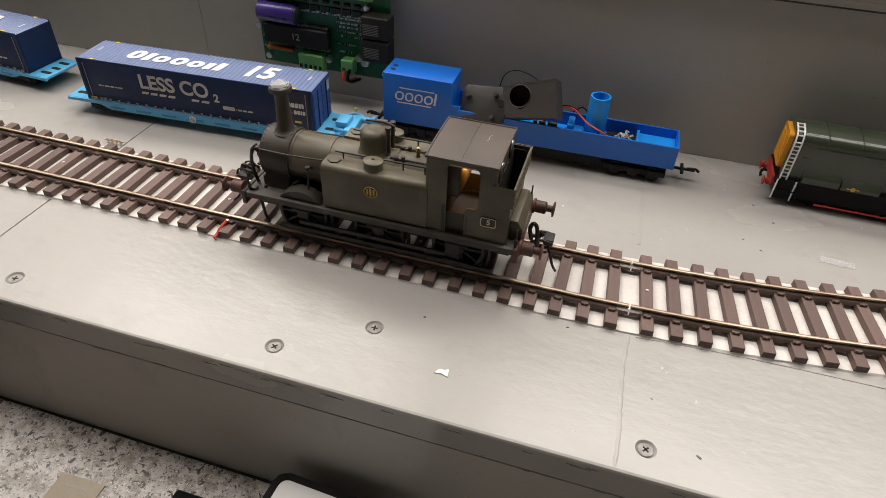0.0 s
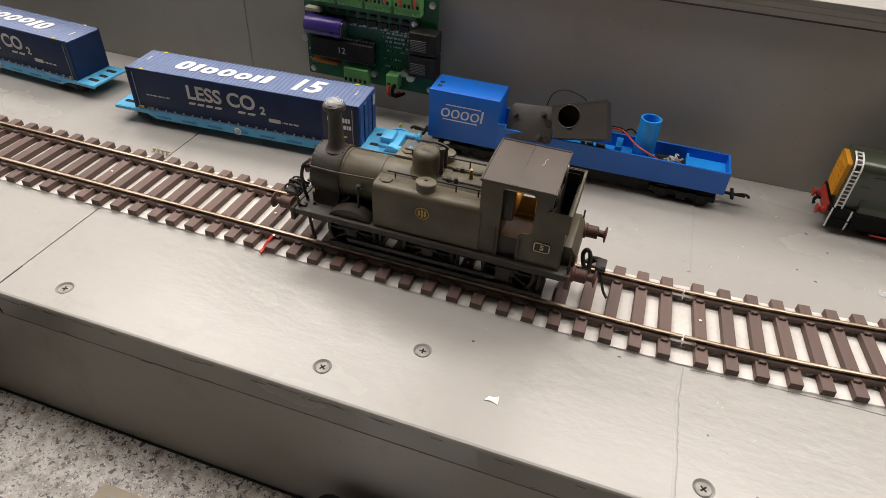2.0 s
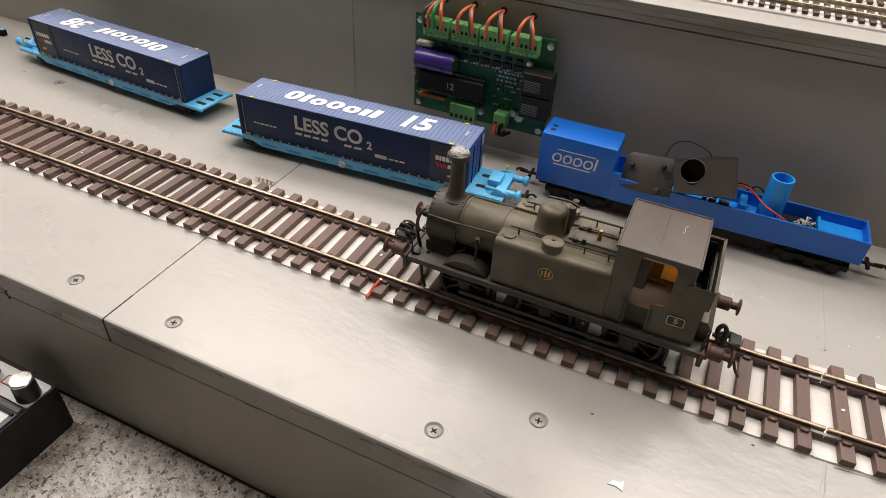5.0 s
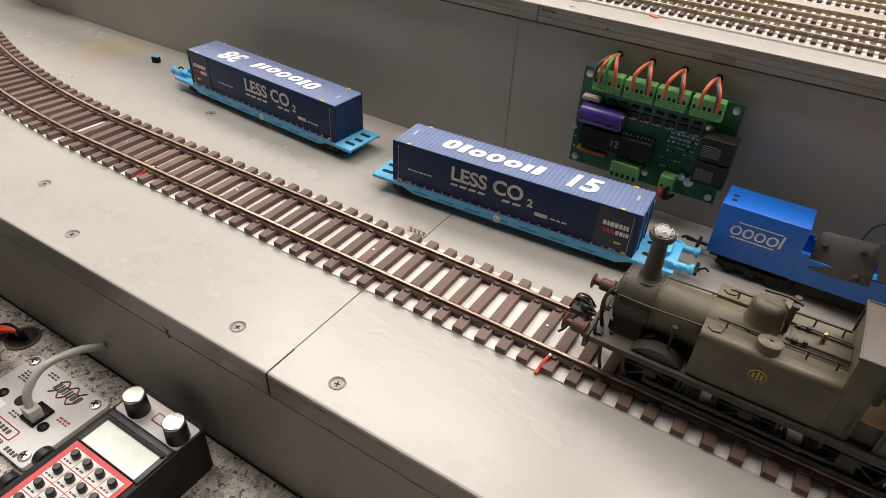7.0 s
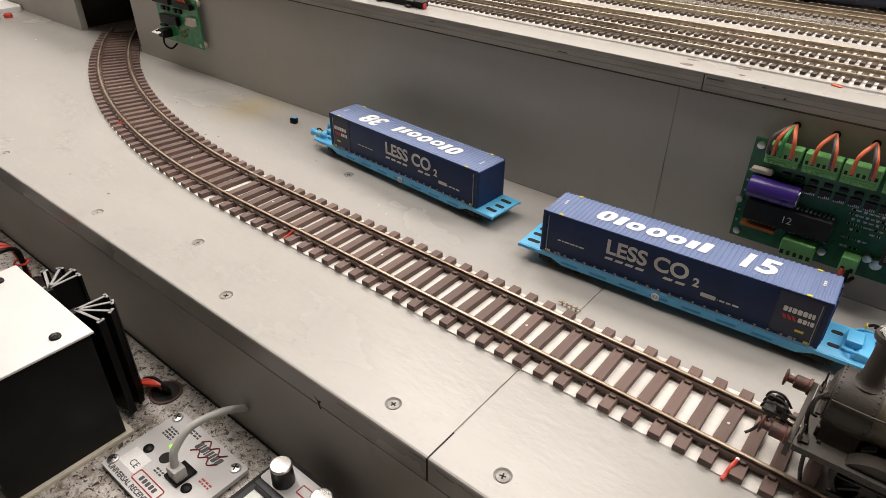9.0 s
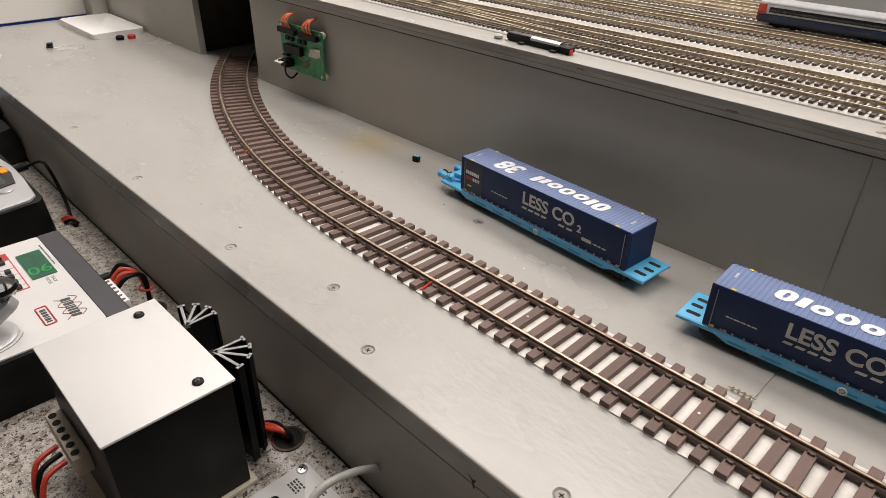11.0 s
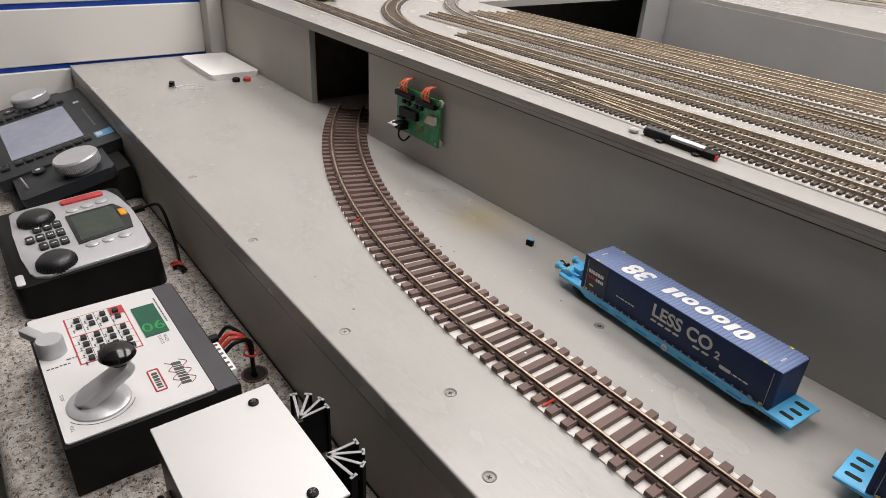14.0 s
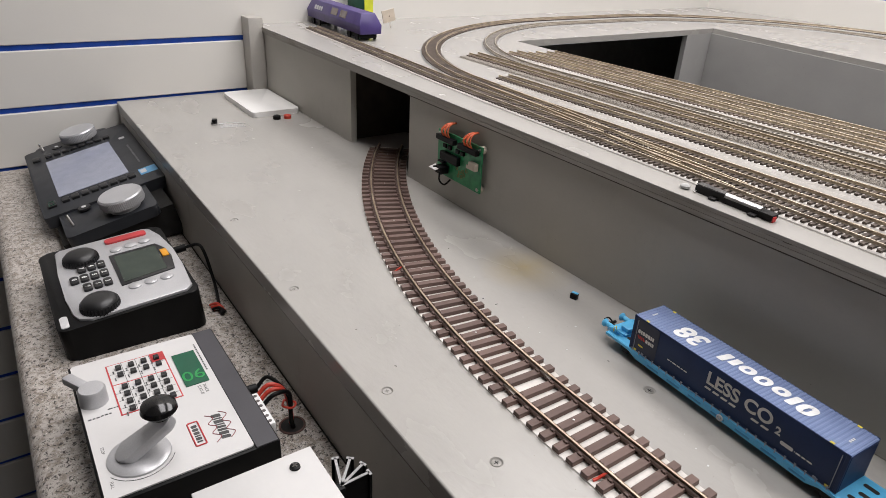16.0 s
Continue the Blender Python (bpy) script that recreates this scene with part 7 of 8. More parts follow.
bx_ = thing("card_box", "green card box with a yellow flap beside the wall", "box", loc=(-1.2104, 0.4554, TOP_Z))
part("box_body", box(-0.035, 0.035, -0.012, 0.006, 0, 0.075, 0.0008), M_CARDGRN, bx_)
part("flap", box(0.0352, 0.0362, -0.012, 0.006, 0.010, 0.075), M_CARDYEL, bx_, "yellow flap")
tg = thing("paper_tag", "small cream paper tag on a thin stem", "tag", loc=(-1.1325, 0.4762, TOP_Z))
part("card", box(-0.001, 0.001, -0.013, 0.013, 0.012, 0.034, m=Matrix.Rotation(radians(12), 4, "X")), M_CREAM, tg)
part("stem", cyl((0, 0, 0), (0, -0.003, 0.014), 0.0006, seg=6), M_CREAM, tg)
part("dot", cyl((0.0011, -0.004, 0.022), (0.0014, -0.004, 0.022), 0.0012, seg=10), M_BEAM, tg)

TZ = TOP_Z + 0.0022 + 0.0017 + 0.0024


def coach(x0, x1, first):
    c = thing("passenger_coach", "blue and grey model passenger coach with red ends on a siding", "coach", "coaches on the siding", ((x0 + x1) / 2, 0.4790, TZ))
    h = (x1 - x0) / 2
    part("lower_body", box(-h + 0.0015, h - 0.0015, -0.0105, 0.0105, 0.004, 0.0125, 0.0008), M_COACH_BLUE, c)
    part("upper_body", box(-h + 0.0012, h - 0.0012, -0.0105, 0.0105, 0.0125, 0.0225, 0.0008), M_COACH_GREY, c)
    part("roof", prism([(-0.0106, 0.0222), *[(0.0106 * math.cos(radians(a)), 0.0222 + 0.0045 * math.sin(radians(a))) for a in range(180, -1, -15)]], "x", -h + 0.001, h - 0.001), M_COACH_ROOF, c)
    part("window_band", box(-h + 0.010, h - 0.010, -0.0109, 0.0109, 0.0142, 0.0198, 0.0008), M_DARKGLASS, c)
    for s_ in (-1, 1):
        part("end_panel", box(*sorted((s_ * (h - 0.0013), s_ * h)), -0.0100, 0.0100, 0.005, 0.022, 0.0004), M_COACH_RED, c, "red gangway end")
        part("red_corner", box(*sorted((s_ * (h - 0.0075), s_ * (h - 0.0004))), -0.0111, 0.0111, 0.0118, 0.0222, 0.0005), M_COACH_RED, c, "red painted coach corner")
        b = bmesh.new()
        box(*sorted((s_ * (h - 0.040), s_ * (h - 0.012))), -0.008, 0.008, 0.0015, 0.005, into=b)
        for q in (0.019, 0.033):
            cyl((s_ * (h - q), -0.0085, 0.004), (s_ * (h - q), 0.0085, 0.004), 0.004, seg=14, into=b)
        part("bogie", b, M_BLACK, c)
    c.scale = (1, 1, 0.86)


coach(-0.173, -0.048, 1)
coach(-0.025, 0.100, 0)
coach(0.124, 0.249, 0)

sp = thing("wagon_underframe", "black plastic wagon chassis with a bright strip and one red tip", "rail vehicle", loc=(-0.2655, 0.2715, TOP_Z), rz=-2)
b = bmesh.new()
prism([(-0.033, 0.0008), (-0.030, 0.0), (0.030, 0.0), (0.034, 0.0016), (0.034, 0.0050), (0.027, 0.0046), (0.024, 0.0060), (-0.006, 0.0064), (-0.031, 0.0066), (-0.033, 0.0056)], "y", -0.0030, 0.0034, 0.0004, into=b)
part("body", b, M_BLACK_MATT, sp)
part("deck", box(-0.0325, -0.0065, -0.0026, 0.0040, 0.0064, 0.0071, 0.0003), M_DARKGREY, sp, "dull dark grey deck")
b = prism([(0.0038 * math.cos(radians(a)), 0.0048 + 0.0030 * math.sin(radians(a))) for a in range(0, 181, 20)], "x", -0.0065, 0.0235)
part("bright_strip", b, M_STEEL, sp, "bright metal ballast strip")
part("end_beam", box(0.0235, 0.0340, -0.0044, 0.0046, 0.0046, 0.0056, 0.0004), M_BLACK_MATT, sp)
part("red_tip", box(0.0338, 0.0348, -0.0036, 0.0004, 0.0004, 0.0044, 0.0003), M_REDPRINT, sp)
part("hook", tube([(-0.031, -0.002, 0.0015), (-0.0325, -0.0045, 0.0012), (-0.0300, -0.0060, 0.0010)], 0.0006, 6), M_STEEL, sp)
for x in (-0.014, 0.020):
    part("lug", box(x - 0.0035, x + 0.0025, -0.0075, -0.0025, 0.0004, 0.0020, 0.0006), M_BLACK_MATT, sp)
tagged(link("orange_scrap", box(-0.003, 0.003, -0.0012, 0.0012, 0, 0.0008, 0.0003, m=Matrix.Translation((0.0745, 0.2768, TOP_Z)) @ Matrix.Rotation(radians(-20), 4, "Z")), M_WIRE_O), "tiny orange offcut of wire sleeve on the board", "scrap")
pb = link("pebble", lathe([(0.003, 0), (0.0042, 0.0012), (0.0040, 0.0026), (0.0024, 0.0036), (0, 0.0039)], (-0.3070, 0.2690, TOP_Z), 20), M_PEBBLE)
tagged(pb, "small pale grey round pebble on the board edge", "pebble")

# ---------------------------------------------------------------- control gear on the worktop
M_SILVER = material("silver_plastic", (0.50, 0.50, 0.51), (0.46, 0.46, 0.47), 0.32, metal=0.35, scale=30, grain=900, bump=0.05)
M_PANEL = material("white_control_panel", (0.60, 0.592, 0.583), (0.575, 0.568, 0.56), 0.38, scale=15, grain=400, bump=0.03, gvar=0.02)
M_GLOSS = material("glossy_black_plastic", (0.008, 0.008, 0.008), rough=0.12, gvar=0.02, bump=0.02)
M_CHAR = material("charcoal_plastic", (0.024, 0.026, 0.031), (0.020, 0.022, 0.026), 0.45, scale=30, grain=1400, bump=0.2, depth=0.0002)
M_CASE = material("slate_case_plastic", (0.050, 0.048, 0.055), (0.045, 0.043, 0.05), 0.5, scale=30, grain=1400, bump=0.2, depth=0.0002)
M_RUBBER = material("black_rubber", (0.014, 0.014, 0.015), rough=0.38)
M_PRINT_BLACK = material("black_print", (0.05, 0.05, 0.05), rough=0.5, bump=0.02)
M_PRINT_RED = material("red_panel_print", (0.50, 0.04, 0.045), rough=0.45, bump=0.02)
M_LCD = material("grey_green_lcd", (0.046, 0.060, 0.048), (0.036, 0.047, 0.038), 0.25, spec=0.25)
M_MAROON = material("maroon_print", (0.20, 0.022, 0.030), rough=0.5)
M_LCD_PALE = material("pale_green_lcd", (0.62, 0.66, 0.62), (0.54, 0.58, 0.53), 0.16)
M_LED_WIN = material("dark_green_window", (0.010, 0.095, 0.050), (0.008, 0.08, 0.042), 0.2)
M_LED = glow("green_led_digits", (0.012, 0.26, 0.055), 0.03)
M_SCREEN = material("pale_blue_screen", (0.30, 0.32, 0.40), (0.27, 0.29, 0.36), 0.10)
M_LABEL = material("light_blue_label", (0.12, 0.36, 0.62), rough=0.4)
M_CREAMBASE = material("cream_base_board", (0.62, 0.57, 0.46), (0.55, 0.50, 0.41), 0.6)
M_FIN = material("sawn_aluminium", (0.30, 0.30, 0.30), rough=0.5, metal=0.4)
M_CABLE = material("pale_grey_cable", (0.55, 0.54, 0.51), rough=0.4)
M_TUBEGLOW = glow("green_pilot_light", (0.35, 0.85, 0.05), 0.7)
M_CASEPRINT = material("dim_grey_print", (0.16, 0.16, 0.17), rough=0.5, bump=0.02)
M_FILM = material("clear_plastic_film", (0.8, 0.8, 0.8), rough=0.15)
M_FILM.node_tree.nodes["Principled BSDF"].inputs["Alpha"].default_value = 0.22
M_KRAFT = material("beige_card", (0.46, 0.40, 0.31), (0.42, 0.36, 0.28), 0.8, scale=60, grain=700)
CZ = COUNTER_Z


def flat(x, y, z, rz=0):
    return Matrix.Translation((x, y, z)) @ Matrix.Rotation(radians(rz), 4, "Z")


def text_lines(x, y, z, n, w, h, rz, mat, name, parent, seed=1):
    """A few short bars in rows, for print too small to read."""
    rn = random.Random(seed)
    t = bmesh.new()
    for k in range(n):
        u = -w / 2
        while u < w / 2 - 0.001:
            l = min(rn.uniform(0.0012, 0.0035), w / 2 - u)
            box(u, u + l, -k * h * 1.7 - h / 2, -k * h * 1.7 + h / 2, 0, 0.00015, into=t)
            u += l + 0.0008
    t.transform(flat(x, y, z, rz))
    return part(name, t, mat, parent, smooth=0)


def slab(x0, x1, y0, y1, z0, z1, r, bevel=0.0006, into=None):
    return prism(rounded(x0, x1, y0, y1, r), "z", z0, z1, bevel, into)


# command station with lever
cs = thing("command_station", "black-cased digital command station with white panel and silver throttle lever", "controller", loc=(-0.4695, -0.1095, CZ))
T = 0.046
b = prism([(-0.060, 0.0), (0.060, 0.0), (0.060, T - 0.001), (-0.060, T - 0.001)], "x", -0.0855, 0.0860, 0.0012)
case = part("case", b, M_BLACK, cs)
part("panel", slab(-0.0835, 0.0830, -0.0582, 0.0415, T - 0.0008, T + 0.0004, 0.003, 0), M_PANEL, cs, "white printed control panel")
part("side_strip", box(-0.0845, 0.0855, 0.0422, 0.0585, T - 0.0008, T + 0.0002), M_CASE, cs)
ZP = T + 0.0004
# red-framed key block
kp = part("key_frame", box(-0.0697, 0.0010, -0.0335, 0.0125, ZP, ZP + 0.0003), M_PRINT_RED, cs, "red frame round the push keys")
KROWS = (-0.0606, -0.0505, -0.0325, -0.0225, -0.0122, -0.0022)
b, l_ = bmesh.new(), bmesh.new()
for x0, x1 in ((-0.0687, -0.0402), (-0.0390, 0.0000)):
    part("key_field", box(x0, x1, -0.0324, 0.0115, ZP + 0.0003, ZP + 0.0005), M_PANEL, kp)
for j in range(1, 4):
    part("field_line", box(-0.0690, 0.0002, -0.0324 + j * 0.0110 - 0.0002, -0.0324 + j * 0.0110 + 0.0002, ZP + 0.0005, ZP + 0.0006), M_PRINT_BLACK, kp)
for x in KROWS[1:2] + KROWS[3:]:
    part("field_line", box(x - 0.0046, x - 0.0043, -0.0324, 0.0115, ZP + 0.0005, ZP + 0.0006), M_PRINT_BLACK, kp)
b = box(-0.0690, -0.0560, 0.0010, 0.0118, ZP + 0.0003, ZP + 0.00065)
part("red_key_field", b, M_PRINT_RED, kp)
for i in range(6):
    for j in range(4):
        x, y = KROWS[i], -0.0245 + j * 0.0100
        part("push_key", box(x - 0.0022, x + 0.0022, y - 0.0022, y + 0.0022, ZP + 0.0004, ZP + 0.0036, 0.0004, 1), M_RUBBER, kp)
        text_lines(x + 0.0038, y - 0.0045, ZP + 0.0005, 1, 0.0045, 0.0011, 0, M_PRINT_BLACK, "key_legend", kp, i * 7 + j)
wd = part("display_window", box(-0.0570, -0.0085, 0.0170, 0.0357, ZP, ZP + 0.0008), M_LED_WIN, cs, "dark green display window")
lettering("06", 0.0185, flat(-0.0205, 0.0262, ZP + 0.0009, 90), M_LED, "display_digits", wd)
text_lines(-0.045, 0.0382, ZP, 1, 0.042, 0.0012, 0, M_PRINT_BLACK, "panel_legend", cs, 31)
lettering("TRACK", 0.0036, flat(-0.0005, 0.0302, ZP), M_PRINT_BLACK, "panel_legend", cs)
lettering("STATUS", 0.0036, flat(0.0000, 0.0262, ZP), M_PRINT_BLACK, "panel_legend", cs)
# maker's emblem as a plain wavy mark, and a red-framed model tag
b = bmesh.new()
for k in range(2):
    tube([(0.0330 + 0.0055 * q, 0.0218 + 0.0105 * k + (0.0024 if q % 2 else -0.0024), ZP + 0.0001) for q in range(7)], 0.00035, 5, b, 4)
part("emblem", b, M_MAROON, cs, "red and black maker's emblem")
bars((0.0040, 0.0016, 0.0038, 0.0016, 0.0026, 0.0026, 0.0036, 0.0036), 0.0070, 0.0009, flat(0.0500, 0.0268, ZP, 0), M_PRINT_BLACK, "emblem_mark", cs, 0.15)
tagp = rounded(0.0360, 0.0630, 0.0055, 0.0130, 0.001)
part("model_tag", tube([(u, v, ZP + 0.0003) for u, v in tagp + tagp[:1]], 0.0006, 5, None, 0), M_PRINT_RED, cs)
bars((0.0032, 0.0032, 0.0032, 0.0016, 0.0032, 0.0018), 0.0042, 0.0008, flat(0.0495, 0.00925, ZP, 0), M_PRINT_BLACK, "model_mark", cs)
# throttle lever
dial = part("lever_base", lathe([(0.0215, 0), (0.0210, 0.0012), (0.0175, 0.0030), (0.009, 0.0036), (0, 0.0036)], (0.0505, -0.0308, ZP), 44), M_SILVER, cs, "silver throttle dial")
arcp = [(0.0505 + 0.0240 * math.cos(radians(a)), -0.0308 + 0.0240 * math.sin(radians(a)), ZP + 0.0002) for a in range(-60, 75, 9)]
part("dial_scale", tube(arcp, 0.0002, 5, None, 0), M_PRINT_BLACK, cs)
for k, (x, y) in enumerate(((0.0330, -0.0520), (0.0700, -0.0520))):
    lettering(("STOP", "FULL")[k], 0.0032, flat(x, y, ZP), M_PRINT_BLACK, "dial_legend", cs)
lm = Matrix.Translation((0.0505, -0.0310, ZP + 0.003)) @ Matrix.Rotation(radians(86), 4, "Z")
b = prism([*arc(0.0, 0, 0.0105, 105, 255, 12), *arc(0.0270, 0, 0.0078, -75, 75, 10)], "z", 0, 0.0080, 0.0016)
b.transform(lm @ Matrix.Translation((-0.002, 0, 0.0005)) @ Matrix.Rotation(radians(-31), 4, "Y"))
lv = part("lever_arm", b, M_SILVER, cs, "silver throttle lever")
bc = lm @ Vector((0.0180, 0, 0.0242))
b = lathe([(0.0052, 0), (0.0055, 0.002), (0.0100, 0.0045), (0.0126, 0.0080), (0.0118, 0.0115), (0.0080, 0.0142), (0, 0.0152)], bc, 32)
part("lever_knob", b, M_GLOSS, lv, "glossy black lever knob")
b = lathe([(0.0105, 0), (0.0100, 0.012), (0.0090, 0.0135), (0, 0.0138)], (-0.0275, -0.0480, ZP), 32)
rk = part("selector_knob", b, M_SILVER, cs, "silver direction knob with pointer")
b = box(-0.0305, -0.004, -0.0042, 0.0042, 0.0065, 0.0132, 0.0014, m=Matrix.Translation((-0.0275, -0.0480, ZP)) @ Matrix.Rotation(radians(28), 4, "Z"))
part("pointer", b, M_SILVER, rk)
for k, (x, y) in enumerate(((-0.006, -0.0515), (-0.0065, -0.0425), (-0.0120, -0.0370))):
    text_lines(x, y, ZP, 1, 0.008, 0.0014, 90, M_PRINT_BLACK, "selector_legend", cs, 50 + k)
cn = part("terminal_plug", box(0.018, 0.060, 0.0592, 0.0660, 0.026, 0.0395, 0.0006), M_PRINT, cs, "white screw terminal plug")
b = bmesh.new()
for k in range(6):
    cyl((0.0220 + k * 0.0068, 0.0628, 0.0394), (0.0220 + k * 0.0068, 0.0628, 0.0397), 0.0016, seg=10, into=b)
part("terminal_screws", b, M_WIRE_B, cn)
part("power_plug", cyl((0.004, 0.0600, 0.033), (0.004, 0.0700, 0.033), 0.0040, seg=16), M_BLACK, cs)
hx, hy = 0.028, 0.0905
gr = thing("cable_grommet", "brown bushed cable hole in the worktop", "grommet", loc=(-0.4695 + hx, -0.1095 + hy, CZ))
part("bush", lathe([(0.0115, 0.0001), (0.0115, 0.0010), (0.0098, 0.0012), (0.0095, 0.0002)], seg=26), M_BEAM, gr)
part("dark_hole", lathe([(0.0097, 0.0002), (0.0097, 0.0006)], seg=26), M_GAP, gr)
for nm, mt, x, z, sgn in (("red_cable", M_RED, 0.018, 0.036, 0), ("red_cable", M_RED, 0.023, 0.034, 1), ("black_cable", M_BLACK, 0.004, 0.033, 2), ("black_cable", M_BLACK, 0.030, 0.034, 3)):
    y0 = 0.0705 if sgn == 2 else 0.0660
    w = tube([(x, y0, z), (x + 0.001, y0 + 0.010, z + 0.008), (hx - 0.004 + sgn * 0.0015, hy - 0.004 + sgn * 0.001, z + 0.002), (hx - 0.004 + sgn * 0.0025, hy + 0.001 - sgn * 0.001, 0.012), (hx - 0.003 + sgn * 0.002, hy, 0.0008)], 0.0019 if sgn != 2 else 0.0017, 10)
    part(nm, w, mt, cs)
part("cable_tie", tube([(hx - 0.0075, hy - 0.003, 0.024), (hx, hy - 0.007, 0.0245), (hx + 0.006, hy - 0.001, 0.0245), (hx, hy + 0.004, 0.024), (hx - 0.0075, hy - 0.003, 0.024)], 0.0010, 6), M_RED, cs)

# booster box with heat sinks
bo_ = thing("booster_box", "black metal booster box with white lid on a cream base", "power unit", loc=(-0.2685, -0.0880, CZ))
part("base_board", box(-0.056, 0.054, -0.0410, 0.0395, 0.0, 0.0030, 0.0005), M_CREAMBASE, bo_, "cream base board")
part("case", box(-0.0525, 0.0515, -0.0358, 0.0358, 0.0030, 0.0870, 0.0008), M_BLACK, bo_)
lid = part("lid", box(-0.0545, 0.0540, -0.0375, 0.0375, 0.0870, 0.0890, 0.0008), M_PANEL, bo_, "white painted metal lid")
for x, y in ((-0.042, 0.022), (0.0425, 0.0205)):
    s3 = part("lid_screw", lathe([(0.0034, 0), (0.0032, 0.0012), (0.0012, 0.002), (0, 0.002)], (x, y, 0.0890), 18), M_BLACK, lid)
    c = bmesh.new()
    for k in range(2):
        box(-0.0020, 0.0020, -0.0004, 0.0004, 0.0, 0.0003, into=c, m=flat(x, y, 0.0910, 45 * k * 2 + 20))
    part("screw_slot", c, M_WIRE_B, s3)
for cx, angles in ((-0.0185, (92, 115, 140, 164)), (0.0175, (88, 62, 37, 12))):
    hs = part("heat_sink", box(cx - 0.0030, cx + 0.0030, 0.0358, 0.0435, 0.004, 0.0835, 0.0004), M_BLACK, bo_, "black finned aluminium heat sink")
    for k, a in enumerate(angles):
        L_ = (0.0195, 0.0215, 0.0230, 0.0235)[k]
        m2 = Matrix.Translation((cx, 0.0420, 0)) @ Matrix.Rotation(radians(a - 90), 4, "Z")
        b = bmesh.new()
        box(-0.0008, 0.0008, 0, L_, 0.004, 0.0835, into=b, m=m2)
        box(-0.0024, 0.0024, L_ - 0.001, L_ + 0.0008, 0.004, 0.0835, into=b, m=m2)
        fin = part("fin", b, M_BLACK, hs)
        b = bmesh.new()
        box(-0.0009, 0.0009, 0, L_, 0.0835, 0.0840, into=b, m=m2)
        box(-0.0025, 0.0025, L_ - 0.001, L_ + 0.0009, 0.0835, 0.0840, into=b, m=m2)
        part("fin_end", b, M_FIN, hs, "bare aluminium fin end")
tp = part("terminal_strip", box(-0.046, 0.004, -0.0455, -0.0358, 0.030, 0.044, 0.0006), M_CREAM, bo_, "pale screw terminal strip")
b = bmesh.new()
for k in range(6):
    cyl((-0.042 + k * 0.008, -0.0420, 0.0438), (-0.042 + k * 0.008, -0.0420, 0.0444), 0.0024, seg=12, into=b)
part("strip_holes", b, M_GAP, tp)
for k, mt in enumerate((M_RED, M_BLACK, M_RED)):
    x = -0.026 + k * 0.008
    part("lead", tube([(x, -0.0470, 0.034), (x + 0.004, -0.060, 0.032), (x + 0.010, -0.066, 0.018), (x + 0.008, -0.064, 0.0018)], 0.0017, 8), mt, bo_)
g2 = thing("cable_grommet", "red and black cables passing through a worktop hole", "grommet", loc=(-0.232, -0.0155, CZ))
part("bush", lathe([(0.0115, 0.0001), (0.0115, 0.0010), (0.0098, 0.0012), (0.0095, 0.0002)], seg=26), M_BEAM, g2)
part("dark_hole", lathe([(0.0097, 0.0002), (0.0097, 0.0006)], seg=26), M_GAP, g2)
for k, mt in enumerate((M_RED, M_RED, M_BLACK)):
    part("cable", tube([(-0.004 + 0.003 * k, 0.001, 0.0006), (0.001 + 0.002 * k, -0.001, 0.0085), (-0.008, -0.008 + 0.003 * k, 0.0100), (-0.020, -0.010 + 0.003 * k, 0.0040)], 0.0018, 8), mt, g2)

# handset console with two black dials
hs_ = thing("handset_console", "silver and black digital handset console with two black dials", "controller", loc=(-0.7275, -0.1010, CZ + 0.0052))
hs_.rotation_euler = (radians(4.5), 0, 0)
T2 = 0.035
b = prism([*rounded(-0.0860, 0.0960, -0.0665, 0.0660, 0.010)], "z", 0, T2, 0.003)
for v in b.verts:  # wedge: the underside stays level on the worktop
    if v.co.z < T2 / 2:
        v.co.z -= (0.0052 + v.co.y * math.sin(radians(4.5))) / math.cos(radians(4.5))
part("case", b, M_BLACK, hs_)
b = prism([(-0.079, -0.044), (-0.073, -0.0500), (-0.020, -0.0525), (0.040, -0.0525), (0.074, -0.0500), (0.085, -0.0460), (0.0915, -0.036), (0.0910, 0.054), (0.083, 0.0615), (0.035, 0.0645), (-0.010, 0.0645), (-0.050, 0.0600), (-0.074, 0.0540), (-0.081, 0.046)], "z", T2 - 0.001, T2 + 0.0030, 0.0012)
part("face_plate", b, M_SILVER, hs_, "silver face plate")
Z2 = T2 + 0.0030
part("red_bar", slab(-0.0725, -0.0605, 0.002, 0.0475, Z2 - 0.0005, Z2 + 0.0022, 0.004), M_PRINT_RED, hs_, "red stop bar")
sc_ = part("screen_frame", prism([(-0.0290, 0.000), (-0.0300, 0.0500), (-0.012, 0.0570), (0.010, 0.0590), (0.041, 0.0550), (0.0465, 0.000)], "z", Z2 - 0.001, Z2 + 0.0014, 0.0006), M_RUBBER, hs_)
part("screen", prism([(-0.0230, 0.0045), (-0.0235, 0.0480), (0.0370, 0.0480), (0.0415, 0.0035)], "z", Z2 + 0.0014, Z2 + 0.0017), M_LCD, sc_, "grey-green LCD screen")
part("orange_key", box(-0.0080, 0.0090, 0.0500, 0.0572, Z2 - 0.0005, Z2 + 0.0030, 0.0008), M_ORANGE, hs_)
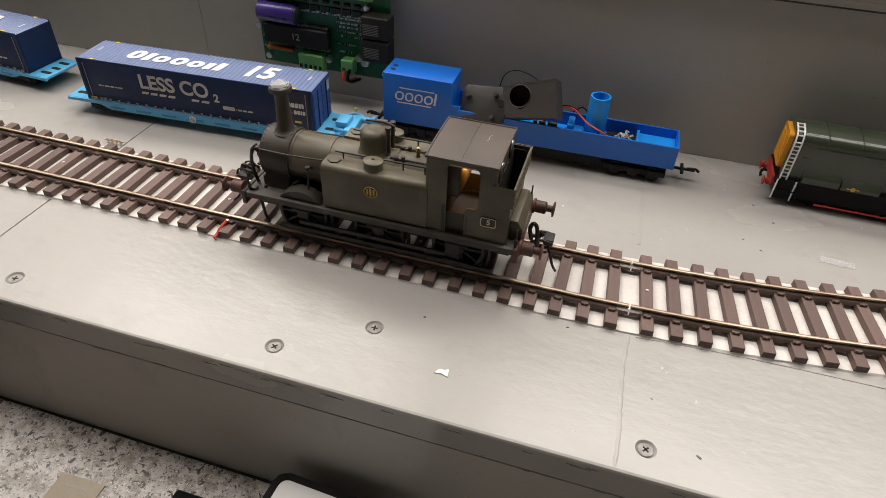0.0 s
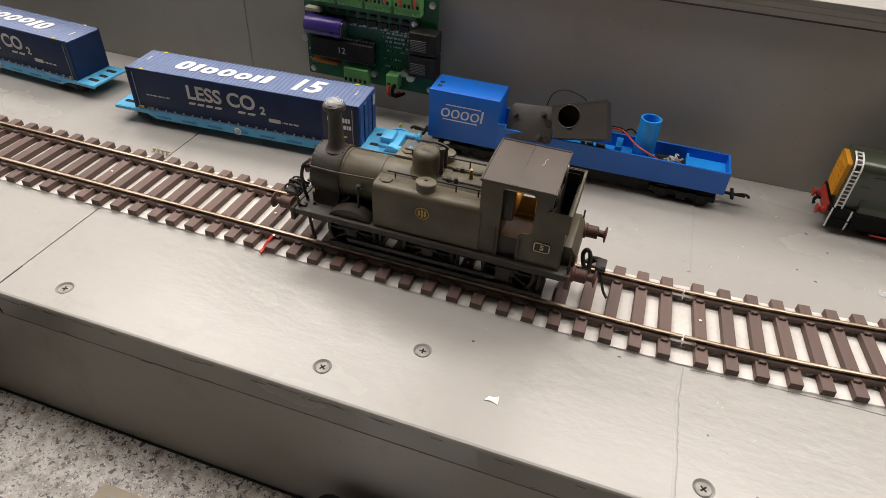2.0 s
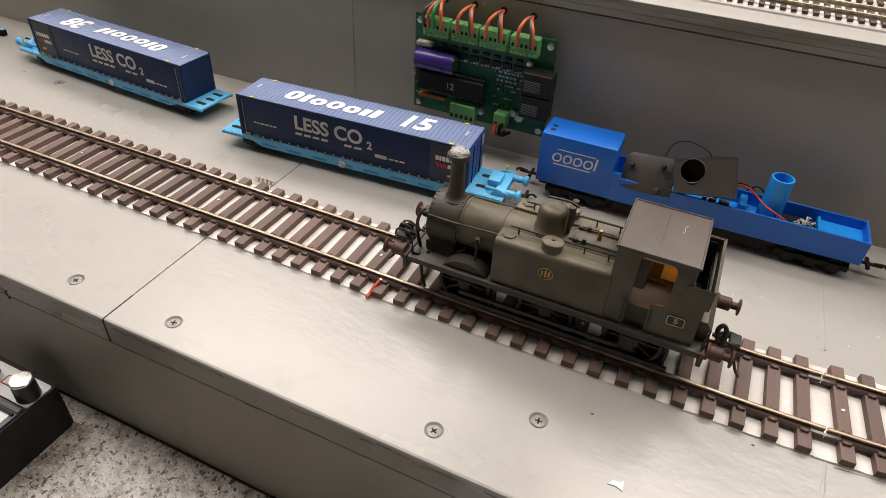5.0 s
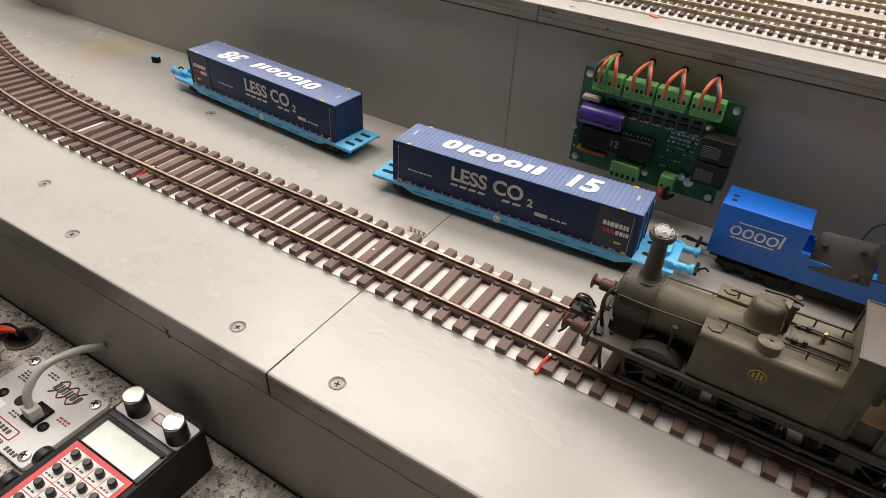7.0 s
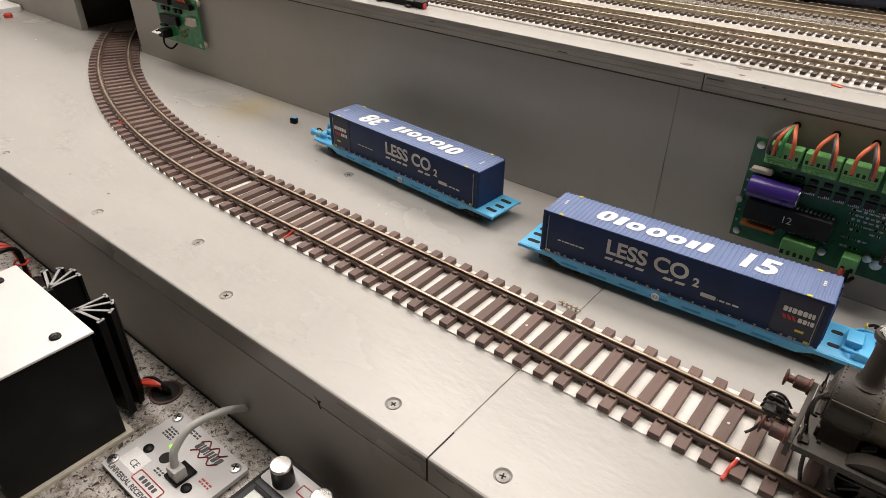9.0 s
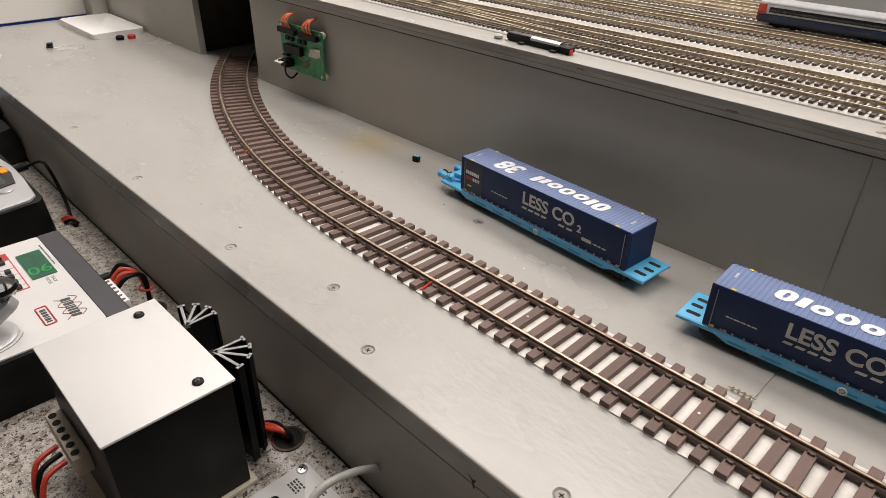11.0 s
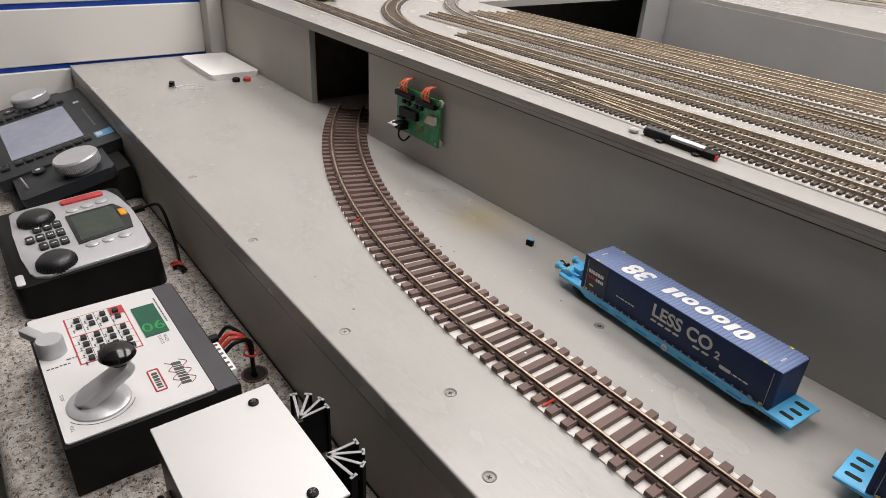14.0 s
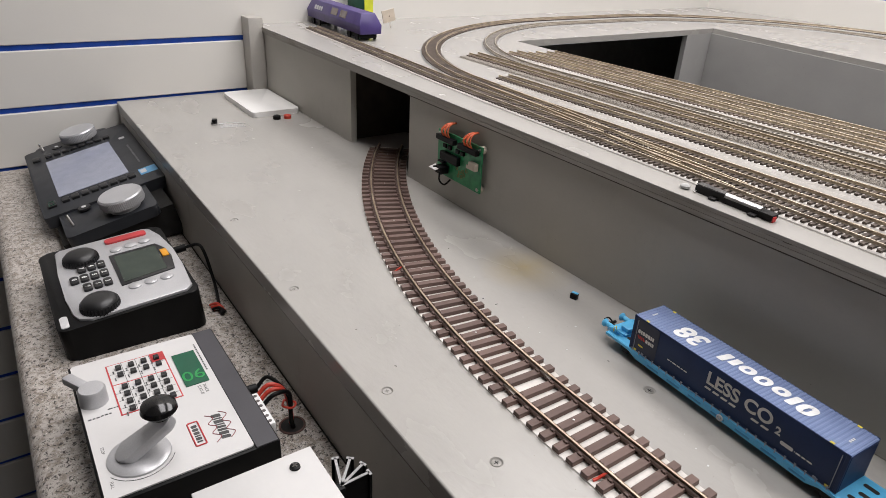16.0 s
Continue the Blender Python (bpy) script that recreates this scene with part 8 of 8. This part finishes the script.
for x, y in ((-0.0375, -0.0268), (0.0735, -0.0250)):
    d = part("dial", lathe([(0.0180, 0), (0.0178, 0.0050), (0.0168, 0.0090), (0.0140, 0.0116), (0.0090, 0.0128), (0, 0.0132)], (x, y, Z2 - 0.002), 40), M_RUBBER, hs_, "black ribbed speed dial")
    b = bmesh.new()
    for k in range(36):
        a = 2 * math.pi * k / 36
        tube([(x + r_ * math.cos(a), y + r_ * math.sin(a), Z2 - 0.002 + z_) for r_, z_ in ((0.0181, 0.0010), (0.0179, 0.0050), (0.0172, 0.0078))], 0.0007, 5, b, 0)
    part("dial_ribs", b, M_RUBBER, d)
for n in range(10):
    i, j = ((n - 1) % 3, (n - 1) // 3) if n else (1, 3)
    x, y = -0.0135 + i * 0.0218, -0.0104 - j * 0.0097
    k_ = part("number_key", slab(x - 0.0072, x + 0.0072, y - 0.0041, y + 0.0041, Z2 - 0.0005, Z2 + 0.0028, 0.0025, 0.0005), M_RUBBER, hs_)
    lettering(str(n), 0.0068, flat(x, y, Z2 + 0.0029, 0), M_PRINT, "key_numeral", k_, 0.0002)
for i in range(3):
    for x, y in ((-0.0420 - 0.002 * i, 0.010 + 0.0157 * i), (0.0535, 0.0117 + 0.0158 * i)):
        part("function_key", lathe([(0.0068, 0), (0.0066, 0.0015), (0.0050, 0.0024), (0, 0.0026)], (x, y, Z2 - 0.0003), 22), M_SILVER, hs_)
tg_ = slab(0.0690, 0.0910, -0.0625, -0.0553, T2 - 0.0002, T2 + 0.0010, 0.0025, 0.0003)
pl_ = part("badge", tg_, M_PRINT_GREY, hs_, "small grey badge")
b = tube([(-0.020, 0.0655, 0.028), (-0.019, 0.0800, 0.0290)], 0.0042, 12, None, 0)
part("plug", b, M_BLACK, hs_)
b = tube([(-0.019, 0.0800, 0.0290), (-0.012, 0.0925, 0.0320), (0.004, 0.0950, 0.0280), (0.020, 0.0950, 0.0060), (0.040, 0.0920, -0.0060), (0.0640, 0.0870, -0.0085), (0.085, 0.0840, -0.0085)], 0.0018, 8)
part("cable", b, M_BLACK, hs_)
for k, (mt, dx) in enumerate(((M_RED, 0), (M_RED, 0.006), (M_BLACK, 0.010))):
    part("loose_end", tube([(0.060 + dx, 0.078, -0.0088), (0.066 + dx, 0.0845, -0.0060), (0.074 + dx, 0.0880, -0.0085)], 0.0016, 8), mt, hs_)

# large colour-screen control unit, tilted back
ec = thing("control_unit", "charcoal digital control unit with large screen and two silver dials", "controller", loc=(-1.070, -0.0780, CZ + 0.047))
ec.rotation_euler = (radians(13), 0, 0)
b = slab(-0.150, 0.138, -0.0770, 0.0850, -0.016, 0.0, 0.006, 0.0020)
part("case", b, M_CHAR, ec)
for x0, x1 in ((0.126, 0.214), (-0.172, -0.140)):
    part("dial_wing", slab(x0, x1, -0.0600, 0.0520, -0.018, -0.003, 0.008, 0.0020), M_CHAR, ec)
st = prism([(-0.068, -0.0155), (0.070, -0.0155), (0.070, -0.060), (0.030, -0.0538), (-0.066, -0.0318)], "x", -0.140, 0.202)
part("stand", st, M_BLACK_MATT, ec)
part("screen", box(-0.080, 0.080, -0.0515, 0.0430, -0.0002, 0.0006), M_SCREEN, ec, "blank pale blue touch screen")
for x in (-0.1030, 0.1000):
    for k in range(8):
        part("soft_key", box(x - 0.0070, x + 0.0070, -0.0495 + k * 0.0126, -0.0400 + k * 0.0126, -0.0003, 0.0034, 0.0008), M_RUBBER, ec)
for x in (-0.1030, 0.1010):
    kk = part("corner_key", box(x - 0.0090, x + 0.0090, -0.068, -0.057, -0.0003, 0.0030, 0.0008), M_RUBBER, ec)
part("green_ring", tube([(0.095, -0.0655, 0.0032), (0.107, -0.0655, 0.0032), (0.107, -0.0595, 0.0032), (0.095, -0.0595, 0.0032), (0.095, -0.0655, 0.0032)], 0.0004, 5, None, 0), M_LED_WIN, ec)
for x, y in ((0.187, 0.0160), (-0.136, 0.009)):
    b = lathe([(0.0190, -0.003), (0.0190, 0.004)], (x, y, 0), 30)
    part("dial_foot", b, M_SILVER, ec)
    d = part("jog_dial", lathe([(0.0265, 0), (0.0270, 0.0020), (0.0270, 0.0120), (0.0255, 0.0140), (0.012, 0.0136), (0, 0.0136)], (x, y, 0.004), 56), M_SILVER, ec, "ribbed silver jog dial")
    b = bmesh.new()
    for k in range(72):
        a = 2 * math.pi * k / 72
        cyl((x + 0.0270 * math.cos(a), y + 0.0270 * math.sin(a), 0.0055), (x + 0.0270 * math.cos(a), y + 0.0270 * math.sin(a), 0.0160), 0.0005, seg=6, into=b)
    part("dial_ribs", b, M_SILVER, d)
    part("oval_key", lathe([(0.0085, 0), (0.0080, 0.0022), (0, 0.0028)], (x - 0.040 if x > 0 else x, -0.0285, -0.001), 24), M_RUBBER, ec)
    part("oval_light", lathe([(0.0032, 0), (0.0028, 0.0006)], (x - 0.040 if x > 0 else x, -0.0285, 0.0018), 16), M_PRINT_GREY, ec)
    part("toggle", cyl((x - 0.004, -0.0480, -0.003), (x - 0.010, -0.0500, 0.0110), 0.0018, seg=10), M_STEEL, ec)
text_lines(0.010, 0.0640, 0.0004, 1, 0.090, 0.0026, 0, M_CASEPRINT, "case_wordmark", ec, 77)
part("emblem", box(-0.082, -0.073, 0.0590, 0.0675, 0, 0.0003), M_PRINT_GREY, ec)
lb = part("blue_label", box(0.083, 0.107, 0.0550, 0.0790, 0, 0.0004), M_LABEL, ec, "light blue sticker")
part("label_mark", box(0.087, 0.101, 0.0565, 0.0650, 0.0004, 0.0006), M_PRINT_GREY, lb)

# wall-socket panel lying on the worktop
up = thing("throttle_panel", "white throttle socket panel with grey plug cable", "control panel", loc=(-0.1655, -0.0480, CZ))
part("plate", slab(-0.0388, 0.0365, -0.0278, 0.0283, 0.0012, 0.0045, 0.002, 0.0004), M_PANEL, up)
part("backing", box(-0.036, 0.034, -0.025, 0.025, 0, 0.0012), M_WHITE, up)
ZU = 0.0045
for x, y in ((-0.0345, 0.0230), (0.0300, 0.0230), (-0.0350, -0.0215), (0.0300, -0.0222)):
    s4 = part("panel_screw", lathe([(0.0038, 0), (0.0034, 0.0012), (0.0010, 0.0018), (0, 0.0018)], (x, y, ZU), 20), M_STEEL, up)
    c = bmesh.new()
    for k in range(2):
        box(-0.0022, 0.0022, -0.0004, 0.0004, 0.0, 0.0003, into=c, m=flat(x, y, ZU + 0.0018, 90 * k + 30))
    part("cross_slot", c, M_GAP, s4)
for x, y in ((-0.0255, -0.0030), (0.0195, -0.0045)):
    part("black_screw", lathe([(0.0034, 0), (0.0032, 0.0012), (0.0012, 0.002), (0, 0.002)], (x, y, ZU), 18), M_BLACK, up)
part("socket_hole", cyl((-0.0105, 0.0, ZU), (-0.0105, 0.0, ZU + 0.0004), 0.0042, seg=26), M_GAP, up)
part("data_socket", box(0.0015, 0.0148, -0.0085, 0.0062, ZU, ZU + 0.0020, 0.0004), M_BLACK, up)
part("pilot_light", lathe([(0.0017, 0), (0.0015, 0.001), (0, 0.0013)], (-0.0155, 0.0072, ZU), 14), M_TUBEGLOW, up, "small lit green pilot light")
for k, (x, y, n, w, rz, mt) in enumerate(((-0.0260, 0.0160, 4, 0.010, 0, M_PRINT_BLACK), (-0.0250, -0.0090, 3, 0.008, 0, M_PRINT_BLACK), (-0.0125, 0.0235, 2, 0.009, 0, M_PRINT_BLACK), (0.0255, 0.0055, 2, 0.010, 0, M_PRINT_RED),
                                        (-0.0035, -0.0075, 2, 0.009, 0, M_PRINT_BLACK))):
    text_lines(x, y, ZU, n, w, 0.0012, rz, mt, "panel_print", up, 90 + k)
part("white_sticker", box(-0.0330, -0.0150, -0.0195, -0.0068, ZU, ZU + 0.0002), M_PRINT, up)
lettering("CE", 0.0062, flat(-0.0215, -0.0150, ZU + 0.0003), M_PRINT_BLACK, "conformity_mark", up)
lettering("UNIVERSAL RECEIVER", 0.0046, flat(-0.0110, -0.0248, ZU + 0.0001), M_PRINT_BLACK, "panel_title", up, 0.0001)
bars((0.0022, 0.0022, 0.0022, 0.0022), 0.0030, 0.0007, flat(0.0205, -0.0248, ZU), M_PRINT_BLACK, "model_mark", up)
fr_ = rounded(-0.0140, 0.0120, -0.0212, -0.0142, 0.0012)
part("red_frame", tube([(u, v, ZU + 0.0003) for u, v in fr_ + fr_[:1]], 0.00035, 5, None, 0), M_PRINT_RED, up)
bars((0.0025, 0.0025, 0.0025, 0.0025, 0.0025), 0.0034, 0.001, flat(-0.001, -0.0177, ZU, 0), M_PRINT_BLACK, "frame_mark", up)
b = bmesh.new()
for k in range(2):
    tube([(-0.0040 + 0.0045 * q, 0.0150 + 0.0085 * k + (0.0020 if q % 2 else -0.0020), ZU + 0.0003) for q in range(6)], 0.0005, 5, b, 4)
part("emblem", b, M_MAROON, up, "red and black maker's emblem")
bars((0.003, 0.0014, 0.003, 0.0014, 0.002, 0.002, 0.003, 0.003), 0.0058, 0.0007, flat(0.0075, 0.0192, ZU, 0), M_PRINT_BLACK, "emblem_mark", up, 0.15)
pgm = part("cable_plug", box(0.0045, 0.0140, -0.0070, 0.0010, ZU + 0.0015, ZU + 0.0105, 0.0008), M_CABLE, up, "clear plastic plug")
b = tube([(0.0085, -0.0030, ZU + 0.009), (0.0070, 0.0000, ZU + 0.0200), (0.0080, 0.0130, ZU + 0.0305), (0.0110, 0.0330, ZU + 0.0290), (0.0125, 0.0485, ZU + 0.0205)], 0.0025, 12)
part("cable", b, M_CABLE, up, "pale grey data cable")

# keypad throttle
dt = thing("keypad_throttle", "black handheld throttle with two metal-capped knobs and red key frame", "controller", loc=(-0.0718, -0.0780, CZ))
part("case", slab(-0.0272, 0.0272, -0.075, 0.0670, 0.0, 0.0335, 0.004, 0.0015), M_BLACK_MATT, dt)
ZD = 0.0345
part("knob_panel", slab(-0.0250, 0.0262, 0.0472, 0.0640, 0.0325, ZD, 0.0015, 0.0003), M_PANEL, dt, "white knob panel")
for x in (-0.0125, 0.0202):
    kn = part("knob", lathe([(0.0064, 0), (0.0060, 0.0110), (0.0055, 0.0125)], (x, 0.0540, ZD), 28), M_RUBBER, dt, "black knob with bright metal cap")
    part("knob_cap", lathe([(0.0061, 0), (0.0061, 0.0010), (0.0055, 0.0015), (0, 0.0017)], (x, 0.0540, ZD + 0.0122), 28), M_STEEL, kn)
fr_ = rounded(-0.0015, 0.0090, 0.0535, 0.0590, 0.0006)
part("tag_frame", tube([(u, v, ZD + 0.0001) for u, v in fr_ + fr_[:1]], 0.0004, 5, None, 0), M_PRINT_RED, dt)
lf = part("screen_frame", box(-0.0240, 0.0262, 0.0232, 0.0466, 0.0330, 0.0350, 0.0006), M_CHAR, dt, "dark bezel round the screen")
part("metal_bar", box(-0.0235, 0.0258, 0.0425, 0.0462, 0.0350, 0.0356, 0.0003), M_CHAR, lf, "dark grey bar above the screen")
part("screen", box(-0.0200, 0.0232, 0.0238, 0.0400, 0.0350, 0.0352), M_LCD_PALE, lf, "pale green LCD screen")
part("screen_shadow_lip", box(-0.0205, 0.0248, 0.0400, 0.0416, 0.0350, 0.0362), M_BLACK, lf)
kf = part("key_frame", box(-0.0222, 0.0238, -0.0700, 0.0226, 0.0330, 0.0346), M_PRINT_RED, dt, "red frame round the keys")
b = bmesh.new()
for i in range(4):
    for j in range(8):
        x, y = -0.0135 + i * 0.0100, 0.0150 - j * 0.0100
        box(x - 0.0047, x + 0.0047, y - 0.0047, y + 0.0047, 0.0346, 0.0349, into=b)
part("key_field", b, M_PANEL, kf)
for i in range(4):
    for j in range(8):
        x, y = -0.0135 + i * 0.0100, 0.0150 - j * 0.0100
        part("push_key", lathe([(0.0023, 0), (0.0023, 0.0035), (0.0019, 0.0042), (0, 0.0043)], (x + 0.0008, y + 0.0012, 0.0349), 14), M_RUBBER, kf)
        text_lines(x - 0.0008, y - 0.0030, 0.0349, 1, 0.006, 0.0010, 0, M_PRINT_BLACK, "key_legend", kf, 200 + i * 7 + j)

for y in (0.0090, -0.0100):
    part("side_knob", lathe([(0.0036, 0), (0.0036, 0.003), (0.0062, 0.0040), (0.0060, 0.0095), (0.0045, 0.0110), (0, 0.0112)], m=Matrix.Translation((-0.0270, y, 0.0255)) @ Matrix.Rotation(radians(-90), 4, "Y"), seg=20), M_RUBBER, dt, "black knob on the side")

# second handset and scraps at the near end of the worktop
h2 = thing("white_handset", "black-rimmed handset with a white face", "controller", loc=(0.214, -0.0520, CZ), rz=-3)
part("case", slab(-0.036, 0.036, -0.070, 0.0440, 0, 0.0300, 0.006, 0.002), M_BLACK, h2)
part("face", slab(-0.0320, 0.0320, -0.066, 0.0400, 0.0295, 0.0306, 0.004, 0.0003), M_PANEL, h2, "white face plate")
nt_ = link("paper_note", box(0.060, 0.086, -0.075, -0.0285, CZ + 0.0001, CZ + 0.0006, m=None), M_KRAFT)
tagged(nt_, "beige printed card lying on the worktop", "card")
n2 = part("note_lines", box(0.066, 0.080, -0.0345, -0.0335, CZ + 0.0006, CZ + 0.0008), M_EDGE, nt_)
bc_ = link("black_clip", box(0.125, 0.150, -0.0350, -0.0200, CZ, CZ + 0.006, 0.002), M_BLACK)
tagged(bc_, "small black plastic clip on the worktop", "clip")

# ---------------------------------------------------------------- oddments on the shelf
cd = thing("white_card", "thick white foam-board sheet lying in the shelf corner", "board", loc=(-1.132, 0.214, 0))
part("sheet", slab(-0.080, 0.078, -0.042, 0.040, 0, 0.0085, 0.008, 0.0025), M_WHITE, cd)
pc_ = thing("small_plug", "small black plug with a thin clear lead", "plug", loc=(-1.050, 0.108, 0), rz=-20)
part("body", box(-0.008, 0.004, -0.004, 0.004, 0, 0.006, 0.001), M_BLACK, pc_)
part("loop", tube([(0.004, 0.002, 0.003), (0.012, 0.004, 0.004), (0.014, -0.002, 0.003), (0.006, -0.003, 0.003)], 0.0012, 8), M_BLACK, pc_)
part("clear_bag", prism([(0.002, 0.008), (0.030, 0.010), (0.024, 0.048), (0.014, 0.044)], "z", 0.0002, 0.0012), M_FILM, pc_, "crumpled clear plastic sleeve")
part("lead", tube([(0.010, 0.006, 0.001), (0.002, 0.024, 0.0014), (0.010, 0.048, 0.001)], 0.0006, 6), M_PRINT, pc_)
for x, y, mt, lab in ((-1.034, 0.205, M_BLACK, "small round black cap on the shelf"), (-1.031, 0.222, M_RED, "small round red cap on the shelf")):
    c = link("round_cap", lathe([(0.0062, 0), (0.0062, 0.0045), (0.005, 0.006), (0, 0.0062)], (x, y, 0), 20), mt)
    tagged(c, lab, "cap", "caps on the shelf")
cb_ = thing("coupler_block", "tiny black block with a blue face lying on the shelf", "block", loc=(-0.364, 0.225, 0), rz=15)
part("block", box(-0.0032, 0.0032, -0.0025, 0.0025, 0, 0.0052, 0.0004), M_BLACK, cb_)
part("blue_face", box(-0.0030, 0.0030, -0.0008, 0.0023, 0.0051, 0.0056), M_SKY, cb_)
fk = link("paint_chip", prism([(0.2490, 0.0238), (0.2520, 0.0243), (0.2553, 0.0232), (0.2548, 0.0278), (0.2532, 0.0266), (0.2505, 0.0264)], "z", 0.0001, 0.0005), M_PRINT)
tagged(fk, "white fleck of torn paper stuck to the board", "paper scrap")
pf = link("clear_film", prism([(0.428, 0.1665), (0.446, 0.1655), (0.4465, 0.1705), (0.429, 0.1720)], "z", 0.0002, 0.0006), M_FILM)
tagged(pf, "scrap of clear plastic film on the shelf", "plastic scrap")
rn = random.Random(21)
cr = bmesh.new()
for k in range(70):
    x, y = rn.uniform(-0.7, 0.5), rn.choice((rn.uniform(0.145, 0.25), rn.uniform(0.01, 0.07), rn.uniform(0.15, 0.18)))
    r = rn.choice((0.0003, 0.0004, 0.0004, 0.0006, 0.0009))
    v = [cr.verts.new((x + r * math.cos(a + rn.uniform(-0.4, 0.4)), y + r * math.sin(a), 0.0001 + (0.0004 if q == 3 else 0))) for q, a in enumerate((0, 2.1, 4.2, 1.0))]
    for f in ((0, 1, 3), (1, 2, 3), (2, 0, 3)):
        cr.faces.new([v[q] for q in f])
tagged(link("crumbs", cr, M_PRINT_GREY, None, "", 0), "pale crumbs and dust specks on the board", "crumbs", "", "stuff")
dk = bmesh.new()
for k in range(16):
    x, y = ((0.388, 0.173), (0.397, 0.166), (0.302, 0.071), (0.233, 0.0815))[k] if k < 4 else (rn.uniform(-0.65, 0.5), rn.choice((rn.uniform(0.15, 0.25), rn.uniform(0.012, 0.07))))
    r = rn.uniform(0.0003, 0.0006)
    box(-r * rn.uniform(1.2, 2.6), r * 1.4, -r * 0.6, r * 0.6, 0.0, 0.0004, into=dk, m=pose(x, y, 0, 0, 0, rn.uniform(0, 180)))
tagged(link("dark_specks", dk, M_SEAM, None, "", 0), "dark specks of dirt on the board", "specks", "", "stuff")
wb = bmesh.new()  # lies beside the rails
for k in range(4):
    box(-0.012 + k * 0.0032, -0.0107 + k * 0.0032, 0.1385, 0.1397, 0.0004, 0.0034, 0.0003, 1, into=wb)
tube([(-0.014, 0.1391, 0.0018), (0.0015, 0.1393, 0.0022)], 0.0004, 6, wb, 0)
tagged(link("loose_coupling", wb, M_RAIL), "tiny loose brass coupling part on the shelf", "coupling")
# chip and knot marks in the fascia edge
kn_ = bmesh.new()
for x, z in ((-0.076, -0.0130),):
    prism([(x - 0.003, z + 0.0015), (x - 0.0002, z - 0.0004), (x + 0.0018, z + 0.001), (x + 0.0022, z), (x + 0.0009, z - 0.0014), (x + 0.0009, z - 0.006), (x - 0.0001, z - 0.004), (x - 0.0006, z - 0.001)], "y", -0.0002, 0.0012, into=kn_)
structure("trim_chip", kn_, M_GAP, "dark chips in the painted fascia", "chip")
